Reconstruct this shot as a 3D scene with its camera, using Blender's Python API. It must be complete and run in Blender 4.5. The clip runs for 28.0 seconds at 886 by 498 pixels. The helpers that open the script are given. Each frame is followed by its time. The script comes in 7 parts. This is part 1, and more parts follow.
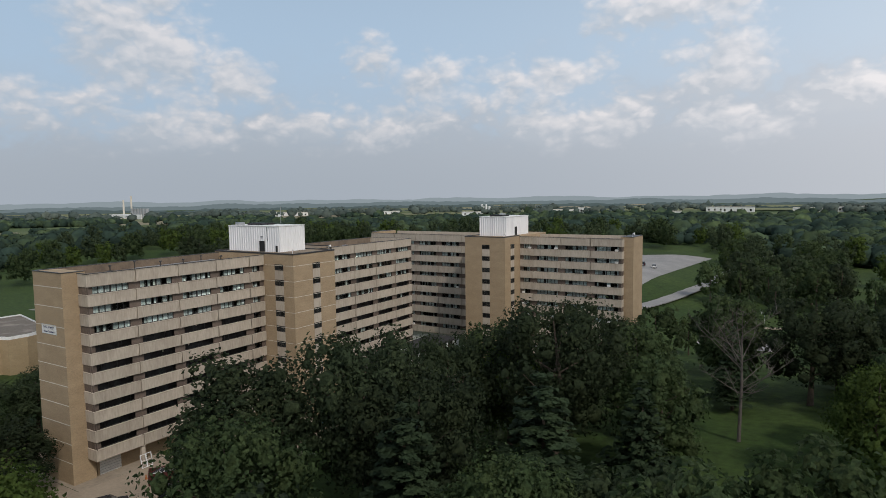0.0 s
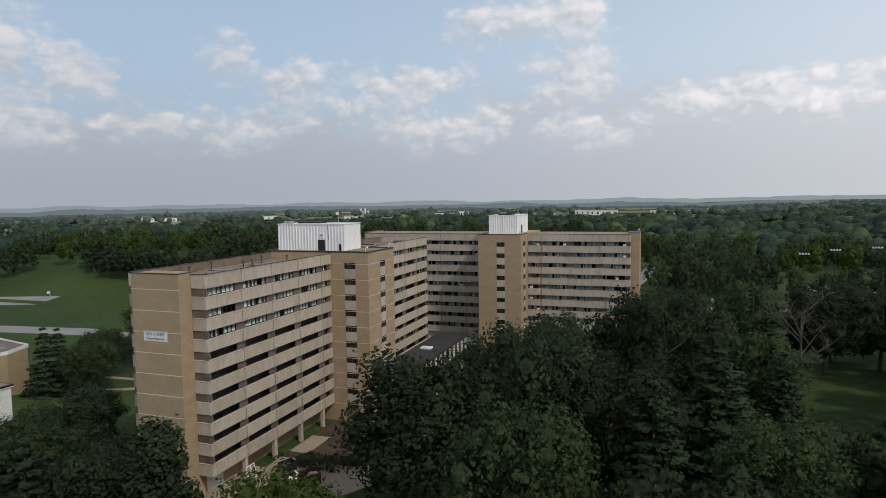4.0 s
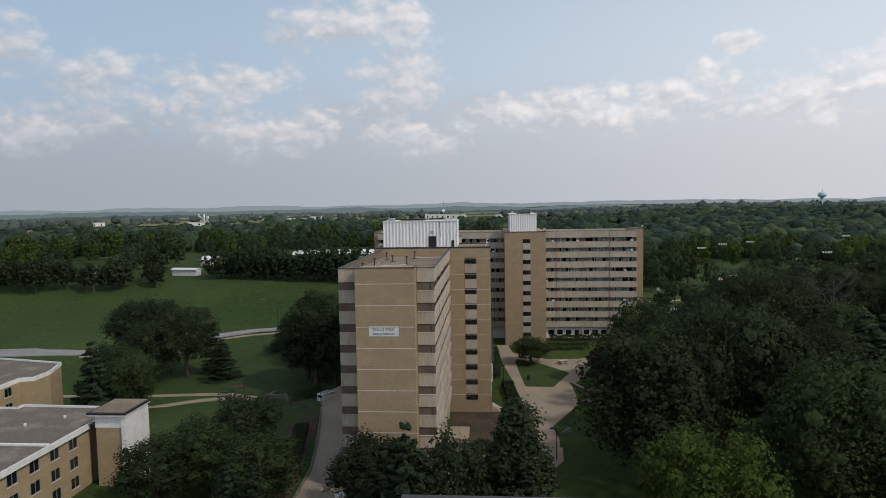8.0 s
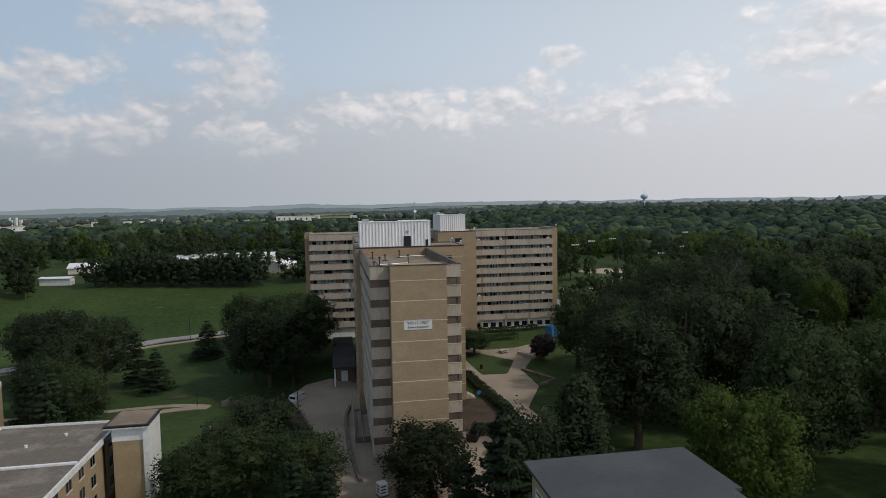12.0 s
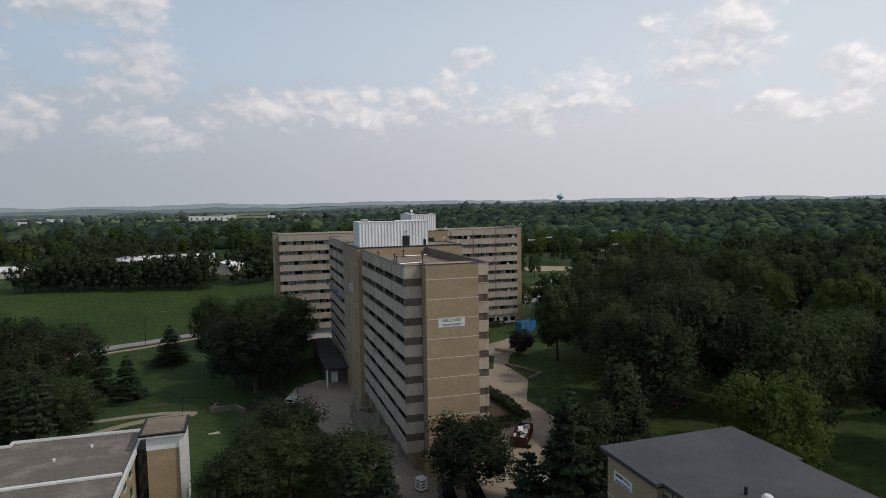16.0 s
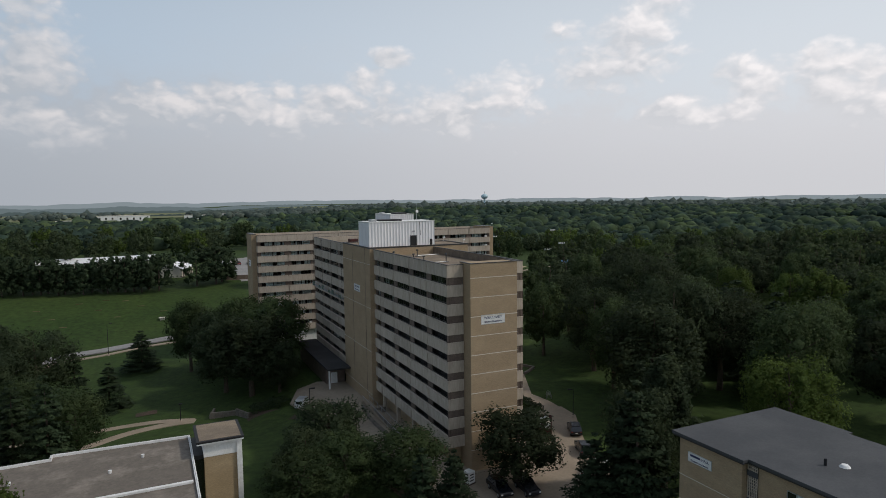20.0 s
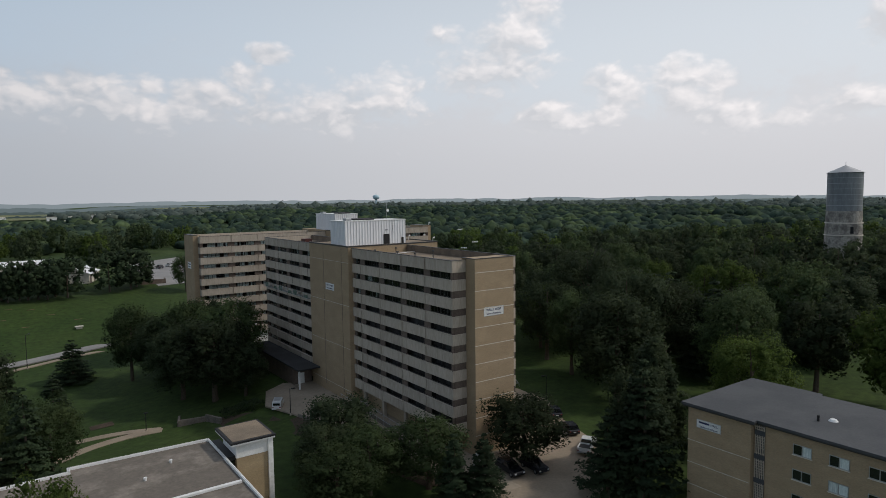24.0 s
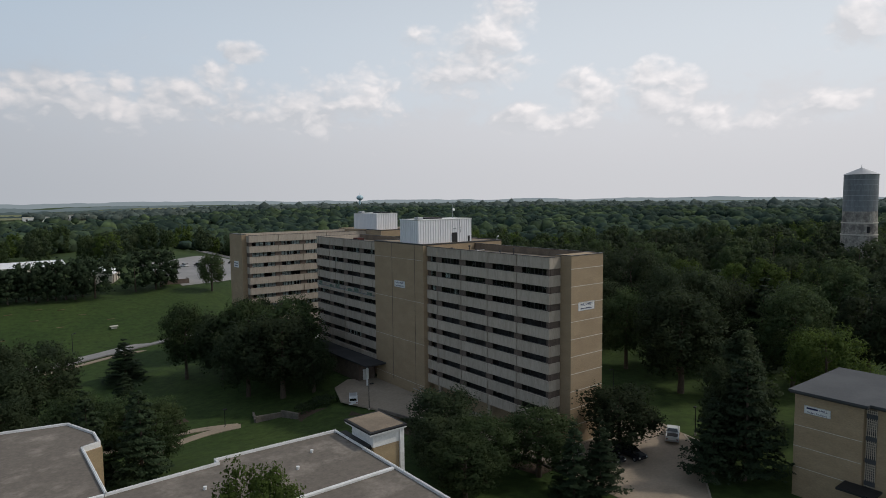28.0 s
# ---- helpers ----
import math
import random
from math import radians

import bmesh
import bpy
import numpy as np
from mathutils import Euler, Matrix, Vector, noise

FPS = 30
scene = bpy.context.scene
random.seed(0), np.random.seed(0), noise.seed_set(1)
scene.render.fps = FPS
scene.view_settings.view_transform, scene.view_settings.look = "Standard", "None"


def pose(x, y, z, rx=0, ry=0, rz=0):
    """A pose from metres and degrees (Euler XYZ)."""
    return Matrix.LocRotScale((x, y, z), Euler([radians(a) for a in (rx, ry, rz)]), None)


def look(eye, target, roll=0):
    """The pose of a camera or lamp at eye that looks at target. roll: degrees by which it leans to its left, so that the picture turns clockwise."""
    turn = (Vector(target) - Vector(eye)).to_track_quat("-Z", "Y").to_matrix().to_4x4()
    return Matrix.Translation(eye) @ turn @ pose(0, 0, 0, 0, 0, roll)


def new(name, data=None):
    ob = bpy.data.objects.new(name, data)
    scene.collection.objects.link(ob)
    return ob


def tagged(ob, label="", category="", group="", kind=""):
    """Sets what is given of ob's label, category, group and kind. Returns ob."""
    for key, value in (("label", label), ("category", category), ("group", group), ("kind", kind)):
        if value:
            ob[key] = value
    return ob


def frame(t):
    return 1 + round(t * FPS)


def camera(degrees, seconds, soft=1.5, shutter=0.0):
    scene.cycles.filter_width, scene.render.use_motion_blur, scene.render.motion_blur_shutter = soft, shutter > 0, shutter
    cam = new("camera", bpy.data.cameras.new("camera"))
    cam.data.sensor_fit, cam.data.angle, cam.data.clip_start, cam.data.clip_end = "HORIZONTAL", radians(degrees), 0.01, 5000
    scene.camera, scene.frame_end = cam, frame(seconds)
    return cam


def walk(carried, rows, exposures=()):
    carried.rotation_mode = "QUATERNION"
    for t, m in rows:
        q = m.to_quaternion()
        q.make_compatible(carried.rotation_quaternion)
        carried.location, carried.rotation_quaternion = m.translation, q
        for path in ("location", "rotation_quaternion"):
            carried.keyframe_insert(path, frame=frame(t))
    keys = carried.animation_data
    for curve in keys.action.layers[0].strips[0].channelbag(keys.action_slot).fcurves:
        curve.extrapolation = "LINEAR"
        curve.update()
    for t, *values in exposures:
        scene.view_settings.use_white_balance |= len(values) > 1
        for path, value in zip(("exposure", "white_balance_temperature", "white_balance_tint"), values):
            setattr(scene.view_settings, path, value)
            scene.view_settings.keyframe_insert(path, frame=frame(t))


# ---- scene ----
# ---- camera ----
cam = camera(70.22, 28.0, soft=0.75)
PATH = [
    (0.0, 1.62, -0.69, 38.79, 31.68, -4.76, 0.74),
    (0.5, -0.97, -2.09, 38.71, 31.49, -4.73, 0.75),
    (1.0, -4.09, -3.8, 38.6, 31.25, -4.71, 0.72),
    (1.5, -7.52, -5.77, 38.49, 30.83, -4.67, 0.75),
    (2.0, -11.39, -8.03, 38.37, 29.24, -4.64, 0.76),
    (2.5, -15.46, -10.38, 38.24, 26.67, -4.59, 0.78),
    (3.0, -20.0, -12.93, 38.14, 24.18, -4.57, 0.8),
    (3.5, -24.79, -15.49, 37.99, 22.26, -4.53, 0.81),
    (5.5, -46.43, -25.82, 37.5, 10.54, -4.37, 0.87),
    (6.0, -52.48, -27.68, 37.35, 9.14, -4.34, 0.85),
    (6.5, -58.8, -29.39, 37.31, 8.21, -4.31, 0.87),
    (7.0, -65.26, -31.08, 37.28, 6.73, -4.33, 0.9),
    (7.5, -71.69, -32.45, 37.15, 5.36, -4.27, 0.88),
    (8.0, -77.76, -33.85, 37.16, 4.28, -4.24, 0.91),
    (8.5, -82.73, -35.2, 37.12, 2.51, -4.23, 0.89),
    (9.0, -86.95, -36.58, 37.22, 0.11, -4.24, 0.88),
    (9.5, -90.32, -37.57, 37.16, -2.58, -4.2, 0.96),
    (10.0, -93.13, -38.44, 37.33, -5.28, -4.26, 0.98),
    (10.5, -95.64, -38.96, 37.38, -7.79, -4.3, 1.04),
    (11.0, -97.94, -39.25, 37.4, -8.81, -4.29, 1.01),
    (11.5, -100.05, -39.29, 37.48, -9.4, -4.33, 1.06),
    (12.0, -102.16, -39.05, 37.5, -9.83, -4.34, 0.99),
    (12.5, -104.15, -39.09, 37.55, -10.1, -4.35, 0.99),
    (14.5, -112.23, -38.52, 37.8, -12.48, -4.42, 0.89),
    (15.0, -114.26, -38.17, 37.85, -13.82, -4.45, 0.92),
    (15.5, -116.3, -37.81, 37.85, -15.48, -4.47, 0.87),
    (16.0, -118.33, -37.43, 37.86, -17.6, -4.5, 0.88),
    (16.5, -120.48, -37.01, 37.95, -19.89, -4.52, 0.85),
    (17.0, -122.64, -36.47, 37.99, -21.11, -4.53, 0.84),
    (17.5, -124.69, -35.9, 38.09, -21.89, -4.55, 0.84),
    (18.0, -126.86, -35.3, 38.11, -22.46, -4.57, 0.79),
    (18.5, -128.97, -34.73, 38.17, -22.82, -4.58, 0.76),
    (19.0, -130.99, -34.21, 38.21, -23.14, -4.59, 0.74),
    (19.5, -133.07, -33.7, 38.23, -23.89, -4.62, 0.72),
    (20.0, -135.3, -33.2, 38.25, -25.05, -4.64, 0.7),
    (20.5, -137.49, -32.74, 38.24, -26.55, -4.65, 0.68),
    (21.0, -139.71, -32.29, 38.25, -28.27, -4.65, 0.67),
    (21.5, -141.87, -31.81, 38.23, -29.27, -4.65, 0.67),
    (22.0, -143.94, -31.26, 38.22, -30.72, -4.66, 0.67),
    (22.5, -146.04, -30.63, 38.21, -32.6, -4.66, 0.68),
    (24.5, -154.38, -26.99, 38.15, -35.98, -4.71, 0.64),
    (25.0, -156.42, -25.99, 38.1, -36.35, -4.7, 0.61),
    (25.5, -158.5, -24.98, 38.07, -36.65, -4.68, 0.6),
    (26.0, -160.55, -23.94, 38.03, -36.89, -4.66, 0.58),
    (26.5, -162.62, -22.86, 38.02, -37.14, -4.65, 0.58),
    (27.0, -164.83, -21.73, 38.02, -37.4, -4.65, 0.57),
    (27.5, -167.01, -20.63, 38.04, -37.57, -4.65, 0.56),
    (28.0, -169.25, -19.48, 38.08, -37.79, -4.64, 0.54),
]
walk(cam, [(t, pose(x, y, z, 90 + pitch, roll, yaw)) for t, x, y, z, yaw, pitch, roll in PATH],
     exposures=[(0.0, -0.28), (6.0, -0.32), (11.0, -0.45), (17.0, -0.5), (28.0, -0.52)])

# ---- world: hazy summer sky with fair-weather cumulus ----
SUN_AZ, SUN_EL = 120.0, 46.0          # clockwise from +y, degrees
world = bpy.data.worlds.new("sky")
scene.world = world
world.use_nodes = True
wn, wl = world.node_tree.nodes, world.node_tree.links
wn.clear()


def wnode(kind, **kw):
    n = wn.new(kind)
    for k, v in kw.items():
        n.inputs[k].default_value = v
    return n


def wmath(op, a, b=None, clamp=False):
    n = wn.new("ShaderNodeMath")
    n.operation, n.use_clamp = op, clamp
    for i, v in enumerate((a, b)):
        if v is None:
            continue
        if isinstance(v, (int, float)):
            n.inputs[i].default_value = v
        else:
            wl.new(v, n.inputs[i])
    return n.outputs[0]


def wmap(v, a, b, c=0.0, d=1.0):
    n = wn.new("ShaderNodeMapRange")
    n.interpolation_type = "SMOOTHSTEP"
    wl.new(v, n.inputs[0])
    for i, q in enumerate((a, b, c, d)):
        n.inputs[i + 1].default_value = q
    return n.outputs[0]


sky = wn.new("ShaderNodeTexSky")
sky.sky_type, sky.sun_disc = "NISHITA", False
sky.sun_elevation, sky.sun_rotation = radians(SUN_EL), radians(SUN_AZ)
sky.air_density, sky.dust_density, sky.ozone_density = 1.0, 2.2, 1.0
tc = wn.new("ShaderNodeTexCoord")
sep = wn.new("ShaderNodeSeparateXYZ")
wl.new(tc.outputs["Generated"], sep.inputs[0])
el = sep.outputs[2]
# clouds: puffs in direction space, squeezed towards the horizon
stretch = wn.new("ShaderNodeVectorMath")
stretch.operation = "MULTIPLY"
wl.new(tc.outputs["Generated"], stretch.inputs[0])
stretch.inputs[1].default_value = (1.0, 1.0, 1.55)


def cloud_noise(scale, detail, rough, shift, dist=0.0):
    m = wn.new("ShaderNodeVectorMath")
    m.operation = "ADD"
    wl.new(stretch.outputs[0], m.inputs[0])
    m.inputs[1].default_value = shift
    n = wnode("ShaderNodeTexNoise", Scale=scale, Detail=detail, Roughness=rough, Distortion=dist)
    wl.new(m.outputs[0], n.inputs["Vector"])
    return n.outputs[0]


# heaps of cumulus: azimuth and height of the middle, half width and half height, all in degrees
HEAPS = [(-57.0, 12.5, 4.9, 4.3), (-64.9, 6.8, 3.7, 1.8), (-49.4, 9.9, 2.3, 1.8), (-40.4, 6.3, 6.0, 2.0), (-37.8, 11.9, 2.1, 1.8), (-31.8, 9.7, 3.3, 2.3), (-31.2, 11.2, 1.9, 0.8), (-25.9, 9.2, 1.8, 2.0),
         (-21.8, 9.9, 2.5, 1.3), (-17.0, 13.6, 1.9, 2.2), (-14.2, 14.8, 2.5, 1.9), (-8.0, 11.2, 3.2, 2.7), (-9.0, 15.5, 3.1, 1.9), (-21.0, 6.5, 6.6, 2.0), (-7.0, 5.4, 4.5, 1.4), (0.7, 7.2, 3.3, 1.2), (-56.1, 6.0, 6.6, 2.0),
         (4.4, 7.5, 4.3, 1.5), (11.0, 8.0, 3.9, 1.9), (18.4, 10.0, 1.9, 1.3), (16.6, 8.9, 1.6, 1.1), (19.8, 7.0, 2.4, 0.8), (20.6, 12.3, 1.6, 0.8), (26.2, 8.3, 3.9, 2.0), (31.5, 8.8, 3.0, 2.0),
         (40.2, 12.1, 4.5, 2.3), (43.6, 14.9, 2.3, 2.2), (50.8, 8.8, 2.4, 1.7), (56.4, 9.0, 2.4, 1.8), (46.2, 6.8, 3.6, 1.1), (61.5, 6.2, 3.5, 1.1), (69.1, 6.7, 2.6, 1.0), (70.7, 12.4, 1.7, 1.6)]
SUNV = (math.sin(radians(SUN_AZ)), math.cos(radians(SUN_AZ)))
heap_sum, heap_side = None, None
for az, hgt, w, h in HEAPS:
    a = radians(az)
    c, s = math.cos(a), math.sin(a)
    across = wmath("ADD", wmath("MULTIPLY", sep.outputs[0], c), wmath("MULTIPLY", sep.outputs[1], -s))
    ahead = wmath("ADD", wmath("MULTIPLY", sep.outputs[0], s), wmath("MULTIPLY", sep.outputs[1], c))
    du = wmath("MULTIPLY", across, 1 / math.sin(radians(w)))
    dv = wmath("MULTIPLY", wmath("SUBTRACT", el, math.sin(radians(hgt))), 1 / math.sin(radians(h)))
    d2 = wmath("ADD", wmath("MULTIPLY", du, du), wmath("MULTIPLY", dv, dv))
    blob = wmath("MULTIPLY", wmath("SUBTRACT", 1.0, wmath("MULTIPLY", d2, 0.27), True), wmath("GREATER_THAN", ahead, 0.0))
    lean = wmath("MULTIPLY", wmath("ADD", wmath("MULTIPLY", du, 0.45), wmath("MULTIPLY", dv, 0.75)), blob)
    heap_sum = blob if heap_sum is None else wmath("MAXIMUM", heap_sum, blob)
    heap_side = lean if heap_side is None else wmath("ADD", heap_side, lean)
big = cloud_noise(2.6, 3.0, 0.5, (3.1, 1.7, 0.4))


def rounded(scale, shift, smooth_by=0.35):
    """Rounded cauliflower lumps."""
    m = wn.new("ShaderNodeVectorMath")
    m.operation = "ADD"
    wl.new(warped, m.inputs[0])
    m.inputs[1].default_value = shift
    n = wn.new("ShaderNodeTexVoronoi")
    n.feature = "SMOOTH_F1"
    n.inputs["Scale"].default_value, n.inputs["Smoothness"].default_value = scale, smooth_by
    wl.new(m.outputs[0], n.inputs["Vector"])
    return wmath("SUBTRACT", 0.5, n.outputs["Distance"])


bend = wnode("ShaderNodeTexNoise", Scale=16.0, Detail=4.0, Roughness=0.55)
wl.new(stretch.outputs[0], bend.inputs["Vector"])
bend_by = wn.new("ShaderNodeVectorMath")
bend_by.operation = "MULTIPLY_ADD"
wl.new(bend.outputs["Color"], bend_by.inputs[0])
bend_by.inputs[1].default_value = (0.05, 0.05, 0.05)
wl.new(stretch.outputs[0], bend_by.inputs[2])
warped = bend_by.outputs[0]


def billow(shift):
    """Heaped, rounded puffs at three sizes, with ragged wisps."""
    lumps = wmath("ADD", wmath("MULTIPLY", rounded(15.0, shift), 0.62), wmath("ADD", wmath("MULTIPLY", rounded(36.0, shift), 0.42), wmath("MULTIPLY", rounded(80.0, shift), 0.22)))
    return wmath("ADD", lumps, wmath("MULTIPLY", wmath("SUBTRACT", cloud_noise(9.0, 8.0, 0.58, shift, 0.2), 0.5), 1.0))


puff = billow((0.3, 5.2, 1.9))
towards_sun = billow((0.3 + 0.008 * SUNV[0], 5.2 + 0.008 * SUNV[1], 1.9 + 0.017))
amount = wmath("ADD", wmath("MULTIPLY", heap_sum, 1.05), wmath("ADD", wmath("MULTIPLY", wmath("SUBTRACT", big, 0.5), 0.30), wmap(el, 0.30, 0.55, -0.50, 0.0)))
field = wmath("ADD", puff, amount)
cover = wmath("MULTIPLY", wmap(field, -0.10, 0.56), wmap(el, 0.03, 0.12, 0.0, 0.86))
relief = wmath("MULTIPLY", wmath("SUBTRACT", puff, towards_sun), 1.5)
lit = wmath("ADD", wmath("ADD", wmath("MULTIPLY", heap_side, 0.50), 0.36), relief, True)
# grey veil that thickens towards the horizon and brightens towards the sun; pale blue above it
side = wmath("ADD", wmath("MULTIPLY", sep.outputs[0], math.sin(radians(100))), wmath("MULTIPLY", sep.outputs[1], math.cos(radians(100))))
glare = wmap(side, -0.92, 0.95, 0.0, 1.0)


def two_tone(fac, a, c):
    m = wn.new("ShaderNodeMix")
    m.data_type = "RGBA"
    wl.new(fac, m.inputs[0])
    for k, q in ((6, a), (7, c)):
        if isinstance(q, tuple):
            m.inputs[k].default_value = (*q, 1)
        else:
            wl.new(q, m.inputs[k])
    return m.outputs[2]


milk = two_tone(glare, (5.8, 6.5, 7.4), (11.4, 11.4, 11.9))
blue = two_tone(glare, (6.0, 8.0, 10.3), (12.2, 13.0, 13.9))
dim = wn.new("ShaderNodeVectorMath")
dim.operation = "SCALE"
wl.new(milk, dim.inputs[0])
wl.new(wmap(el, 0.0, 0.13, 0.92, 1.0), dim.inputs[3])
milk = dim.outputs[0]
shade = two_tone(lit, two_tone(glare, (6.6, 7.3, 8.2), (10.8, 10.9, 11.4)), two_tone(glare, (10.6, 10.3, 10.5), (16.6, 15.8, 15.8)))
high = two_tone(wmap(el, 0.75, 0.15, 0.30, 0.92), sky.outputs[0], blue)
ragged = wmath("ADD", el, wmath("ADD", wmath("MULTIPLY", puff, -0.05), wmath("MULTIPLY", wmath("SUBTRACT", big, 0.5), -0.10)))
bank = wmap(wmath("ADD", el, wmath("ADD", wmath("MULTIPLY", puff, -0.085), wmath("MULTIPLY", wmath("SUBTRACT", big, 0.5), -0.16))), 0.165, 0.115)
hazy_out = two_tone(wmath("ADD", wmath("MULTIPLY", wmap(ragged, 0.25, 0.06, 0.05, 1.0), 0.62), wmath("MULTIPLY", bank, 0.37)), high, milk)
mixc = wn.new("ShaderNodeMix")
mixc.data_type = "RGBA"
wl.new(cover, mixc.inputs[0])
wl.new(hazy_out, mixc.inputs[6])
wl.new(shade, mixc.inputs[7])
bg = wn.new("ShaderNodeBackground")
bg.inputs[1].default_value = 0.085
wl.new(mixc.outputs[2], bg.inputs[0])
wo = wn.new("ShaderNodeOutputWorld")
wl.new(bg.outputs[0], wo.inputs[0])

sun = new("sun", bpy.data.lights.new("sun", "SUN"))
sun.data.energy, sun.data.angle, sun.data.color = 2.0, radians(3.0), (1.0, 0.94, 0.85)
_d = Vector((math.sin(radians(SUN_AZ)) * math.cos(radians(SUN_EL)), math.cos(radians(SUN_AZ)) * math.cos(radians(SUN_EL)), math.sin(radians(SUN_EL))))
sun.matrix_world = look(_d * 300, (0, 0, 0))


# ---- materials ----
def material(name, base, rough=0.8, spread=0.25, scale=1.0, fine=12.0, bump=0.2, second=None, mix=(0.45, 0.62), metal=0.0,
             spec=0.3, island=0.0, rnd=0.0, stretch3=(1, 1, 1), bump_dist=0.05, translucent=0.0):
    """A surface with variation at two scales; second: a colour for larger patches."""
    m = bpy.data.materials.new(name)
    m.use_nodes = True
    n, l = m.node_tree.nodes, m.node_tree.links
    b = n["Principled BSDF"]
    b.inputs["Roughness"].default_value, b.inputs["Metallic"].default_value = rough, metal
    b.inputs["Specular IOR Level"].default_value = spec
    g = n.new("ShaderNodeNewGeometry")
    mp = n.new("ShaderNodeVectorMath")
    mp.operation = "MULTIPLY"
    l.new(g.outputs["Position"], mp.inputs[0])
    mp.inputs[1].default_value = stretch3

    def noise_tex(s, d=5.0):
        t = n.new("ShaderNodeTexNoise")
        t.inputs["Scale"].default_value, t.inputs["Detail"].default_value, t.inputs["Roughness"].default_value = s, d, 0.6
        l.new(mp.outputs[0], t.inputs["Vector"])
        return t.outputs[0]

    def ranged(v, a, c, lo, hi):
        r = n.new("ShaderNodeMapRange")
        l.new(v, r.inputs[0])
        for i, q in enumerate((a, c, lo, hi)):
            r.inputs[i + 1].default_value = q
        return r.outputs[0]

    col = n.new("ShaderNodeMix")
    col.data_type = "RGBA"
    col.inputs[6].default_value = (*base, 1)
    col.inputs[7].default_value = (*(second or base), 1)
    l.new(ranged(noise_tex(scale), mix[0], mix[1], 0, 1), col.inputs[0])
    val = ranged(noise_tex(fine), 0.3, 0.7, 1 - spread, 1 + spread)
    if island:
        extra = ranged(g.outputs["Random Per Island"], 0, 1, 1 - island, 1 + island)
        mm = n.new("ShaderNodeMath")
        mm.operation = "MULTIPLY"
        l.new(val, mm.inputs[0]), l.new(extra, mm.inputs[1])
        val = mm.outputs[0]
    if rnd:
        oi = n.new("ShaderNodeObjectInfo")
        extra = ranged(oi.outputs["Random"], 0, 1, 1 - rnd, 1 + rnd)
        mm = n.new("ShaderNodeMath")
        mm.operation = "MULTIPLY"
        l.new(val, mm.inputs[0]), l.new(extra, mm.inputs[1])
        val = mm.outputs[0]
    sc = n.new("ShaderNodeVectorMath")
    sc.operation = "SCALE"
    l.new(col.outputs[2], sc.inputs[0]), l.new(val, sc.inputs[3])
    l.new(sc.outputs[0], b.inputs["Base Color"])
    if bump:
        bp = n.new("ShaderNodeBump")
        bp.inputs["Strength"].default_value, bp.inputs["Distance"].default_value = bump, bump_dist
        l.new(noise_tex(fine * 1.6), bp.inputs["Height"])
        l.new(bp.outputs[0], b.inputs["Normal"])
    if translucent:
        tr = n.new("ShaderNodeBsdfTranslucent")
        l.new(sc.outputs[0], tr.inputs[0])
        ms = n.new("ShaderNodeMixShader")
        ms.inputs[0].default_value = translucent
        l.new(b.outputs[0], ms.inputs[1]), l.new(tr.outputs[0], ms.inputs[2])
        l.new(ms.outputs[0], n["Material Output"].inputs[0])
    return m


def glass_material(name, tint=(0.06, 0.07, 0.08), rough=0.06):
    m = bpy.data.materials.new(name)
    m.use_nodes = True
    b = m.node_tree.nodes["Principled BSDF"]
    b.inputs["Base Color"].default_value = (*tint, 1)
    b.inputs["Roughness"].default_value = rough
    b.inputs["Transmission Weight"].default_value = 1.0
    b.inputs["IOR"].default_value = 1.22
    return m


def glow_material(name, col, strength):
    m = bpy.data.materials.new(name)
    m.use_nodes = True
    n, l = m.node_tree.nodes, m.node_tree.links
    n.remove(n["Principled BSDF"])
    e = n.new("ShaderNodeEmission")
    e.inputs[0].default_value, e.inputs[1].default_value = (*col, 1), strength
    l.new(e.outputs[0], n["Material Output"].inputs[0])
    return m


def brick_material(name, a, b, mortar, size=(0.215, 0.075)):
    """Running-bond brick, with two tones of brick and slight streaks."""
    m = material(name, a, 0.85, 0.12, 0.35, 5.0, 0.15, b, (0.4, 0.66), stretch3=(1, 1, 2.2))
    n, l = m.node_tree.nodes, m.node_tree.links
    g = n.new("ShaderNodeNewGeometry")
    s = n.new("ShaderNodeSeparateXYZ")
    l.new(g.outputs["Position"], s.inputs[0])
    u = n.new("ShaderNodeMath")
    u.operation = "ADD"
    l.new(s.outputs[0], u.inputs[0]), l.new(s.outputs[1], u.inputs[1])
    c = n.new("ShaderNodeCombineXYZ")
    l.new(u.outputs[0], c.inputs[0]), l.new(s.outputs[2], c.inputs[1])
    t = n.new("ShaderNodeTexBrick")
    t.inputs["Scale"].default_value = 1.0
    t.inputs["Brick Width"].default_value, t.inputs["Row Height"].default_value, t.inputs["Mortar Size"].default_value = size[0], size[1], 0.008
    t.inputs["Color1"].default_value, t.inputs["Color2"].default_value, t.inputs["Mortar"].default_value = (0.88, 0.88, 0.88, 1), (1.1, 1.07, 1.02, 1), mortar
    l.new(c.outputs[0], t.inputs["Vector"])
    bs = n["Principled BSDF"]
    old = bs.inputs["Base Color"].links[0].from_socket
    mu = n.new("ShaderNodeVectorMath")
    mu.operation = "MULTIPLY"
    l.new(old, mu.inputs[0]), l.new(t.outputs[0], mu.inputs[1])
    l.new(mu.outputs[0], bs.inputs["Base Color"])
    return m


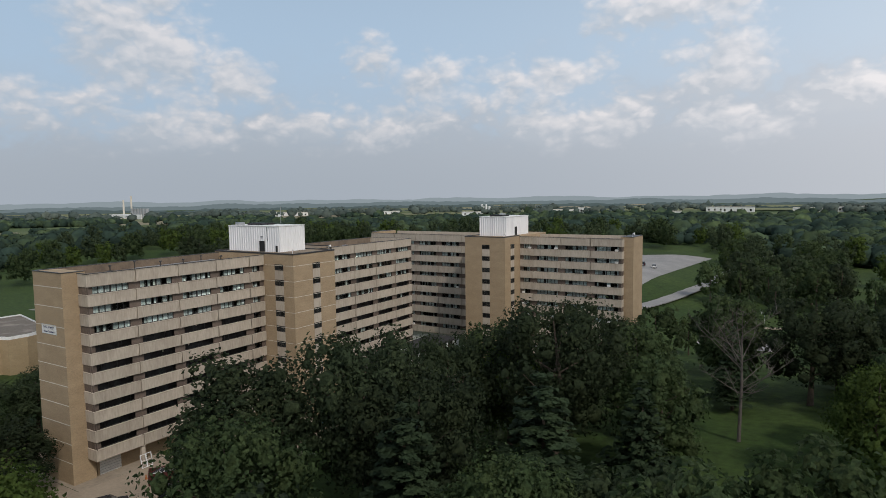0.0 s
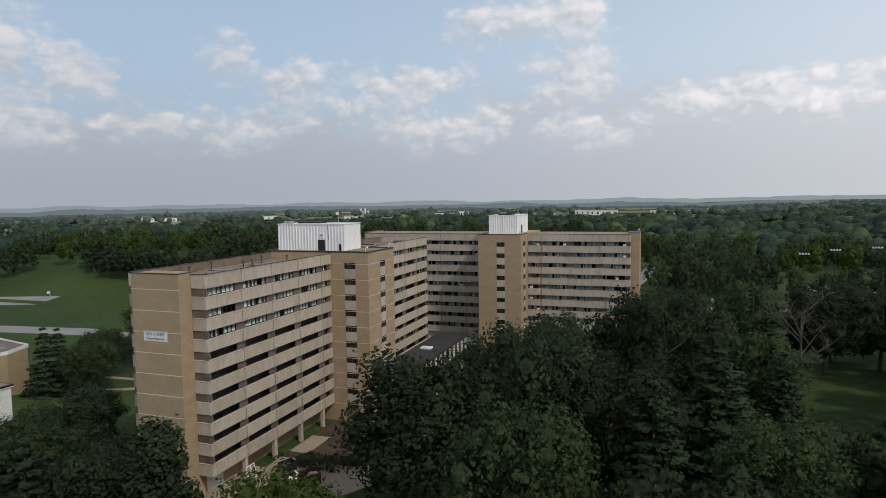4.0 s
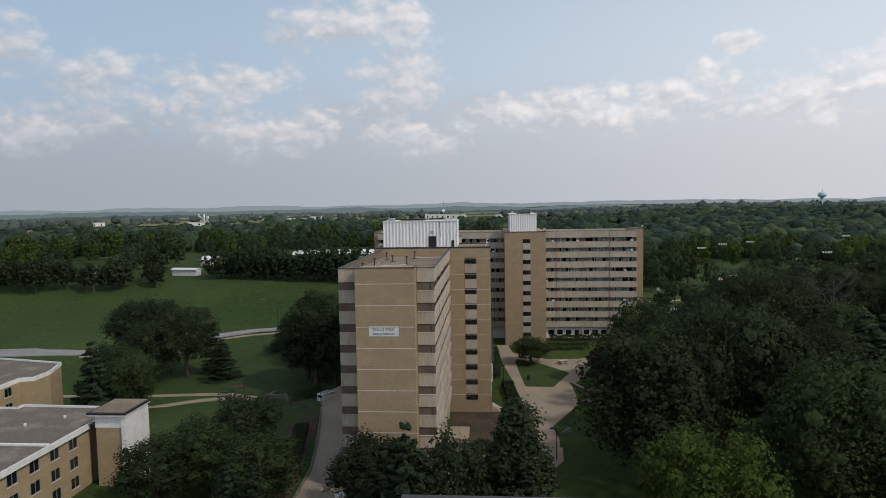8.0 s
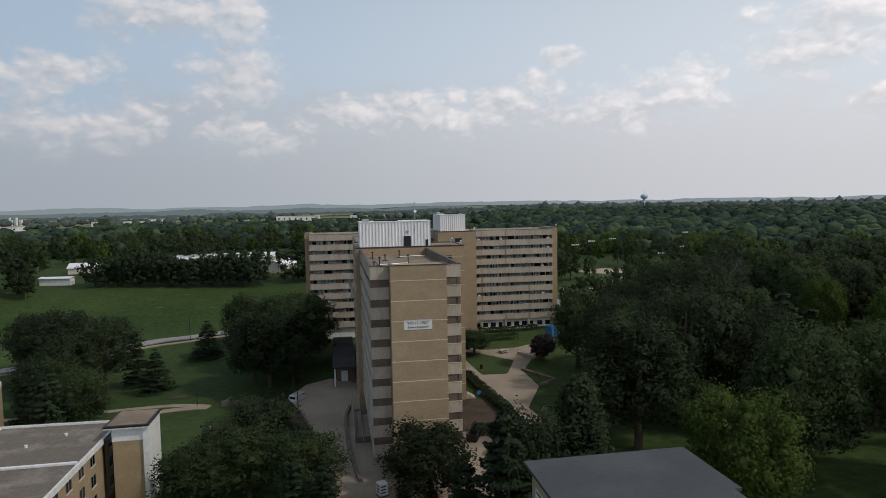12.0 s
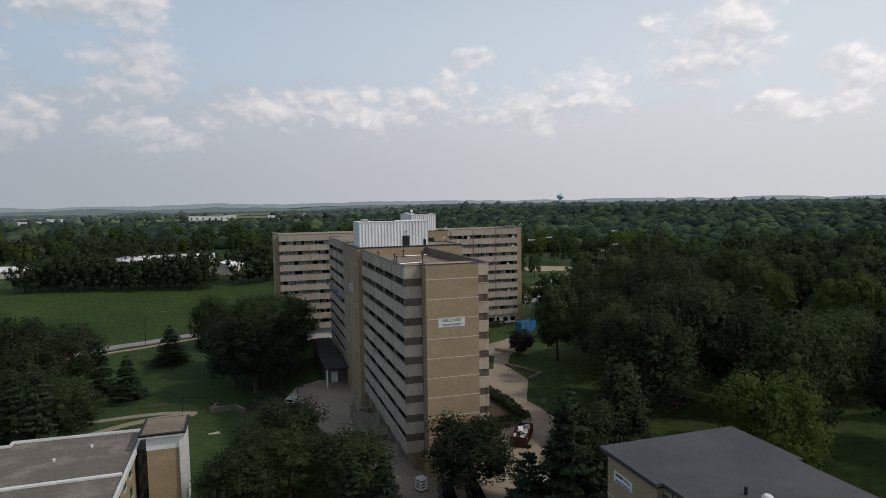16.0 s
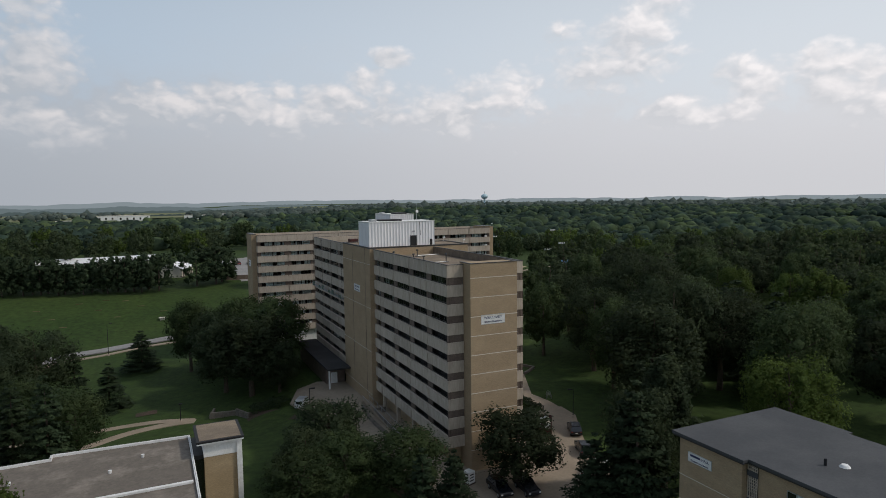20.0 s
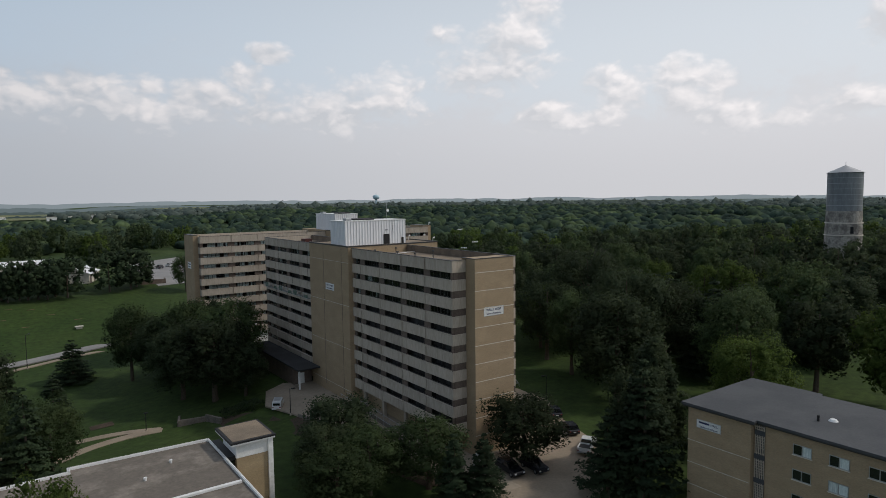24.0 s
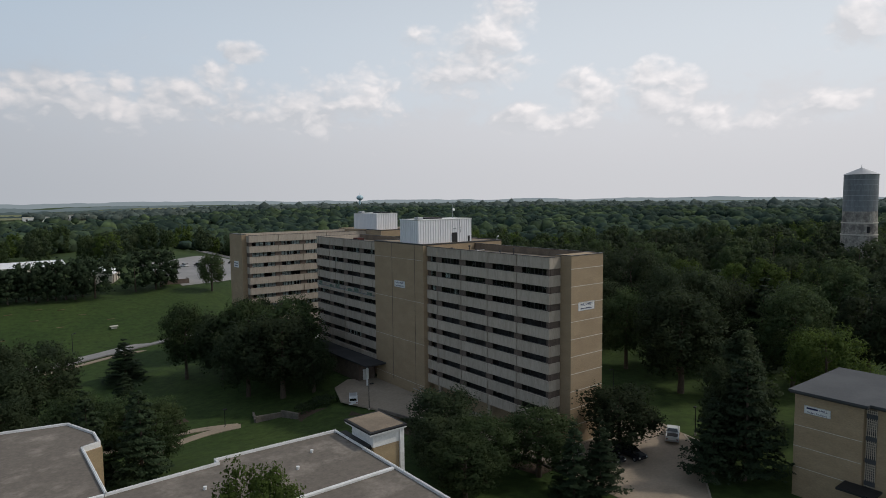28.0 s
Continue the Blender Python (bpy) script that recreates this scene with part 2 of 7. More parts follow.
TAN = brick_material("tan_brick", (0.340, 0.256, 0.166), (0.388, 0.296, 0.194), (0.95, 0.95, 0.95, 1))
CREAM = brick_material("cream_brick", (0.35, 0.268, 0.165), (0.40, 0.31, 0.195), (0.98, 0.98, 0.98, 1))
CONC = material("stained_pale_concrete", (0.452, 0.392, 0.322), 0.85, 0.13, 0.9, 4.0, 0.2, (0.375, 0.318, 0.256), (0.44, 0.74), rnd=0.08, stretch3=(1, 1, 0.22))
BELT = material("limestone_belt", (0.62, 0.57, 0.49), 0.8, 0.12, 1.0, 6.0, 0.1)
BROWN = material("brown_panel", (0.125, 0.096, 0.078), 0.7, 0.15, 0.8, 4.0, 0.1, (0.155, 0.12, 0.10), rnd=0.15)
FRAME = material("dark_bronze_frame", (0.03, 0.028, 0.027), 0.45, 0.1, 1.0, 10.0, 0.0, spec=0.5)
GLASS = glass_material("window_glass", (0.72, 0.76, 0.76))
CURTAIN = material("pale_curtain", (0.62, 0.68, 0.66), 0.9, 0.25, 3.0, 9.0, 0.3, (0.46, 0.54, 0.54), rnd=0.2, stretch3=(3, 3, 0.2))
# rooms are solid boxes; their lack of light is put into this near-black
ROOM = material("painted_dim_room", (0.03, 0.026, 0.024), 0.9, 0.3, 0.4, 2.0, 0.0, (0.05, 0.05, 0.05))
GRAVEL = material("tan_roof_gravel", (0.27, 0.215, 0.155), 0.95, 0.22, 0.25, 8.0, 0.5, (0.18, 0.145, 0.11), (0.4, 0.65))
DARKROOF = material("dark_roof_felt", (0.04, 0.04, 0.042), 0.8, 0.15, 0.2, 5.0, 0.2, (0.055, 0.055, 0.057))
GREYROOF = material("grey_roof_felt", (0.060, 0.063, 0.068), 0.75, 0.10, 0.15, 4.0, 0.15, (0.078, 0.081, 0.086), (0.4, 0.6))
BALLAST = material("pale_stained_roof", (0.155, 0.134, 0.112), 0.9, 0.16, 0.22, 2.2, 0.3, (0.27, 0.235, 0.198), (0.50, 0.68))
COPING = material("dark_metal_coping", (0.035, 0.033, 0.032), 0.5, 0.2, 1.0, 6.0, 0.0, spec=0.5)
WHITEMETAL = material("white_ribbed_metal", (0.78, 0.78, 0.79), 0.45, 0.06, 0.6, 3.0, 0.05, (0.70, 0.70, 0.72), (0.5, 0.7), spec=0.5, stretch3=(1, 1, 0.15))
WHITE = material("white_paint", (0.76, 0.76, 0.75), 0.55, 0.08, 1.0, 5.0, 0.05, (0.68, 0.68, 0.66))
BLACK = material("black_paint", (0.02, 0.02, 0.021), 0.6, 0.2, 1.0, 6.0, 0.1)
STEEL = material("galvanised_steel", (0.42, 0.43, 0.44), 0.45, 0.15, 1.0, 8.0, 0.05, metal=0.7)
BLUE = material("faded_blue_paint", (0.05, 0.17, 0.34), 0.6, 0.15, 0.8, 5.0, 0.1, (0.07, 0.21, 0.38))
INK = material("sign_ink", (0.03, 0.035, 0.10), 0.6, 0.1, 1.0, 5.0, 0.0)
RUST = material("rust_red_paint", (0.075, 0.022, 0.018), 0.65, 0.25, 1.2, 6.0, 0.2, (0.05, 0.02, 0.018))
ORANGE = material("orange_timber", (0.38, 0.14, 0.05), 0.8, 0.2, 1.0, 6.0, 0.2)
RUBBER = material("tyre_rubber", (0.018, 0.018, 0.018), 0.85, 0.2, 1.0, 8.0, 0.0)
CARGLASS = material("car_glass", (0.012, 0.014, 0.016), 0.08, 0.05, 1.0, 3.0, 0.0, spec=0.8)
CARWHITE = material("white_car_paint", (0.72, 0.73, 0.73), 0.25, 0.04, 1.0, 3.0, 0.0, spec=0.5)
CARDARK = material("dark_car_paint", (0.016, 0.018, 0.024), 0.25, 0.05, 1.0, 3.0, 0.0, spec=0.5)
CARRED = material("dark_red_car_paint", (0.18, 0.02, 0.02), 0.3, 0.05, 1.0, 3.0, 0.0, spec=0.5)
CONCRETE_PATH = material("pale_concrete_paving", (0.33, 0.27, 0.205), 0.9, 0.10, 0.15, 2.5, 0.2, (0.25, 0.205, 0.155), (0.4, 0.7))
DRIVE = material("grey_concrete_drive", (0.34, 0.285, 0.222), 0.9, 0.12, 0.12, 2.0, 0.2, (0.26, 0.215, 0.166), (0.4, 0.65))
ASPHALT = material("pale_worn_asphalt", (0.24, 0.235, 0.23), 0.9, 0.12, 0.1, 2.0, 0.2, (0.30, 0.29, 0.28), (0.4, 0.65))
GRASS = material("mown_grass", (0.028, 0.049, 0.011), 0.95, 0.25, 0.05, 1.4, 0.4, (0.046, 0.071, 0.018), (0.38, 0.66), bump_dist=0.1)
EARTH = material("bare_brown_mulch", (0.075, 0.053, 0.038), 0.95, 0.3, 0.25, 3.0, 0.5, (0.045, 0.038, 0.026))
BARK = material("grey_brown_bark", (0.10, 0.078, 0.06), 0.95, 0.3, 1.5, 8.0, 0.6, stretch3=(1, 1, 0.25))
DEADWOOD = material("pale_dead_wood", (0.115, 0.10, 0.09), 0.9, 0.25, 1.5, 8.0, 0.4, stretch3=(1, 1, 0.3))
LEAF_DARK = material("dark_green_leaves", (0.043, 0.062, 0.032), 0.7, 0.40, 0.22, 3.2, 0.9, (0.060, 0.080, 0.038), island=0.08, rnd=0.28, spec=0.12, translucent=0.45, bump_dist=0.2)
LEAF_MID = material("mid_green_leaves", (0.056, 0.086, 0.036), 0.7, 0.40, 0.22, 3.2, 0.9, (0.076, 0.106, 0.042), island=0.08, rnd=0.25, spec=0.12, translucent=0.45, bump_dist=0.2)
LEAF_YELLOW = material("yellow_green_leaves", (0.080, 0.122, 0.028), 0.7, 0.34, 0.22, 3.2, 0.9, (0.105, 0.150, 0.036), island=0.08, rnd=0.18, spec=0.12, translucent=0.45, bump_dist=0.2)
LINING = material("brown_parapet_felt", (0.20, 0.155, 0.115), 0.9, 0.2, 0.5, 4.0, 0.2, (0.14, 0.11, 0.085))
LEAF_RED = material("purple_plum_leaves", (0.035, 0.020, 0.022), 0.6, 0.15, 0.25, 3.0, 0.0, island=0.25, translucent=0.15)
NEEDLE = material("dark_spruce_needles", (0.034, 0.054, 0.028), 0.75, 0.34, 0.3, 3.6, 0.9, (0.044, 0.066, 0.032), spec=0.1, island=0.09, rnd=0.25, translucent=0.2, bump_dist=0.2)
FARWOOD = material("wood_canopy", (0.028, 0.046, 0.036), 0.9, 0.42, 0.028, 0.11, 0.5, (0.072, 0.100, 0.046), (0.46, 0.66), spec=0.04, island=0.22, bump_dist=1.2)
# farthest crowns: distance haze is put into this paler, bluer base colour
FARWOOD_HAZED = material("hazed_wood_canopy", (0.066, 0.088, 0.080), 0.95, 0.30, 0.012, 0.08, 0.3, (0.098, 0.118, 0.100), (0.4, 0.65), island=0.18, bump_dist=1.2, spec=0.04)


# ---- building blocks ----
class Build:
    """Collects boxes, prisms and quads into one mesh."""

    def __init__(self):
        self.v, self.f = [], []

    def add(self, verts, faces):
        o = len(self.v)
        self.v += [tuple(p) for p in verts]
        self.f += [tuple(i + o for i in f) for f in faces]
        return self

    def box(self, x0, x1, y0, y1, z0, z1, c=0.0):
        if c <= 0:
            v = [(x, y, z) for z in (z0, z1) for y in (y0, y1) for x in (x0, x1)]
            return self.add(v, [(0, 2, 3, 1), (4, 5, 7, 6), (0, 1, 5, 4), (2, 6, 7, 3), (0, 4, 6, 2), (1, 3, 7, 5)])
        # chamfered on all edges
        bm = bmesh.new()
        bmesh.ops.create_cube(bm, size=1.0, matrix=Matrix.Translation(((x0 + x1) / 2, (y0 + y1) / 2, (z0 + z1) / 2)) @ Matrix.Diagonal((x1 - x0, y1 - y0, z1 - z0, 1)))
        bmesh.ops.bevel(bm, geom=bm.edges[:], offset=c, segments=1, affect="EDGES")
        bm.verts.ensure_lookup_table()
        self.add([v.co for v in bm.verts], [[v.index for v in f.verts] for f in bm.faces])
        bm.free()
        return self

    def prism(self, poly, z0, z1):
        """An upright prism over a polygon of (x, y), counter-clockwise."""
        k = len(poly)
        v = [(x, y, z0) for x, y in poly] + [(x, y, z1) for x, y in poly]
        return self.add(v, [tuple(range(k - 1, -1, -1)), tuple(range(k, 2 * k))] + [(i, (i + 1) % k, (i + 1) % k + k, i + k) for i in range(k)])

    def tube(self, a, b, r0, r1=None, n=8, caps=True):
        a, b = Vector(a), Vector(b)
        r1 = r0 if r1 is None else r1
        q = (b - a).to_track_quat("Z", "Y")
        v = []
        for p, r in ((a, r0), (b, r1)):
            for i in range(n):
                w = 2 * math.pi * i / n
                v.append(p + q @ Vector((r * math.cos(w), r * math.sin(w), 0)))
        f = [(i, (i + 1) % n, (i + 1) % n + n, i + n) for i in range(n)]
        if caps:
            f += [tuple(range(n - 1, -1, -1)), tuple(range(n, 2 * n))]
        return self.add(v, f)

    def mesh(self, name, mat=None, smooth=False):
        me = bpy.data.meshes.new(name)
        me.from_pydata(self.v, [], self.f)
        if mat:
            me.materials.append(mat)
        if smooth:
            me.shade_smooth()
        me.update()
        return me


def part(name, me, mat, parent, label="", m=None):
    """One mesh object under a thing or a part."""
    if isinstance(me, Build):
        me = me.mesh(name, mat)
    ob = new(name, me)
    ob.parent = parent
    if m is not None:
        ob.matrix_basis = m
    if label:
        ob["label"] = label
    return ob


def thing(name, label, category, at=(0, 0, 0), turn=0.0, group="", kind=""):
    return_ob = new(name)
    return_ob.empty_display_size = 0.5
    return_ob.matrix_basis = pose(*at, 0, 0, turn)
    return tagged(return_ob, label, category, group, kind)


def solid(name, me, mat, label, category, group="", kind="", m=None):
    """A thing of one mesh."""
    if isinstance(me, Build):
        me = me.mesh(name, mat)
    ob = new(name, me)
    if m is not None:
        ob.matrix_basis = m
    return tagged(ob, label, category, group, kind)


def lerp(a, b, t):
    return a + (b - a) * t


def smooth(a, b, x):
    t = min(1.0, max(0.0, (x - a) / (b - a)))
    return t * t * (3 - 2 * t)


LEVEL = -0.95         # the ground round the blocks


def ground_height(x, y):
    """The lie of the land: level round the blocks, rising to the knoll in the east, rolling far out."""
    r = math.hypot(x + 90, y - 80)
    z = 4.0 * smooth(-55, 5, x) * smooth(190, 110, y) + 5.0 * smooth(10, 70, x) * smooth(230, 120, y)
    z += LEVEL * smooth(-136, -112, x) * smooth(196, 160, y)
    z += -4.0 * smooth(-104, -128, x) * smooth(62, 92, y) * smooth(225, 168, y)
    z += -4.5 * math.exp(-((x + 166) ** 2 + (y - 130) ** 2) / 900.0)
    z += 8.0 * smooth(166, 255, y) * smooth(-20, -70, x) * smooth(600, 380, r)
    far = smooth(350, 1200, r)
    z += far * (6 * noise.noise((x / 900, y / 900, 0.3)) - 5)
    z += 11 * smooth(480, 1150, r) * smooth(60, 420, x) + 2 * smooth(1150, 2000, r) * smooth(300, -100, x)
    return z


# ---- ground ----
def ring_ground():
    """One sheet of land: fine round the blocks, coarser outwards, out to the skyline."""
    xs = [-4800, -3600, -2800, -2200, -1700, -1300, -1000, -800, -650, -520, -420] + list(range(-340, 161, 10)) + [200, 260, 330, 420, 520, 650, 800, 1000, 1300, 1700, 2200, 2800, 3600, 4700]
    ys = [-1500, -900, -500, -300, -200, -140] + list(range(-100, 401, 10)) + [440, 500, 580, 680, 800, 950, 1150, 1400, 1700, 2100, 2600, 3200, 4000, 4900]
    v = [(x, y, ground_height(x, y)) for y in ys for x in xs]
    w = len(xs)
    f = [(j * w + i, j * w + i + 1, (j + 1) * w + i + 1, (j + 1) * w + i) for j in range(len(ys) - 1) for i in range(w - 1)]
    me = bpy.data.meshes.new("ground")
    me.from_pydata(v, [], f)
    me.shade_smooth()
    return me


LAND = material("meadow_and_fields", (0.026, 0.051, 0.009), 0.95, 0.34, 0.022, 0.7, 0.4, (0.044, 0.071, 0.014), (0.40, 0.64), bump_dist=0.15)
ground = ring_ground()
ground.materials.append(LAND)
tagged(new("ground", ground), "mown green grass and far meadows on gently rolling land", "ground", kind="structure")


def flat(name, poly, mat, label, category, lift=0.05, thick=0.25, kind="structure"):
    """A paved or planted patch that follows the land."""
    cx, cy = sum(p[0] for p in poly) / len(poly), sum(p[1] for p in poly) / len(poly)
    z = ground_height(cx, cy)
    return solid(name, Build().prism(poly, z - thick, z + lift), mat, label, category, kind=kind)


def ribbon(name, pts, width, mat, label, category, lift=0.05, kind="structure"):
    """A path or road along a line of points."""
    b = Build()
    sides = []
    for i, p in enumerate(pts):
        a, c = pts[max(0, i - 1)], pts[min(len(pts) - 1, i + 1)]
        d = Vector((c[0] - a[0], c[1] - a[1])).normalized()
        nrm = Vector((-d.y, d.x)) * width / 2
        z = ground_height(*p) + lift
        sides.append(((p[0] + nrm.x, p[1] + nrm.y, z), (p[0] - nrm.x, p[1] - nrm.y, z)))
    v, f = [], []
    for l, r in sides:
        v += [l, r, (l[0], l[1], l[2] - 0.3), (r[0], r[1], r[2] - 0.3)]
    for i in range(len(sides) - 1):
        o, q = 4 * i, 4 * i + 4
        f += [(o, o + 1, q + 1, q), (o, q, q + 2, o + 2), (o + 1, o + 3, q + 3, q + 1)]
    b.add(v, f)
    return solid(name, b, mat, label, category, kind=kind)


def curve(pts, n=6):
    """A smooth line through points."""
    out = []
    for i in range(len(pts) - 1):
        p0, p1, p2, p3 = (Vector(pts[max(0, min(len(pts) - 1, k))]) for k in (i - 1, i, i + 1, i + 2))
        for s in range(n):
            t = s / n
            out.append(tuple(0.5 * ((2 * p1) + (p2 - p0) * t + (2 * p0 - 5 * p1 + 4 * p2 - p3) * t * t + (3 * p1 - p0 - 3 * p2 + p3) * t ** 3)))
    return out + [tuple(pts[-1])]


def patch(name, corners, mat, label, category, lift=0.06, n=10, kind="structure"):
    """A four-cornered area that lies on the land."""
    a, b, d, e = (Vector(p) for p in corners)
    v = []
    for q in range(n + 1):
        for p in range(n + 1):
            w = (a.lerp(b, p / n)).lerp(e.lerp(d, p / n), q / n)
            v.append((w.x, w.y, ground_height(w.x, w.y) + lift))
    f = [(q * (n + 1) + p, q * (n + 1) + p + 1, (q + 1) * (n + 1) + p + 1, (q + 1) * (n + 1) + p) for q in range(n) for p in range(n)]
    return solid(name, Build().add(v, f), mat, label, category, kind=kind)


flat("pavement_west", [(-103.2, 33), (-96.2, 33), (-96.2, 44), (-98.4, 46), (-98.4, 97), (-104, 99), (-109, 95.5), (-112.2, 87), (-109.5, 79), (-105.6, 62), (-103.8, 52)], DRIVE, "grey concrete service drive along the block", "driveway", 0.06)
flat("pavement_south", [(-103.2, 24), (-96, 20), (-90, 24.5), (-81, 31), (-76.6, 36), (-73.2, 47), (-67.4, 57), (-67, 62), (-71.5, 62), (-72.5, 61.4), (-84.9, 61.4), (-84.9, 43.6), (-96.2, 43.6), (-96.2, 33), (-103.2, 33)], CONCRETE_PATH, "pale concrete yard beside the block", "driveway", 0.07)
ribbon("path_court", curve([(-69.4, 60), (-68.9, 65), (-69.4, 70), (-70.4, 76)]), 3.4, CONCRETE_PATH, "pale concrete path between lawn and hedge", "path", 0.08)
flat("pavement_court", [(-68.0, 70.3), (-61.5, 83.4), (-61.4, 95.9), (-60.2, 97.2), (-56.0, 105.4), (-48.5, 110.1), (-40.5, 127), (-45, 127.5), (-50.5, 121.0), (-56.9, 117.2), (-64.8, 116.8), (-72.6, 123.5), (-73.4, 131.5), (-76.4, 131.5), (-75.9, 121.9), (-75.3, 113.2), (-73.4, 97.9), (-72.2, 85.0), (-71.9, 74.3)],
     CONCRETE_PATH, "pale stained concrete court between the blocks", "pavement", 0.09)
flat("lawn_court", [(-72.3, 114.0), (-71.0, 94.6), (-70.6, 94.1), (-65.7, 93.9), (-65.1, 94.2), (-60.8, 104.4), (-61.0, 105.0), (-67.3, 113.6), (-71.6, 116.6)], GRASS, "mown grass island in the paved court", "lawn", 0.13)
ribbon("path_meadow", curve([(-180, 99), (-168, 100), (-155.4, 100), (-146, 99.7), (-137.5, 99.0), (-131, 97), (-126, 95)]), 1.9, CONCRETE_PATH, "pale footpath through the grass", "path", 0.1)
ribbon("path_fork", curve([(-166, 76), (-158, 81), (-151, 86.5), (-143, 92.8), (-137.5, 95.0), (-131, 95.6), (-125.5, 94.6)]), 2.2, CONCRETE_PATH, "pale footpath through the grass", "path", 0.12)
ribbon("road", curve([(-270, 128), (-225, 134), (-196, 143), (-178, 158), (-160, 169.5), (-148, 172.5), (-136, 176), (-124, 178.5), (-110, 173), (-96, 171), (-76, 180), (-56, 200), (-47, 222), (-42, 258), (-40, 300), (-36, 380), (-26, 480)]), 9.6, ASPHALT, "pale worn road past the meadow", "road", 0.08)
ribbon("road_walk", curve([(-196, 136.0), (-177, 151.0), (-160, 162.4), (-148, 165.6), (-136, 169.6), (-124, 172.4)]), 1.9, CONCRETE_PATH, "pale concrete walk beside the road", "path", 0.1)
patch("parking_north", [(-57, 232), (-103, 226), (-104, 300), (-50, 345)], ASPHALT, "wide pale parking lot beyond the block", "parking lot", 0.1)
patch("court_basketball", [(-312.8, 161.5), (-281, 171.7), (-281.7, 185), (-317.8, 179)], ASPHALT, "pale sports court in the meadow", "sports court", 0.1)
SAND = material("pale_ball_field_sand", (0.40, 0.33, 0.22), 0.95, 0.15, 0.1, 1.5, 0.2, (0.33, 0.28, 0.19))
flat("sand_field", [(22, 262), (30, 255), (44, 254), (52, 260), (50, 270), (40, 278), (28, 276), (22, 270)], SAND, "pale sand ball field in the park", "ball field", 0.1)
patch("court_hoops", [(-28, 172), (-10, 170), (-9, 184), (-27, 187)], ASPHALT, "pale sports court on the park lawn", "sports court", 0.1)
ribbon("path_park", curve([(-30, 196), (-10, 200), (10, 214), (30, 238), (60, 252), (110, 258)]), 2.4, CONCRETE_PATH, "pale path across the park lawn", "path", 0.1)
patch("bed_court", [(-84.9, 61.5), (-73.6, 61.5), (-73.6, 78.0), (-84.9, 78.0)], EARTH, "bare brown planting bed by the tower", "planting bed", 0.06)
patch("patio_court", [(-84.9, 63.5), (-81.6, 63.5), (-81.6, 70.5), (-84.9, 70.5)], CONCRETE_PATH, "small pale patio beside the block", "patio", 0.11)
patch("pavement_under", [(-98.39, 43.7), (-84.95, 43.7), (-84.95, 57.4), (-98.39, 57.4)], DRIVE, "grey concrete under the raised block", "pavement", 0.05)
patch("pavement_arcade", [(-98.39, 57.45), (-95.5, 57.45), (-95.5, 97), (-98.39, 97)], DRIVE, "grey concrete under the raised block", "pavement", 0.05)
patch("bed_west", [(-106.5, 40), (-103.5, 40), (-109.2, 78), (-115, 78)], EARTH, "brown planted bank beside the drive", "planting bed", 0.09)
patch("bed_north", [(-120, 88), (-112, 79), (-112.6, 88), (-120, 94)], EARTH, "brown planted bank above the path", "planting bed", 0.1)
patch("sandpit", [(-139.5, 105), (-135.5, 105), (-135.5, 108), (-139.5, 108)], EARTH, "bare round patch of earth in the grass", "bare earth", 0.08)

# ---- residence blocks ----
STOREY, WIN_H, TOP = 2.75, 1.06, 26.96     # storey height, window height, head of the top windows
ROOF = 28.75
BANDS = [(TOP, ROOF)] + [(TOP - STOREY * k, TOP - STOREY * (k - 1) - WIN_H) for k in range(1, 10)]
HEADS = [TOP - STOREY * k for k in range(9)]
rng = random.Random(4)
_cache = {}


def panel_mesh(length, height, mat=None, depth=0.32):
    key = ("panel", round(length, 2), round(height, 2), (mat or CONC).name)
    if key not in _cache:
        b = Build().box(-length / 2, length / 2, -depth, 0.0, 0, height, 0.035)
        b.box(-length / 2 + 0.05, length / 2 - 0.05, -depth + 0.02, 0.05, height - 0.1, height - 0.012, 0.02)
        _cache[key] = b.mesh("spandrel_panel", mat or CONC)
    return _cache[key]


def window_frame_mesh(length, panes):
    key = ("frame", round(length, 2), panes)
    if key not in _cache:
        b = Build()
        h, t = WIN_H, 0.06
        b.box(-length / 2, length / 2, -0.09, 0, 0, t).box(-length / 2, length / 2, -0.09, 0, h - t, h)
        for i in range(panes + 1):
            x = lerp(-length / 2, length / 2 - t, i / panes)
            wide = 0.07 if panes > 3 and i == panes // 2 else 0
            b.box(x - wide, x + t + wide, -0.088, -0.002, t, h - t)
        _cache[key] = b.mesh("window_frame", FRAME)
    return _cache[key]


def pane_mesh(w):
    key = ("pane", round(w, 2))
    if key not in _cache:
        _cache[key] = Build().box(-w / 2, w / 2, -0.055, -0.043, 0.06, WIN_H - 0.06).mesh("pane", GLASS)
    return _cache[key]


def curtain_mesh(w, kind):
    """A hanging curtain with folds; kind 0 full, 1 half drawn."""
    key = ("curtain", round(w, 2), kind)
    if key not in _cache:
        v, f = [], []
        x0, x1 = -w / 2 + 0.03, (w / 2 - 0.03 if kind == 0 else -w / 2 + 0.45 * w)
        n = 14
        for i in range(n + 1):
            x, y = lerp(x0, x1, i / n), -0.2 + 0.03 * (i % 2)
            v += [(x, y, 0.02), (x, y, WIN_H - 0.02), (x, y - 0.012, 0.02), (x, y - 0.012, WIN_H - 0.02)]
        for i in range(n):
            o = 4 * i
            f += [(o, o + 4, o + 5, o + 1), (o + 2, o + 3, o + 7, o + 6)]
        _cache[key] = Build().add(v, f).mesh("curtain", CURTAIN)
    return _cache[key]


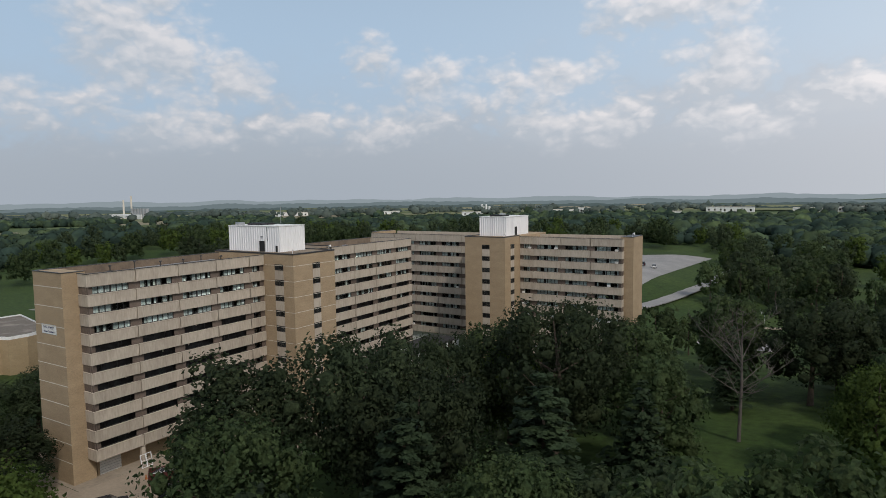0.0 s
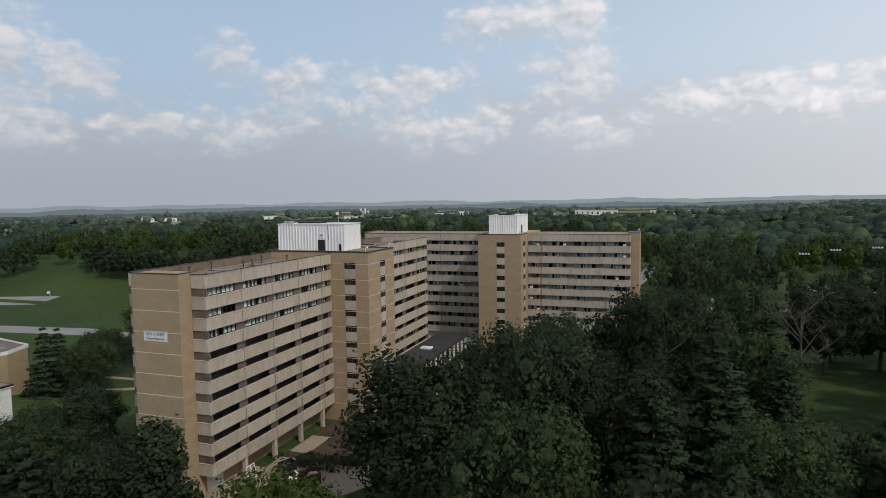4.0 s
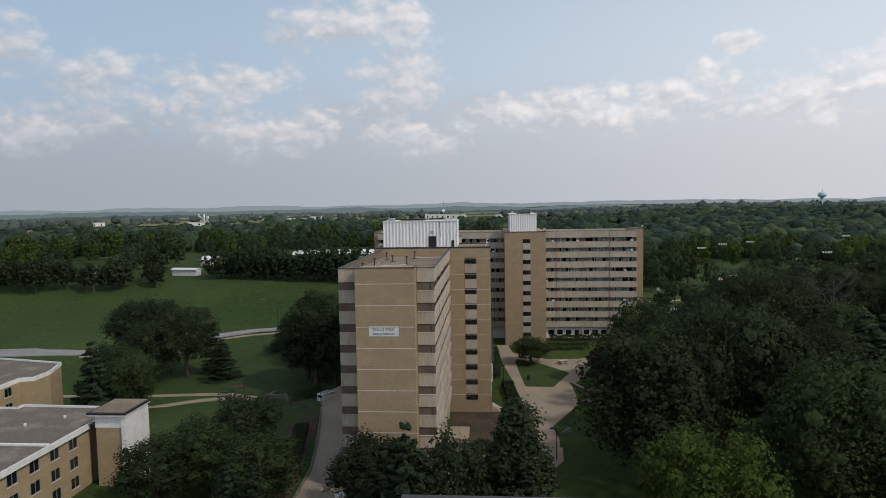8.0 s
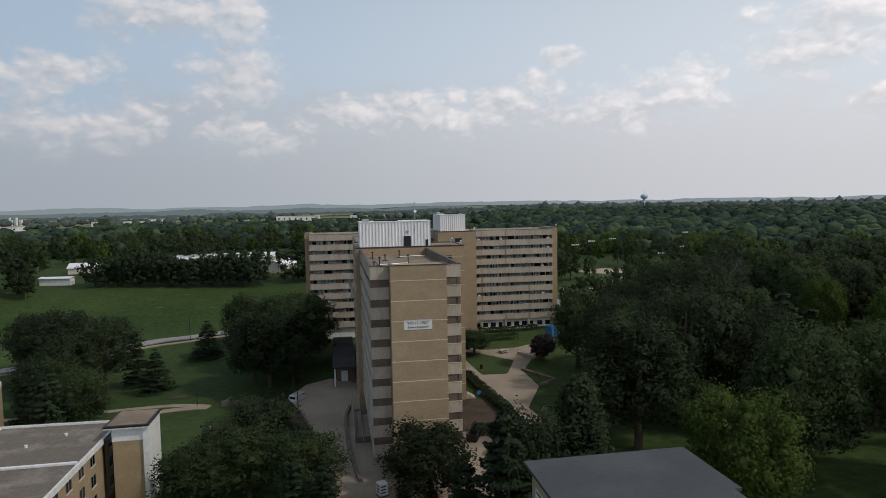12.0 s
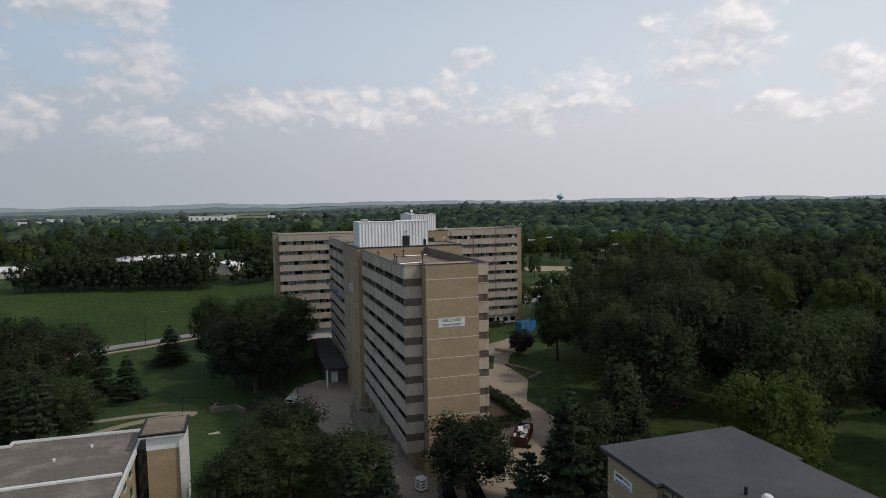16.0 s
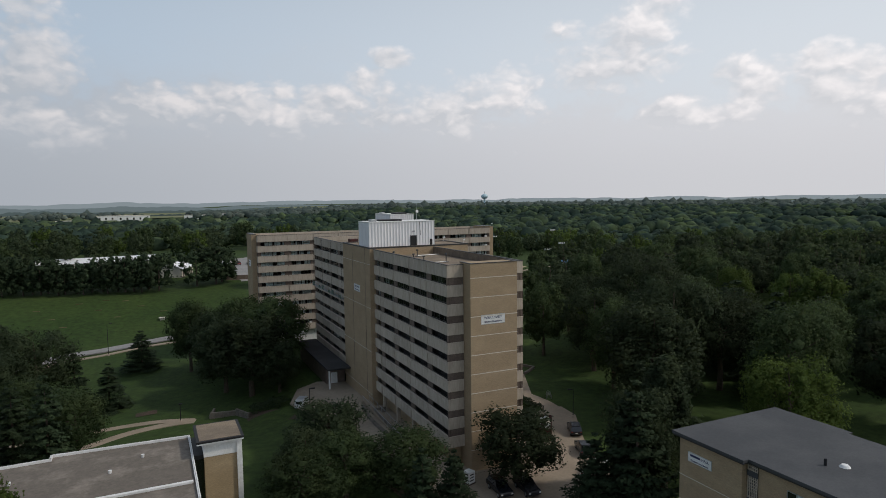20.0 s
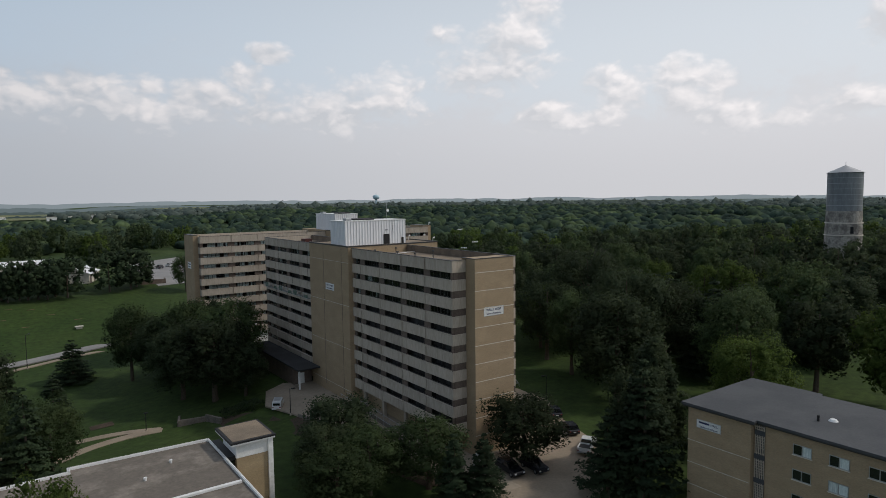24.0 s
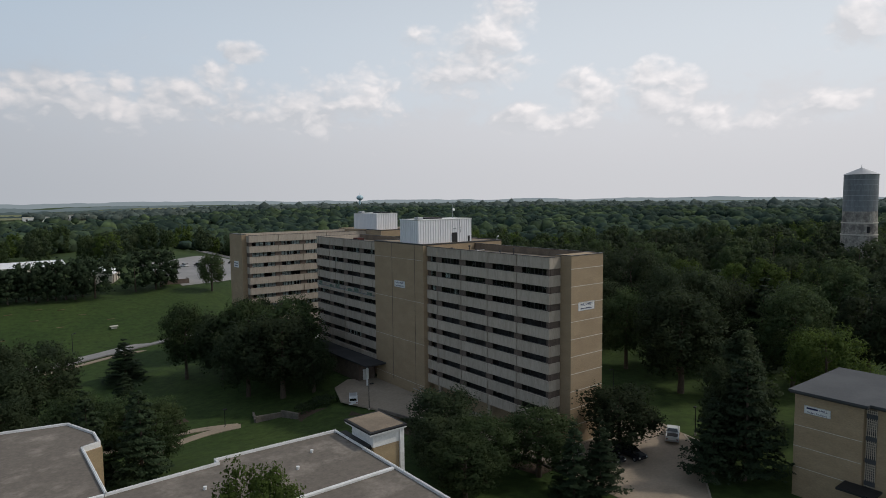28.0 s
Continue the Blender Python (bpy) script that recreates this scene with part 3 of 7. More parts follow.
def window_unit(parent, m, length, panes, drawn, ac=False):
    """A band window: frame, single panes, and the curtains behind those that are drawn."""
    w = part("window", window_frame_mesh(length, panes), FRAME, parent, m=m)
    pw = length / panes
    for i in range(panes):
        x = -length / 2 + (i + 0.5) * pw
        part("pane", pane_mesh(pw - 0.07), GLASS, w, m=pose(x, 0, 0)).visible_shadow = False
        r = rng.random()
        if r < drawn:
            part("curtain", curtain_mesh(pw, 0 if r < drawn * 0.8 else 1), CURTAIN, w, m=pose(x, 0, 0))
    if ac:
        part("air_conditioner", ac_mesh(), WHITE, w, "white window air conditioner", m=pose(-length / 2 + rng.choice((0.5, 2.2)) , 0, 0))
    return w


def empty_opening(parent, m, length):
    """A band opening whose window has been taken out: sill rail, and a few studs and scraps left behind."""
    b = Build().box(-length / 2, length / 2, -0.09, 0, 0, 0.04).box(-length / 2, length / 2, -0.09, 0, WIN_H - 0.05, WIN_H)
    for _ in range(rng.randint(1, 3)):
        x = rng.uniform(-length / 2 + 0.3, length / 2 - 0.3)
        b.box(x - 0.04, x + 0.04, -0.5, -0.42, 0.04, WIN_H - 0.05)
    w = part("empty_opening", b, FRAME, parent, m=m)
    if rng.random() < 0.3:
        part("ceiling_scrap", Build().box(-0.1, 0.1, -0.7, -0.62, WIN_H - rng.uniform(0.3, 0.6), WIN_H), CONC, w, m=pose(rng.uniform(-length / 2 + 0.4, length / 2 - 0.4), 0, 0))


def ac_mesh():
    if "ac" not in _cache:
        b = Build().box(-0.35, 0.35, -0.1, 0.4, 0.04, 0.46, 0.03)
        for i in range(6):
            b.box(-0.3, 0.3, 0.4, 0.415, 0.1 + i * 0.055, 0.125 + i * 0.055)
        _cache["ac"] = b.mesh("air_conditioner", WHITE)
    return _cache["ac"]


def facade(parent, start, udir, nrm, joints, drawn, low=9, acs=0.0):
    """Spandrel bands and band windows along one face. joints: distances from start along udir."""
    u, n = Vector((*udir, 0)), Vector((*nrm, 0))
    rot = Matrix(((u.x, n.x, 0, 0), (u.y, n.y, 0, 0), (0, 0, 1, 0), (0, 0, 0, 1)))
    if u.x * n.y - u.y * n.x < 0:
        u2 = -u
        rot = Matrix(((u2.x, n.x, 0, 0), (u2.y, n.y, 0, 0), (0, 0, 1, 0), (0, 0, 0, 1)))
    base = Vector((*start, 0))
    for a, b in zip(joints[:-1], joints[1:]):
        mid, length = base + u * (a + b) / 2, b - a
        for k, (z0, z1) in enumerate(BANDS[:low + 1]):
            part("spandrel_panel", panel_mesh(length - 0.16, z1 - z0), CONC, parent, m=Matrix.Translation(mid + Vector((0, 0, z0))) @ rot)
        full = length > 5
        wl_ = length - 1.75 if full else length - 0.9
        for k, zt in enumerate(HEADS):
            d = drawn(k, a)
            if d < 0 and full:
                empty_opening(parent, Matrix.Translation(mid - n * 0.42 + Vector((0, 0, zt - WIN_H))) @ rot, wl_)
                continue
            window_unit(parent, Matrix.Translation(mid - n * 0.42 + Vector((0, 0, zt - WIN_H))) @ rot, wl_, 6 if full else 3, d, acs and rng.random() < acs)
    for i, a in enumerate(joints):
        e0 = 0.9 if 0 < i < len(joints) - 1 else 0.45
        lo, hi = a - (e0 if i else 0), a + (e0 if i < len(joints) - 1 else 0)
        if i == 0:
            hi = a + 0.9
        if i == len(joints) - 1:
            lo = a - 0.9
        mid = base + u * (lo + hi) / 2
        for zt in HEADS:
            part("brown_panel", infill_mesh(hi - lo), BROWN, parent, m=Matrix.Translation(mid - n * 0.36 + Vector((0, 0, zt - WIN_H))) @ rot)
        if 0 < i < len(joints) - 1:
            for z0, z1 in BANDS[:low + 1]:
                part("joint_fin", fin_mesh(z1 - z0), CONC, parent, m=Matrix.Translation(base + u * a + Vector((0, 0, z0))) @ rot)


def infill_mesh(w):
    key = ("infill", round(w, 2))
    if key not in _cache:
        _cache[key] = Build().box(-w / 2, w / 2, -0.1, 0, -0.02, WIN_H + 0.02).mesh("brown_panel", BROWN)
    return _cache[key]


def fin_mesh(h):
    key = ("fin", round(h, 2))
    if key not in _cache:
        v = [(-0.19, 0.05), (-0.08, 0.05), (-0.08, -0.16), (0.08, -0.16), (0.08, 0.05), (0.19, 0.05), (0.19, -0.2), (-0.19, -0.2)]
        _cache[key] = Build().prism(v[::-1], -0.03, h - 0.2).mesh("joint_fin", CONC)
    return _cache[key]


def end_bay(parent, a, b, y, axis, sign):
    """The blank end of a slab: white bands that turn the corner, brown infill between, from a to b."""
    length, mid = abs(b - a), (a + b) / 2
    if axis == "y":      # faces -y or +y, runs along x
        m = pose(mid, y, 0, 0, 0, 180 if sign < 0 else 0)
    else:                # faces -x or +x, runs along y
        m = pose(y, mid, 0, 0, 0, 90 if sign < 0 else -90)
    for z0, z1 in BANDS:
        part("spandrel_panel", panel_mesh(length - 0.02, z1 - z0), CONC, parent, m=m @ pose(0, 0, z0))
    for zt in HEADS:
        part("brown_panel", infill_mesh(length), BROWN, parent, m=m @ pose(0, -0.12, zt - WIN_H))


def belts(parent, x0, x1, y0, y1, top, levels, proud=0.025):
    """Pale stone courses round a brick tower, one a storey."""
    for z in levels:
        part("stone_belt", Build().box(x0 - proud, x1 + proud, y0 - proud, y1 + proud, z, z + 0.09), BELT, parent)


def ribbed_box(x0, x1, y0, y1, z0, z1, rib=0.62, deep=0.09):
    """A metal-clad plant room: trapezoid ribs all round."""
    ring = []

    def side(a, b, inward):
        d = (Vector(b) - Vector(a))
        n = max(2, round(d.length / rib))
        for i in range(n):
            for s, k in ((0.0, 0), (0.28, 0), (0.42, 1), (0.86, 1)):
                ring.append(Vector(a) + d * ((i + s) / n) + Vector(inward) * deep * k)
    side((x0, y0), (x1, y0), (0, 1))
    side((x1, y0), (x1, y1), (-1, 0))
    side((x1, y1), (x0, y1), (0, -1))
    side((x0, y1), (x0, y0), (1, 0))
    k = len(ring)
    v = [(p.x, p.y, z0) for p in ring] + [(p.x, p.y, z1) for p in ring]
    f = [(i, (i + 1) % k, (i + 1) % k + k, i + k) for i in range(k)] + [tuple(range(k, 2 * k))]
    return Build().add(v, f)


def letters(text, size, mat, parent, m, name="lettering"):
    """Words in the built-in font, as a thin mesh."""
    cu = bpy.data.curves.new(name, "FONT")
    cu.body, cu.size, cu.extrude, cu.align_x = text, size, 0.01, "CENTER"
    tmp = bpy.data.objects.new("tmp_text", cu)
    scene.collection.objects.link(tmp)
    me = bpy.data.meshes.new_from_object(tmp.evaluated_get(bpy.context.evaluated_depsgraph_get()))
    bpy.data.objects.remove(tmp)
    me.materials.clear()
    me.materials.append(mat)
    return part(name, me, mat, parent, m=m)


def hall_sign(at, turn, w, h, lines, label):
    """A white board with two lines, on a wall; turn 0 faces -y."""
    t = thing("wall_sign", label, "sign", at, turn)
    part("board", Build().box(-w / 2, w / 2, 0.0, 0.07, -h / 2, h / 2, 0.015), WHITE, t)
    part("border", Build().box(-w / 2, w / 2, -0.012, -0.004, -h / 2, -h / 2 + 0.05).box(-w / 2, w / 2, -0.012, -0.004, h / 2 - 0.05, h / 2)
         .box(-w / 2, -w / 2 + 0.05, -0.012, -0.004, -h / 2 + 0.05, h / 2 - 0.05).box(w / 2 - 0.05, w / 2, -0.012, -0.004, -h / 2 + 0.05, h / 2 - 0.05), STEEL, t)
    for txt, size, z in lines:
        letters(txt, size, INK, t, pose(0, -0.014, z, 90, 0, 0))
    return t


# -- west block --
west = thing("residence_block", "nine-storey tan brick and pale concrete residence block with band windows", "building", (-91.35, 80, 0))
west.matrix_basis = Matrix.Identity(4)
XW, XE, Y0 = -97.65, -85.05, 46.45
A_J = [0, 7.15, 14.25, 21.4, 28.4, 31.85]
B_J = [0, 0.9 + 6.2, 14.6, 21.75, 28.6]
YB = 96.3
part("interior", Build().box(XW + 1.3, XE - 1.3, Y0 + 1.0, 78.3, 2.2, 27.0), ROOM, west, "near-black solid box standing in for unlit rooms")
part("interior", Build().box(XW + 1.3, XE - 1.3, 95.8, 124.4, 2.2, 27.0), ROOM, west, "near-black solid box standing in for unlit rooms")
# floor slabs take the same near-black, painting them as unlit
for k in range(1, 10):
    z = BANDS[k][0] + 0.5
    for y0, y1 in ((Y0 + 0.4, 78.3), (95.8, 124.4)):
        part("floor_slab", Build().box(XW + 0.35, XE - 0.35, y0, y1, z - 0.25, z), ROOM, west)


def drawn_east_a(k, a):
    return (0.8, 0.7, 0.85)[k] if k < 3 else -1


facade(west, (XE, Y0), (0, 1), (1, 0), A_J, drawn_east_a)
facade(west, (XW, Y0), (0, 1), (-1, 0), A_J, lambda k, a: 0.14 if k < 3 else -1)
facade(west, (XE, YB), (0, 1), (1, 0), B_J, lambda k, a: (0.8, 0.7)[k] if k < 2 else (0.3 if rng.random() < 0.3 else -1))
facade(west, (XW, YB), (0, 1), (-1, 0), B_J, lambda k, a: 0.12 if rng.random() < 0.5 else -1)
end_bay(west, XW + 0.02, -95.02, Y0, "y", -1)
end_bay(west, -87.38, XE - 0.02, Y0, "y", -1)
end_bay(west, XW + 0.02, XE - 0.02, 124.9, "y", 1)
part("end_tower", Build().box(-95.0, -87.4, 44.35, 47.6, -1.4, 29.0), TAN, west, "tan brick end wall with pale stone courses")
for k in range(10):
    part("stone_belt", Build().box(-95.03, -87.37, 44.32, 44.36, TOP - STOREY * k - 0.02, TOP - STOREY * k + 0.07), BELT, west)
part("roof_deck", Build().box(XW + 0.3, XE - 0.3, Y0 + 0.35, 78.4, 27.0, 27.55), GRAVEL, west, "tan gravel roof")
part("roof_deck", Build().box(XW + 0.3, XE - 0.3, 95.8, 124.5, 27.0, 27.55), GRAVEL, west, "tan gravel roof")
part("coping", Build().box(XW - 0.04, XW + 0.34, Y0 - 0.04, 78.3, ROOF, ROOF + 0.09).box(XE - 0.34, XE + 0.04, Y0 - 0.04, 78.3, ROOF, ROOF + 0.09)
     .box(XW - 0.04, -95.0, Y0 - 0.04, Y0 + 0.3, ROOF + 0.002, ROOF + 0.088).box(-87.4, XE + 0.04, Y0 - 0.04, Y0 + 0.3, ROOF + 0.002, ROOF + 0.088)
     .box(-95.06, -87.34, 44.29, 44.6, 29.0, 29.09).box(-95.06, -94.7, 44.6, 47.6, 29.0, 29.088).box(-87.7, -87.34, 44.6, 47.6, 29.0, 29.088)
     .box(XW - 0.04, XW + 0.34, 96.0, 124.9, ROOF, ROOF + 0.09).box(XE - 0.34, XE + 0.04, 89.0, 124.9, ROOF, ROOF + 0.09).box(XW, XE, 124.7, 124.95, ROOF + 0.002, ROOF + 0.088), COPING, west)
part("core_tower", Build().prism([(-98.4, 78.3), (-77.9, 78.3), (-77.9, 89.0), (-85.3, 89.0), (-85.3, 96.0), (-98.4, 96.0)], -1.4, 28.95), TAN, west, "tan brick stair and lift tower")
part("core_coping", Build().box(-98.45, -77.85, 78.25, 78.6, 28.95, 29.2).box(-98.45, -98.1, 78.6, 96.0, 28.95, 29.2).box(-78.2, -77.85, 78.6, 89.0, 28.95, 29.2)
     .box(-85.4, -78.2, 88.7, 89.05, 28.95, 29.2).box(-98.1, -85.3, 95.7, 96.05, 28.95, 29.2), COPING, west)
part("core_roof", Build().box(-98.1, -78.2, 78.6, 88.7, 28.95, 29.02).box(-98.1, -85.4, 88.7, 95.7, 28.95, 29.02), GRAVEL, west)
for k in range(10):
    z = TOP - STOREY * k
    part("stone_belt", Build().box(-84.9, -77.87, 78.27, 78.31, z, z + 0.07).box(-77.91, -77.87, 78.31, 89.0, z, z + 0.07), BELT, west)
    if k % 3 == 0:
        part("stone_belt", Build().box(-98.43, -98.39, 78.3, 96.0, z - 1.0, z - 0.95), BELT, west)
for y in (81.2, 89.3):
    part("wall_joint", Build().box(-98.43, -98.39, y - 0.05, y + 0.05, 0.5, 28.9), BROWN, west)


def stair_windows(parent, m, w, top, n, label=""):
    """A column of dark stair windows with pale panels between."""
    for k in range(n):
        z = top - STOREY * k
        win = part("window", window_frame_mesh(w, 2), FRAME, parent, m=m @ pose(0, 0.06, z - WIN_H))
        for i in (0, 1):
            part("pane", pane_mesh(w / 2 - 0.07), GLASS, win, m=pose(-w / 4 + i * w / 2, 0, 0)).visible_shadow = False
        # thin black sheet on the wall paints the unlit space behind the glass
        part("recess", Build().box(-w / 2, w / 2, 0.0008, 0.003, z - WIN_H, z).mesh("recess", BLACK), BLACK, parent, m=m)
        if k < n - 1:
            part("pale_panel", Build().box(-w / 2, w / 2, 0.005, 0.05, z - STOREY + 0.03, z - WIN_H - 0.03, 0.01), CONC, parent, m=m)


stair_windows(west, pose(-81.4, 78.3, 0, 0, 0, 180), 2.1, 27.2, 10)
stair_windows(west, pose(-77.9, 84.0, 0, 0, 0, -90), 1.9, 27.2, 9)
ph = part("plant_room", ribbed_box(-97.5, -83.9, 81.0, 87.5, 29.0, 33.7), WHITEMETAL, west, "white ribbed metal plant room")
part("plant_trim", Build().box(-97.56, -83.84, 80.94, 87.56, 33.7, 33.84), WHITE, ph)
part("door", Build().box(-89.1, -87.75, 80.93, 81.0, 29.0, 31.0, 0.02), BLACK, ph, "black steel door")
part("louvre", Build().box(-84.9, -84.4, 80.95, 81.0, 29.0, 30.2), BLACK, ph)
part("vent", Build().box(-88.7, -88.1, 80.9, 81.0, 31.7, 31.95), STEEL, ph)
part("cable", Build().tube((-87.1, 80.95, 33.6), (-86.9, 80.94, 31.0), 0.03, 0.03, 5), BLACK, ph)
part("roof_fan", Build().box(-94.5, -90.0, 83, 86, 33.84, 34.15, 0.05), BLACK, ph)
part("roof_fan", Build().box(-96.8, -95.6, 82, 83.4, 33.84, 34.3, 0.05), STEEL, ph)
part("mast", Build().tube((-86.5, 84, 33.8), (-86.5, 84, 37.4), 0.05, 0.03, 6), STEEL, ph)
part("dish", Build().tube((-86.5, 83.9, 35.6), (-86.5, 83.6, 35.65), 0.12, 0.3, 10), WHITE, ph)

for y0, y1 in ((Y0 + 0.4, 78.2), (96.1, 124.4)):
    part("parapet_lining", Build().box(XE - 0.42, XE - 0.34, y0, y1, 27.5, ROOF - 0.01).box(XW + 0.34, XW + 0.42, y0, y1, 27.5, ROOF - 0.01), LINING, west)

# -- east block --
east = thing("residence_block", "nine-storey pale concrete residence block with tan brick tower, curtains drawn", "building", (0, 0, 0))
YF, YR = 140.1, 152.7
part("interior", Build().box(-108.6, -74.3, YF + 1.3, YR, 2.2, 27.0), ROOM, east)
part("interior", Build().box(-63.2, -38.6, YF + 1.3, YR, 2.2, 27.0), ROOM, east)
part("rear_wall", Build().box(-109.3, -74.0, YR, YR + 0.3, -1.4, ROOF).box(-63.4, -38.2, YR, YR + 0.3, -1.4, ROOF), CONC, east)
facade(east, (-63.4, YF), (1, 0), (0, -1), [0, 3.55, 10.7, 17.85, 25.2], lambda k, a: 0.85, acs=0.22)
facade(east, (-109.3, YF), (1, 0), (0, -1), [0, 8.1, 15.2, 22.3, 29.4, 35.3], lambda k, a: 0.75, acs=0.04)
end_bay(east, YF + 0.02, 141.7, -38.2, "x", 1)
end_bay(east, 149.6, YR, -38.2, "x", 1)
end_bay(east, YF + 0.02, 142.0, -109.3, "x", -1)
part("end_tower", Build().box(-39, -36.15, 141.7, 149.6, -1.4, 29.1), TAN, east)
part("end_tower", Build().box(-110.5, -108.6, 142.0, 151.0, -1.4, 29.0), TAN, east)
part("core_tower", Build().box(-74.1, -63.4, 131.9, YR + 4, -1.4, 29.0), TAN, east)
for k in range(1, 10):
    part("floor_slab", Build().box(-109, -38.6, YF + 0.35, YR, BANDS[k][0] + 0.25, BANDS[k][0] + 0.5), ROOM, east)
part("roof_deck", Build().box(-109.2, -74.1, YF + 0.3, YR, 27.0, 27.55), GRAVEL, east)
part("roof_deck", Build().box(-63.4, -38.4, YF + 0.3, YR, 27.0, 27.55), GRAVEL, east)
part("coping", Build().box(-109.35, -74.1, YF - 0.04, YF + 0.3, ROOF, ROOF + 0.09).box(-63.4, -38.15, YF - 0.04, YF + 0.3, ROOF, ROOF + 0.09)
     .box(-110.55, -109.3, 141.95, 151.0, 29.0, 29.1).box(-39, -36.1, 141.65, 149.65, 29.1, 29.2).box(-74.15, -63.35, 131.85, 132.2, 29.0, 29.2)
     .box(-63.7, -63.35, 132.2, 140, 29.0, 29.2).box(-74.15, -73.8, 132.2, 140, 29.0, 29.2), COPING, east)
stair_windows(east, pose(-68.4, 131.9, 0, 0, 0, 180), 2.0, 27.2, 10)
stair_windows(east, pose(-63.4, 136.0, 0, 0, 0, -90), 2.0, 27.2, 10)
ph2 = part("plant_room", ribbed_box(-72.6, -65.4, 136.6, 149.8, 29.0, 33.6), WHITEMETAL, east, "white ribbed metal plant room")
part("plant_trim", Build().box(-72.66, -65.34, 136.54, 149.86, 33.6, 33.74), WHITE, ph2)
part("door", Build().box(-65.42, -65.35, 141.6, 142.9, 29.0, 31.1), BLACK, ph2)
part("roof_fan", Build().box(-70.5, -67, 138, 142, 33.74, 34.1, 0.05), BLACK, ph2)
part("roof_fan", Build().box(-72, -71, 146, 148, 33.74, 34.2, 0.05), STEEL, ph2)

# -- ground floors --
part("ground_floor", Build().box(XW + 1.6, XE - 2.6, Y0 + 1.4, 78.3, -1.4, 2.3), TAN, west)
part("ground_floor", Build().box(XW + 1.0, XE - 1.0, 95.9, 124.2, -1.4, 2.3), TAN, west)
part("ground_floor", Build().box(-108.6, -74.1, YF + 0.8, YR, -1.4, 2.3), WHITE, east)
part("ground_floor", Build().box(-63.4, -38.8, YF + 0.8, YR, -1.4, 2.3), WHITE, east)
for x, ys in ((XE - 0.5, (53.6, 60.7, 67.9, 74.8)), (XW + 0.5, (53.6, 60.7, 67.9, 74.8)), (XE - 0.5, (103.4, 110.9, 118)), (XW + 0.5, (103.4, 110.9, 118))):
    for y in ys:
        part("column", Build().box(x - 0.3, x + 0.3, y - 0.3, y + 0.3, -1.2, 2.25, 0.04), CONC, west)
link = thing("link_building", "single-storey link with dark flat roof and white posts", "building", (0, 0, 0))
part("roof", Build().box(-85.2, -77.4, 97, 133, 3.2, 3.7, 0.05), DARKROOF, link)
part("wall", Build().box(-84.9, -78.6, 97.4, 132.8, -1.4, 3.2), BROWN, link)
for i in range(12):
    part("post", Build().box(-77.9, -77.55, 97.6 + i * 3.1, 97.95 + i * 3.1, -1.2, 3.2), WHITE, link)
part("rooflight", Build().box(-83, -80.5, 114, 116, 3.7, 4.1, 0.05), WHITE, link)

hall_sign((-91.4, 44.33, 20.95), 0, 3.9, 1.38, [("WELLS WEST", 0.50, 0.10), ("Student Residence", 0.38, -0.44)], "white board sign with dark blue lettering on brick")
hall_sign((-98.46, 86.5, 20.7), -90, 3.8, 1.38, [("WELLS WEST", 0.50, 0.10), ("Student Residence", 0.38, -0.44)], "white board sign with dark blue lettering on the stair tower")


# small board on the end wall of the far block: its two lines are too small to read
ns = thing("wall_sign", "small white board sign on the far block's brick end wall", "sign", (-110.53, 146.5, 21.0), -90)
part("board", Build().box(-1.7, 1.7, 0.0, 0.06, -0.85, 0.85, 0.015), WHITE, ns)
for z, w in ((0.3, 2.6), (-0.35, 2.2)):
    part("bar", Build().box(-w / 2, w / 2, -0.012, -0.004, z - 0.13, z + 0.13), INK, ns)
# ---- trees ----
def fast_mesh(name, verts, quads, mat, normals=None, tris=None):
    """A mesh from arrays of corners and faces; normals: shading normals that follow the clumps."""
    me = bpy.data.meshes.new(name)
    nv, nq = len(verts), len(quads)
    nt = 0 if tris is None else len(tris)
    me.vertices.add(nv)
    me.vertices.foreach_set("co", np.asarray(verts, dtype=np.float32).ravel())
    loops = quads.ravel() if nt == 0 else np.concatenate([quads.ravel(), tris.ravel()])
    me.loops.add(len(loops))
    me.loops.foreach_set("vertex_index", loops.astype(np.int32))
    me.polygons.add(nq + nt)
    starts = np.concatenate([np.arange(nq) * 4, nq * 4 + np.arange(nt) * 3])
    me.polygons.foreach_set("loop_start", starts.astype(np.int32))
    me.update(calc_edges=True)
    me.materials.append(mat)
    if normals is not None:
        me.shade_smooth()
        me.normals_split_custom_set_from_vertices(normals.astype(np.float32))
    return me


def ball(level):
    bm = bmesh.new()
    bmesh.ops.create_icosphere(bm, subdivisions=level, radius=1.0)
    bm.verts.ensure_lookup_table()
    v = np.array([p.co[:] for p in bm.verts])
    f = np.array([[p.index for p in q.verts] for q in bm.faces])
    bm.free()
    return v, f


BALLS = {k: ball(k) for k in (1, 2, 3)}
ARRAYS = {}


def clump_normals(gen, d, k=4):
    """Shading normals for leaves: outwards from the clump, a little rough."""
    n = d * np.array([1, 1, 1.0]) + np.array([0, 0, 0.25]) + gen.normal(0, 0.08, d.shape)
    n /= np.linalg.norm(n, axis=1)[:, None] + 1e-9
    return np.repeat(n, k, axis=0)


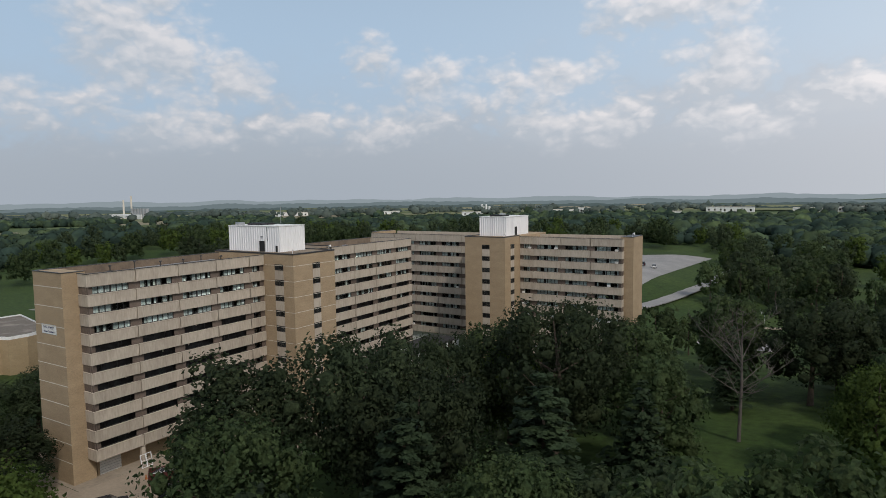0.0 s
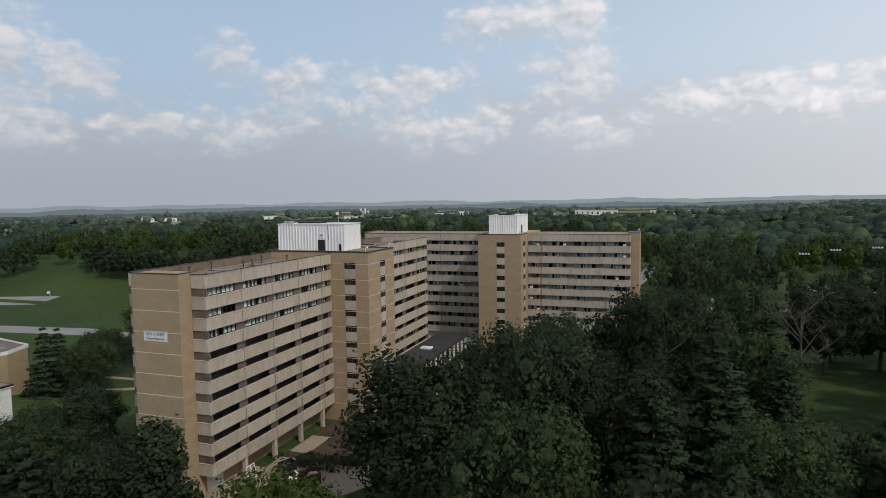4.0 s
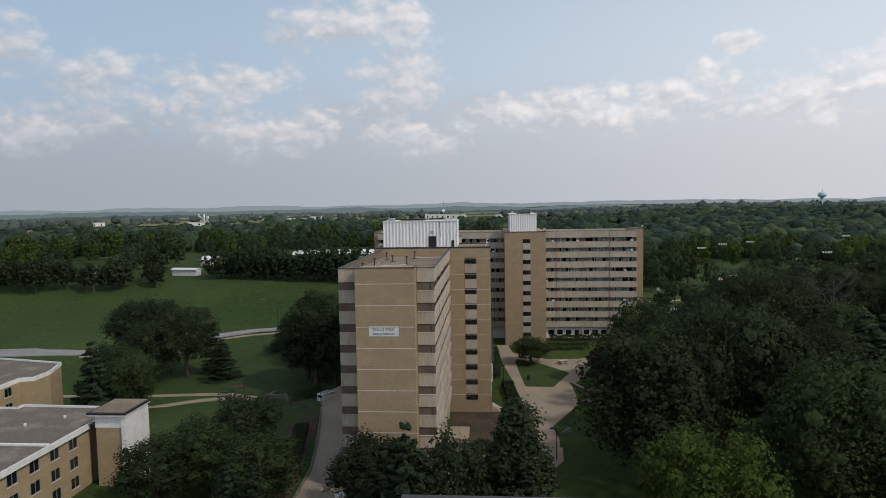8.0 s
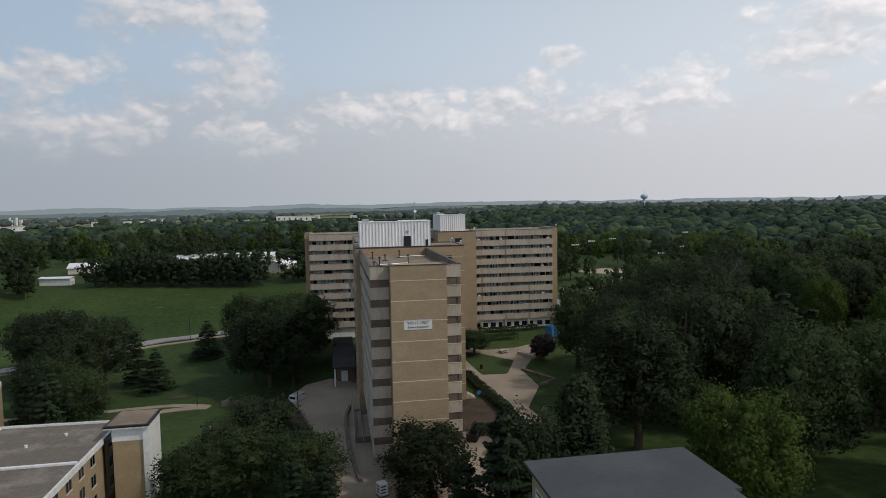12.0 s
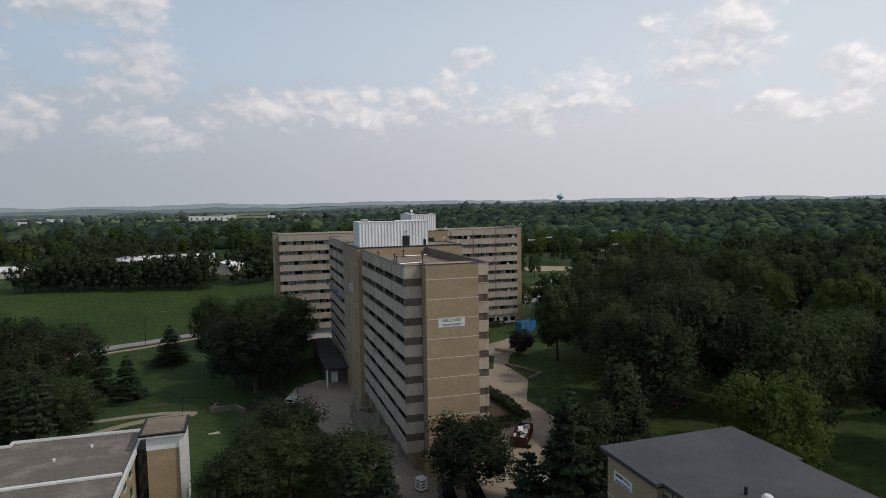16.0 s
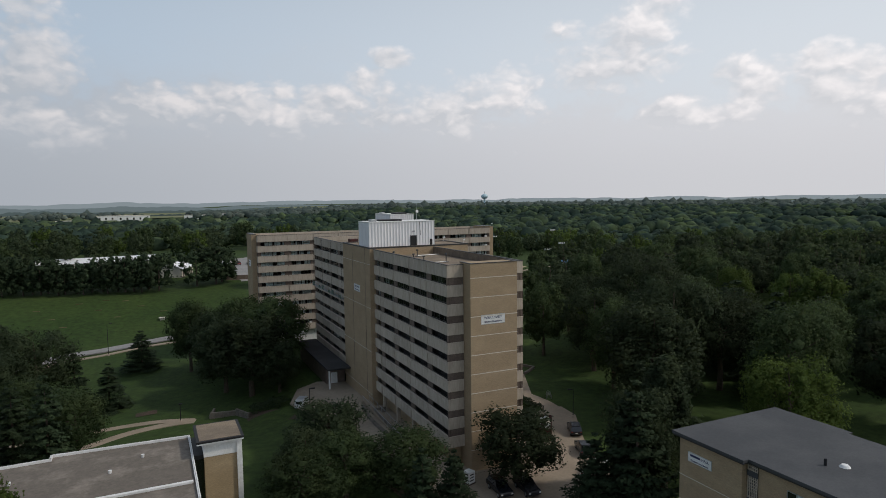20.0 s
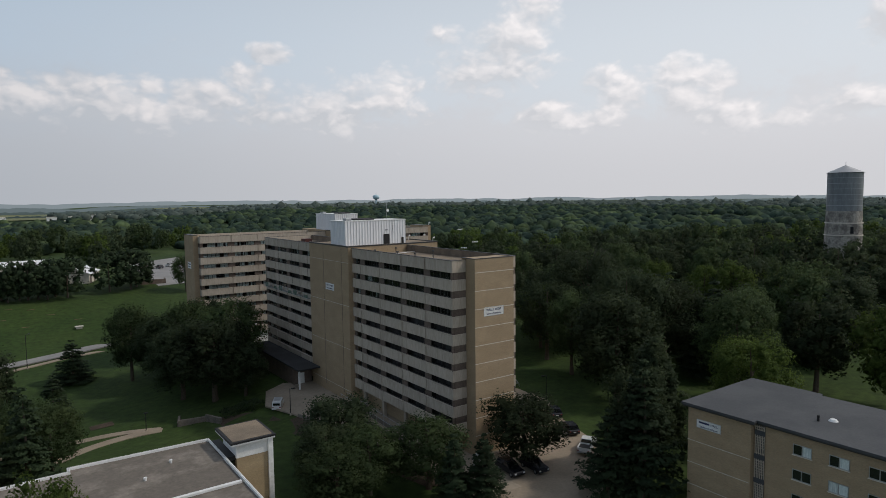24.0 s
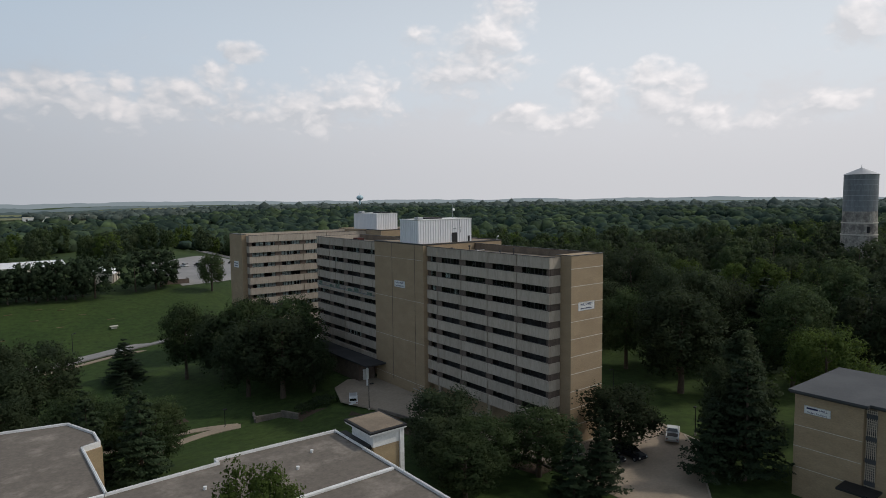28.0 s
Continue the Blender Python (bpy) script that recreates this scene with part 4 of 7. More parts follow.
def leaf_cloud(gen, centres, normals, size, droop=0.0):
    """Small four-cornered leaf sprays, one at each centre, facing roughly along its normal."""
    n = len(centres)
    nr = normals + gen.normal(0, 0.38, (n, 3))
    nr /= np.linalg.norm(nr, axis=1)[:, None]
    ref = gen.normal(0, 1, (n, 3))
    u = np.cross(nr, ref)
    u /= np.linalg.norm(u, axis=1)[:, None] + 1e-9
    w = np.cross(nr, u)
    s = size * gen.uniform(0.6, 1.35, n)[:, None]
    a = centres + u * s * 0.5
    c = centres - u * s * 0.5
    b = centres + w * s * 0.36 - nr * s * 0.16
    d = centres - w * s * 0.36 - nr * s * 0.16
    if droop:
        a[:, 2] -= droop * s[:, 0]
        c[:, 2] -= droop * s[:, 0]
    v = np.stack([a, b, c, d], axis=1).reshape(-1, 3)
    return v, np.arange(4 * n).reshape(-1, 4)


def broadleaf(seed, lobes, count, size, shape="round"):
    """The crown of a broad-leaved tree of unit height 1 and unit radius 1: lobes, gaps, uneven outline."""
    gen = np.random.default_rng(seed)
    cs, rs = [], []
    for i in range(lobes):
        t = (i + 0.5) / lobes
        z = -0.85 + 1.75 * t
        if shape == "point":
            ring = max(0.06, 0.78 * (1 - (z + 0.85) / 1.85) ** 0.75)
        elif shape == "spread":
            ring = 0.80 * math.sqrt(max(0.03, 1 - (max(z, -0.9) * 0.98) ** 2)) + (0.12 if z > 0 else 0)
        else:
            ring = 0.74 * math.sqrt(max(0.02, 1 - (z * 0.93) ** 2))
        a = i * 2.399 + gen.uniform(-0.5, 0.5)
        k = ring * math.sqrt(gen.uniform(0.15, 1.15))
        cs.append((k * math.cos(a), k * math.sin(a), 0.5 + 0.42 * z + gen.uniform(-0.05, 0.05)))
        rs.append(gen.uniform(0.12, 0.28) * (0.75 if shape == "point" else 1.0))
    cs, rs = np.array(cs), np.array(rs)
    per = gen.choice(lobes, count, p=rs ** 2 / (rs ** 2).sum())
    d = gen.normal(0, 1, (count, 3))
    d[:, 2] = d[:, 2] * 0.9 + 0.25
    d /= np.linalg.norm(d, axis=1)[:, None]
    wob = 1 + 0.22 * np.sin(d[:, 0] * 5 + per) * np.cos(d[:, 1] * 6 + 2 * per) + gen.normal(0, 0.07, count)
    r = rs[per] * wob * np.clip(gen.normal(0.97, 0.14, count), 0.55, 1.25)
    p = cs[per] + d * r[:, None] * np.array([1, 1, 0.52])
    return p, d, cs, rs


def crown_mesh(name, seed, lobes, count, leaf, height, radius, base, mat, shape="round", level=1, core=0.54):
    gen = np.random.default_rng(seed + 100)
    p, d, cs, rs = broadleaf(seed, lobes, count, leaf, shape)
    size = np.array([radius, radius, height - base])
    mid = np.array([0, 0, base + 0.42 * (height - base)])
    half = np.array([radius, radius, 0.5 * (height - base)])
    p = p * size
    p[:, 2] += base
    v, q = leaf_cloud(gen, p, d, leaf)
    nd = d * 0.75 + 0.45 * (p - mid) / half + gen.normal(0, 0.22, d.shape)
    nd /= np.linalg.norm(nd, axis=1)[:, None] + 1e-9
    vs, ns, ts = [v], [clump_normals(gen, nd)], []
    n0 = len(v)
    # the leafy inside of each bough
    bv, bf = BALLS[level]
    for i in range(lobes):
        k = core + 0.10 * np.sin(bv[:, 0] * 5 + i) * np.cos(bv[:, 1] * 6 + 2 * i) + gen.normal(0, 0.05, len(bv))
        w = (cs[i] + bv * (rs[i] * k)[:, None] * np.array([1, 1, 0.52])) * size
        w[:, 2] += base
        nn = bv * 0.6 + 0.6 * (w - mid) / half + np.array([0, 0, 0.25])
        vs.append(w)
        ns.append(nn / (np.linalg.norm(nn, axis=1)[:, None] + 1e-9))
        ts.append(bf + n0)
        n0 += len(bv)
    v, n, t = np.concatenate(vs), np.concatenate(ns), np.concatenate(ts)
    me = fast_mesh(name, v, q, mat, n, t)
    ARRAYS[me.name] = (v, n, q, t)
    return me


def trunk_mesh(name, seed, height, base, radius, girth, mat=BARK, limbs=7):
    """A tapered trunk with rising limbs."""
    r = random.Random(seed)
    b = Build()
    pts = [Vector((0, 0, -0.4)), Vector((r.uniform(-.1, .1), r.uniform(-.1, .1), base * 0.6)), Vector((r.uniform(-.3, .3), r.uniform(-.3, .3), base + (height - base) * 0.35)), Vector((r.uniform(-.4, .4), r.uniform(-.4, .4), height * 0.86))]
    rad = [girth * 1.25, girth, girth * 0.6, girth * 0.12]
    for i in range(3):
        b.tube(pts[i], pts[i + 1], rad[i], rad[i + 1], 8, False)
    for i in range(limbs):
        t = r.uniform(0.15, 0.75)
        s = pts[1].lerp(pts[3], t)
        a = i * 2.4 + r.uniform(-.4, .4)
        ln = radius * r.uniform(0.55, 0.85) * (1 - 0.4 * t)
        e = s + Vector((math.cos(a) * ln, math.sin(a) * ln, ln * r.uniform(0.35, 0.8)))
        m = s.lerp(e, 0.5) + Vector((0, 0, -0.06 * ln))
        b.tube(s, m, girth * 0.36 * (1 - 0.5 * t), girth * 0.22 * (1 - 0.5 * t), 6, False).tube(m, e, girth * 0.22 * (1 - 0.5 * t), 0.03, 6, False)
    return b.mesh(name, mat, True)


def conifer_mesh(name, seed, height, radius, base, count, leaf, mat, layered=0.6):
    """Whorls of drooping branches, with gaps between the tiers."""
    gen = np.random.default_rng(seed)
    tiers = int(height / 0.95)
    ps, ds = [], []
    for k in range(tiers):
        t = (k + gen.uniform(0.0, 0.6)) / tiers
        z = base + (height - base) * t
        rr = radius * (1 - t) ** 0.8 * gen.uniform(0.8, 1.12) + 0.12
        nb = 7 if t < 0.7 else 5
        for j in range(nb):
            a = 2 * math.pi * (j + gen.uniform(-.3, .3)) / nb + k * 0.7
            ln = rr * gen.uniform(0.75, 1.15)
            m = max(4, int(count * ln / (tiers * nb * radius * 0.5)))
            s = gen.uniform(0.1, 1.0, m) ** 0.7
            side = gen.normal(0, 0.16, m) * ln * (0.3 + 0.7 * s)
            x = math.cos(a) * ln * s - math.sin(a) * side
            y = math.sin(a) * ln * s + math.cos(a) * side
            zz = z - 0.28 * ln * s ** 1.6 * layered + 0.12 * ln * s ** 3 + gen.normal(0, 0.10, m)
            ps.append(np.stack([x, y, zz], 1))
            ds.append(np.tile([0.25 * math.cos(a), 0.25 * math.sin(a), 0.9], (m, 1)))
    p, d = np.concatenate(ps), np.concatenate(ds)
    v, q = leaf_cloud(gen, p, d, leaf, 0.15)
    out = p * np.array([1.0, 1.0, 0.0])
    out /= np.linalg.norm(out, axis=1)[:, None] + 0.3
    return fast_mesh(name, v, q, mat, clump_normals(gen, out * 0.8 + np.array([0, 0, 0.45])))


KINDS = {}


def tree_kind(key, crown, trunk, label, category="tree"):
    KINDS[key] = (crown, trunk, label, category)


H_LEAF, H_COUNT = 0.33, 10500
tree_kind("maple", crown_mesh("crown", 1, 96, H_COUNT, H_LEAF, 14, 5.2, 2.2, LEAF_DARK, core=0.36), trunk_mesh("trunk", 1, 14, 3.0, 5.2, 0.32), "dense dark green maple with a rounded crown")
tree_kind("oak", crown_mesh("crown", 2, 110, 11500, 0.38, 18, 8.0, 3.2, LEAF_DARK, "spread", core=0.36), trunk_mesh("trunk", 2, 18, 4.5, 8, 0.45, limbs=9), "broad dark green oak with a spreading crown")
tree_kind("linden", crown_mesh("crown", 3, 100, H_COUNT, H_LEAF, 16, 6.2, 2.4, LEAF_MID, core=0.36), trunk_mesh("trunk", 3, 16, 3.5, 6.2, 0.36), "mid green broad-leaved tree with a full crown")
tree_kind("yellow", crown_mesh("crown", 4, 92, H_COUNT, H_LEAF, 15, 5.8, 2.2, LEAF_YELLOW, core=0.36), trunk_mesh("trunk", 4, 15, 3.0, 5.8, 0.34), "yellow-green broad-leaved tree in full leaf")
tree_kind("pointed", crown_mesh("crown", 5, 110, H_COUNT, 0.38, 18, 4.8, 0.8, LEAF_DARK, "point", core=0.36), trunk_mesh("trunk", 5, 18, 2.0, 4.0, 0.32), "tall pointed dark green tree, dense to the ground")
tree_kind("plum", crown_mesh("crown", 6, 30, 2600, 0.32, 5, 2.6, 0.8, LEAF_RED, core=0.36), trunk_mesh("trunk", 6, 5, 1.0, 2.6, 0.14), "small purple-leaved ornamental tree on the lawn")
tree_kind("spruce", conifer_mesh("crown", 7, 14, 3.6, 0.6, 8000, 0.36, NEEDLE), trunk_mesh("trunk", 7, 14, 1.0, 1.0, 0.24, limbs=0), "dark green spruce with drooping tiers")
tree_kind("pine", conifer_mesh("crown", 8, 16, 5.0, 2.0, 8000, 0.46, NEEDLE, 0.15), trunk_mesh("trunk", 8, 16, 2.0, 3.0, 0.3, limbs=4), "dark green pine with open layered branches")
M_LEAF, M_COUNT = 0.50, 4000
tree_kind("mid_maple", crown_mesh("crown", 31, 60, M_COUNT, M_LEAF, 14, 5.4, 2.0, LEAF_DARK), trunk_mesh("trunk", 31, 14, 3, 5, 0.3), "dark green broad-leaved park tree in full leaf")
tree_kind("mid_oak", crown_mesh("crown", 32, 84, 4600, 0.54, 18, 8.0, 3.0, LEAF_DARK, "spread"), trunk_mesh("trunk", 32, 18, 4, 8, 0.42), "broad dark green park oak with uneven crown")
tree_kind("mid_linden", crown_mesh("crown", 33, 60, M_COUNT, M_LEAF, 16, 6.2, 2.4, LEAF_MID), trunk_mesh("trunk", 33, 16, 3, 6, 0.32), "mid green park tree with a full crown")
tree_kind("mid_yellow", crown_mesh("crown", 34, 60, M_COUNT, M_LEAF, 15, 5.8, 2.0, LEAF_YELLOW), trunk_mesh("trunk", 34, 15, 3, 6, 0.32), "yellow-green park tree in full leaf")
tree_kind("mid_pine", conifer_mesh("crown", 38, 18, 5.0, 2.0, 3600, 0.66, NEEDLE, 0.3), trunk_mesh("trunk", 38, 18, 2.0, 3.0, 0.3, limbs=3), "tall dark green conifer among the park trees")
L_LEAF, L_COUNT = 1.0, 620
tree_kind("far_maple", crown_mesh("crown", 11, 34, L_COUNT, L_LEAF, 14, 5.6, 1.5, LEAF_DARK), trunk_mesh("trunk", 11, 14, 2.5, 5, 0.3, limbs=3), "dark green broad-leaved woodland tree")
tree_kind("far_oak", crown_mesh("crown", 12, 38, 700, L_LEAF, 18, 7.6, 2.0, LEAF_DARK, "spread"), trunk_mesh("trunk", 12, 18, 3, 7, 0.4, limbs=3), "dark green broad woodland oak")
tree_kind("far_linden", crown_mesh("crown", 13, 34, L_COUNT, L_LEAF, 16, 6.2, 1.5, LEAF_MID), trunk_mesh("trunk", 13, 16, 3, 6, 0.3, limbs=3), "mid green broad-leaved woodland tree")
tree_kind("far_yellow", crown_mesh("crown", 14, 34, L_COUNT, L_LEAF, 14, 5.6, 1.2, LEAF_YELLOW), trunk_mesh("trunk", 14, 14, 2.5, 5, 0.3, limbs=3), "yellow-green broad-leaved woodland tree")
tree_kind("far_spruce", crown_mesh("crown", 15, 40, 760, 0.8, 14, 5.2, 0.2, NEEDLE, "spread"), trunk_mesh("trunk", 15, 14, 1, 1, 0.24, limbs=0), "dense dark pine in a shelter row")
HEIGHTS = dict(maple=14, oak=18, linden=16, yellow=15, pointed=18, plum=5, spruce=14, pine=16, mid_maple=14, mid_oak=18, mid_linden=16, mid_yellow=15, mid_pine=18, far_maple=14, far_oak=18, far_linden=16, far_yellow=14, far_spruce=14)
trng = random.Random(11)
placed = []


def tree(kind, x, y, height, wide=1.0, group="", label=""):
    """A tree of its own: trunk and crown under one base."""
    crown, trunk, text, cat = KINDS[kind]
    s = height / HEIGHTS[kind]
    t = thing("tree", label or text, cat, (x, y, ground_height(x, y)), 0, group)
    t.matrix_basis = pose(x, y, ground_height(x, y), 0, 0, trng.uniform(0, 360)) @ Matrix.Diagonal((s * wide, s * wide, s, 1))
    part("trunk", trunk, BARK, t)
    part("crown", crown, LEAF_DARK, t)
    placed.append((x, y, 0.32 * height * wide))
    return t


def top(kind, x, y, z, wide=1.0):
    """A tree whose crown reaches to the height z."""
    return tree(kind, x, y, z - ground_height(x, y), wide)


# trees placed and sized to fit the camera's view: kind, x, y, height of the top, breadth
for row in (("pointed", -75.3, 27.4, 18.4, 1.3), ("maple", -91.0, 38.0, 9.6, 1.75), ("yellow", -58.4, 22.0, 17.0, 1.0), ("pine", -85.6, 21.6, 17.4, 1.0), ("maple", -81.3, 25.4, 14.6, 0.95), ("pine", -89.5, 24.0, 11.0, 1.1),
            ("maple", -113.6, 52.4, 9.8, 1.55), ("linden", -114.0, 43.0, 8.7, 1.6), ("linden", -106.6, 40.0, 9.0, 1.7), ("pine", -104.2, 31.2, 9.0, 1.1), ("linden", -120, 40, 8.4, 1.7), ("spruce", -107.5, 33.0, 9.5, 1.1), ("maple", -118, 47.5, 8.0, 1.6),
            ("linden", -150.0, 86.5, 8.0, 1.2), ("linden", -156, 92, 8.5, 1.2), ("spruce", -150.5, 74.5, 13.5, 1.05), ("spruce", -156, 82, 11.5, 1.1), ("linden", -147.2, 79.5, 8.5, 1.2), ("oak", -170, 129, 12.6, 1.15), ("oak", -159, 126, 11.0, 1.1), ("oak", -178, 137, 11.0, 1.1),
            ("maple", -165, 118, 8.5, 1.4), ("spruce", -144.5, 116, 4.6, 1.5), ("spruce", -138.6, 147, 5.2, 1.8), ("linden", -127.2, 136, 13.6, 0.95), ("maple", -117, 103, 14.0, 1.45), ("linden", -110, 114, 16.0, 1.4), ("maple", -121.5, 111, 12.0, 1.25),
            ("linden", -116, 124, 15.0, 1.3), ("oak", -111, 133, 14.0, 0.9), ("maple", -121, 128, 12.0, 1.3), ("maple", -112, 99, 9.0, 1.3), ("spruce", -152, 128, 6.0, 1.0), ("maple", -165, 104, 6.0, 1.3),
            ("oak", -30.1, 80, 25.0, 1.0), ("maple", -57.2, 48.6, 19.8, 1.3), ("oak", -46.6, 78, 18.8, 0.95), ("oak", -45, 56.4, 23.6, 0.9), ("oak", -35.4, 53.6, 20.7, 1.0),
            ("yellow", 7.0, 86.4, 19.2, 0.9), ("yellow", -150.4, 31, 16.2, 0.75), ("linden", -68.6, 112.6, 5.4, 2.2), ("plum", -54.2, 102.8, 4.8, 1.2), ("plum", -52.6, 106.6, 4.6, 1.1), ("linden", -95.6, 215, 18.6, 1.1),
            ("spruce", -24, 60, 21, 1.5), ("linden", -20, 44, 18, 1.1), ("spruce", -31, 45, 21, 1.3), ("maple", -34, 94, 18.5, 0.9), ("linden", -41.5, 34.0, 20.6, 1.05), ("linden", -51.0, 66, 17.5, 1.0), ("oak", -30, 110, 17, 0.85)):
    top(*row)


def bare_tree(x, y, height, seed):
    """A dead tree: trunk, forking limbs and twigs, no leaves."""
    r = random.Random(seed)
    t = thing("bare_tree", "leafless dead tree with pale grey branches", "tree", (x, y, ground_height(x, y)))
    part("trunk", Build().tube((0, 0, -0.3), (0.2, 0.1, height * 0.4), 0.28, 0.18, 9).tube((0.2, 0.1, height * 0.4), (0.1, -0.3, height * 0.75), 0.22, 0.08, 8), DEADWOOD, t)
    for i in range(16):
        z = height * r.uniform(0.28, 0.75)
        a, ln = i * 2.4, height * r.uniform(0.18, 0.34)
        b = Build()
        s = Vector((0.15, 0, z))
        e = s + Vector((math.cos(a) * ln, math.sin(a) * ln, ln * r.uniform(0.5, 1.0)))
        b.tube(s, e, 0.065, 0.02, 6, False)
        for k in range(7):
            p = s.lerp(e, r.uniform(0.35, 1.0))
            q = p + Vector((r.uniform(-1, 1), r.uniform(-1, 1), r.uniform(0.1, 1.2))) * ln * 0.38
            b.tube(p, q, 0.035, 0.012, 4, False)
            for _ in range(3):
                m = p.lerp(q, r.uniform(0.3, 1.0))
                b.tube(m, m + Vector((r.uniform(-1, 1), r.uniform(-1, 1), r.uniform(0, 1))) * ln * 0.16, 0.018, 0.008, 3, False)
        part("branch", b, DEADWOOD, t)
    placed.append((x, y, 4))


bare_tree(-9, 98.0, 21, 1)


# fill the park
def in_open(x, y):
    if x < -74 or (y > 128 and x < -30):
        return True
    if -80 < x < -54 and 40 < y < 130:
        return True
    if x < -28 and y < 64:
        return True
    if abs(x + 4) < 10 and 52 < y < 112:
        return True
    if x < -20 and 62 < y < 74:
        return True
    if x < -14 and y > 100:
        return True
    if -62 < x < -40 and 98 < y < 140:
        return True
    return False


tries = 0
while tries < 1500:
    tries += 1
    x, y = trng.uniform(-60, 75), trng.uniform(12, 135)
    if in_open(x, y) or math.hypot(x - 69, y - 61.5) < 10 or math.hypot(x, y) < 30:
        continue
    if any(math.hypot(x - a, y - b) < 0.80 * c + 4.6 for a, b, c in placed):
        continue
    near = x < 30
    kind = trng.choice(("mid_maple", "mid_oak", "mid_linden", "mid_linden", "mid_maple", "mid_pine", "mid_linden", "mid_yellow") if near else ("far_maple", "far_oak", "far_linden", "far_oak"))
    tree(kind, x, y, trng.uniform(14, 20), trng.uniform(0.95, 1.2))


def open_land(x, y):
    """Where no wood grows: meadow, roads, lots and the blocks."""
    if -330 < x < -118 and 60 < y < (210 if x < -230 else (244 if x < -182 else 292)):
        return True
    if -330 < x < -262 and 120 < y < 222:
        return True
    if -135 < x < -30 and y < 180:
        return True
    if -132 < x < -36 and 180 <= y < (285 if x < -104 else 352):
        return not (x > -50 and y > 330)
    return False


def park_lawn(x, y):
    """Open grass round the shelter, the courts and the ball field in the east."""
    if -36 < x < 20 and 140 < y < 262 or (20 <= x < 54 and 205 < y < 290):
        return True
    if math.hypot(x - 62, y - 238) < 15 or (58 < x < 108 and 258 < y < 340 and math.sin(x * 0.31) * math.sin(y * 0.23) < 0.62):
        return True
    # strip left treeless so that the shelter shows from the camera
    return 180 < y < 240 and abs(x - (61 - 0.45 * (236 - y))) < 9


# woods of the middle distance: the nearest as trees, the rest one sheet of crowns
def spot(r0, r1, gap):
    for _ in range(600):
        a = radians(trng.uniform(-74, 80))
        r = math.sqrt(trng.uniform(r0 * r0, r1 * r1))
        x, y = -90 + r * math.sin(a), 20 + r * math.cos(a)
        if open_land(x, y) or (x < 75 and y < 135) or park_lawn(x, y):
            continue
        if any(abs(x - p) < gap and abs(y - q) < gap for p, q, _ in placed):
            continue
        return x, y
    return x, y + r1


def sheet_of_crowns(name, r0, r1, count, gap):
    keys = ("far_maple", "far_oak", "far_linden", "far_linden", "far_oak", "far_linden", "far_yellow", "far_maple", "far_yellow")
    raw = {k: ARRAYS[KINDS[k][0].name] for k in keys}
    for mat, group in ((LEAF_DARK, ("far_maple", "far_oak")), (LEAF_MID, ("far_linden",)), (LEAF_YELLOW, ("far_yellow",))):
        vs, ns, qs, ts, base = [], [], [], [], 0
        n = round(count * sum(k in group for k in keys) / len(keys))
        for _ in range(n):
            x, y = spot(r0, r1, gap)
            v, nn, q, t = raw[trng.choice(group)]
            h = trng.uniform(11, 18) / v[:, 2].max()
            a = trng.uniform(0, 6.3)
            ca, sa = math.cos(a), math.sin(a)
            rot = np.array([[ca, sa, 0], [-sa, ca, 0], [0, 0, 1.0]])
            vs.append(v @ rot * h + np.array([x, y, ground_height(x, y)]))
            ns.append(nn @ rot)
            qs.append(q + base)
            ts.append(t + base)
            base += len(v)
            placed.append((x, y, 5))
        ob = new(name, fast_mesh(name, np.concatenate(vs), np.concatenate(qs), mat, np.concatenate(ns), np.concatenate(ts)))
        tagged(ob, "dense green woodland crowns beyond the blocks", "woods", kind="stuff")


for x, y, h in ((-14, 152, 13), (-27, 158, 10), (6, 178, 14), (16, 196, 15), (-2, 238, 14), (-24, 232, 13), (14, 236, 12), (56, 296, 14), (78, 312, 13), (92, 286, 15)):
    tree("far_linden", x, y, h, 0.9, "park lawn trees")
for i in range(44):
    x, y = (trng.uniform(-34, 6), trng.uniform(222, 290)) if i < 34 else (trng.uniform(4, 24), trng.uniform(138, 172))
    if all(math.hypot(x - p, y - q) > 6.0 for p, q, _ in placed):
        tree(trng.choice(("far_maple", "far_oak", "far_linden")), x, y, trng.uniform(12, 17), trng.uniform(0.95, 1.2), "park lawn trees")
for i in range(60):
    x, y = spot(115, 235, 6.0)
    tree(trng.choices(("far_maple", "far_oak", "far_linden", "far_yellow"), (4, 4, 3, 1))[0], x, y, trng.uniform(12, 19), trng.uniform(0.95, 1.25), "woodland trees")
# mostly yellow-green kinds: the sunlit look of this edge is put into leaf colour
for i in range(90):
    x, y = trng.uniform(20, 170), trng.uniform(160, 390)
    if not park_lawn(x, y) and all(math.hypot(x - p, y - q) > 6.5 for p, q, _ in placed):
        tree(trng.choice(("far_yellow", "far_linden", "far_yellow")), x, y, trng.uniform(10, 16), trng.uniform(1.0, 1.3), "park edge trees")
sheet_of_crowns("woodland", 200, 400, 330, 6.5)
for i in range(24):
    x = -196 + i * 2.75 + trng.uniform(-0.8, 0.8)
    tree("far_spruce", x, 229.0 - 0.12 * (x + 196) + trng.uniform(-2.5, 2.5), trng.uniform(11, 15), 1.25, "shelter row")
for x, y, h in ((-119.5, 224, 14.5), (-112.5, 225, 16.0), (-110, 228, 15)):
    tree("far_spruce", x, y, h, 1.35, "shelter row")
for i in range(16):
    tree("far_maple", -305 + i * 6 + trng.uniform(-2, 2), 214 + trng.uniform(-6, 8), trng.uniform(9, 14), 1.3, "meadow edge trees")


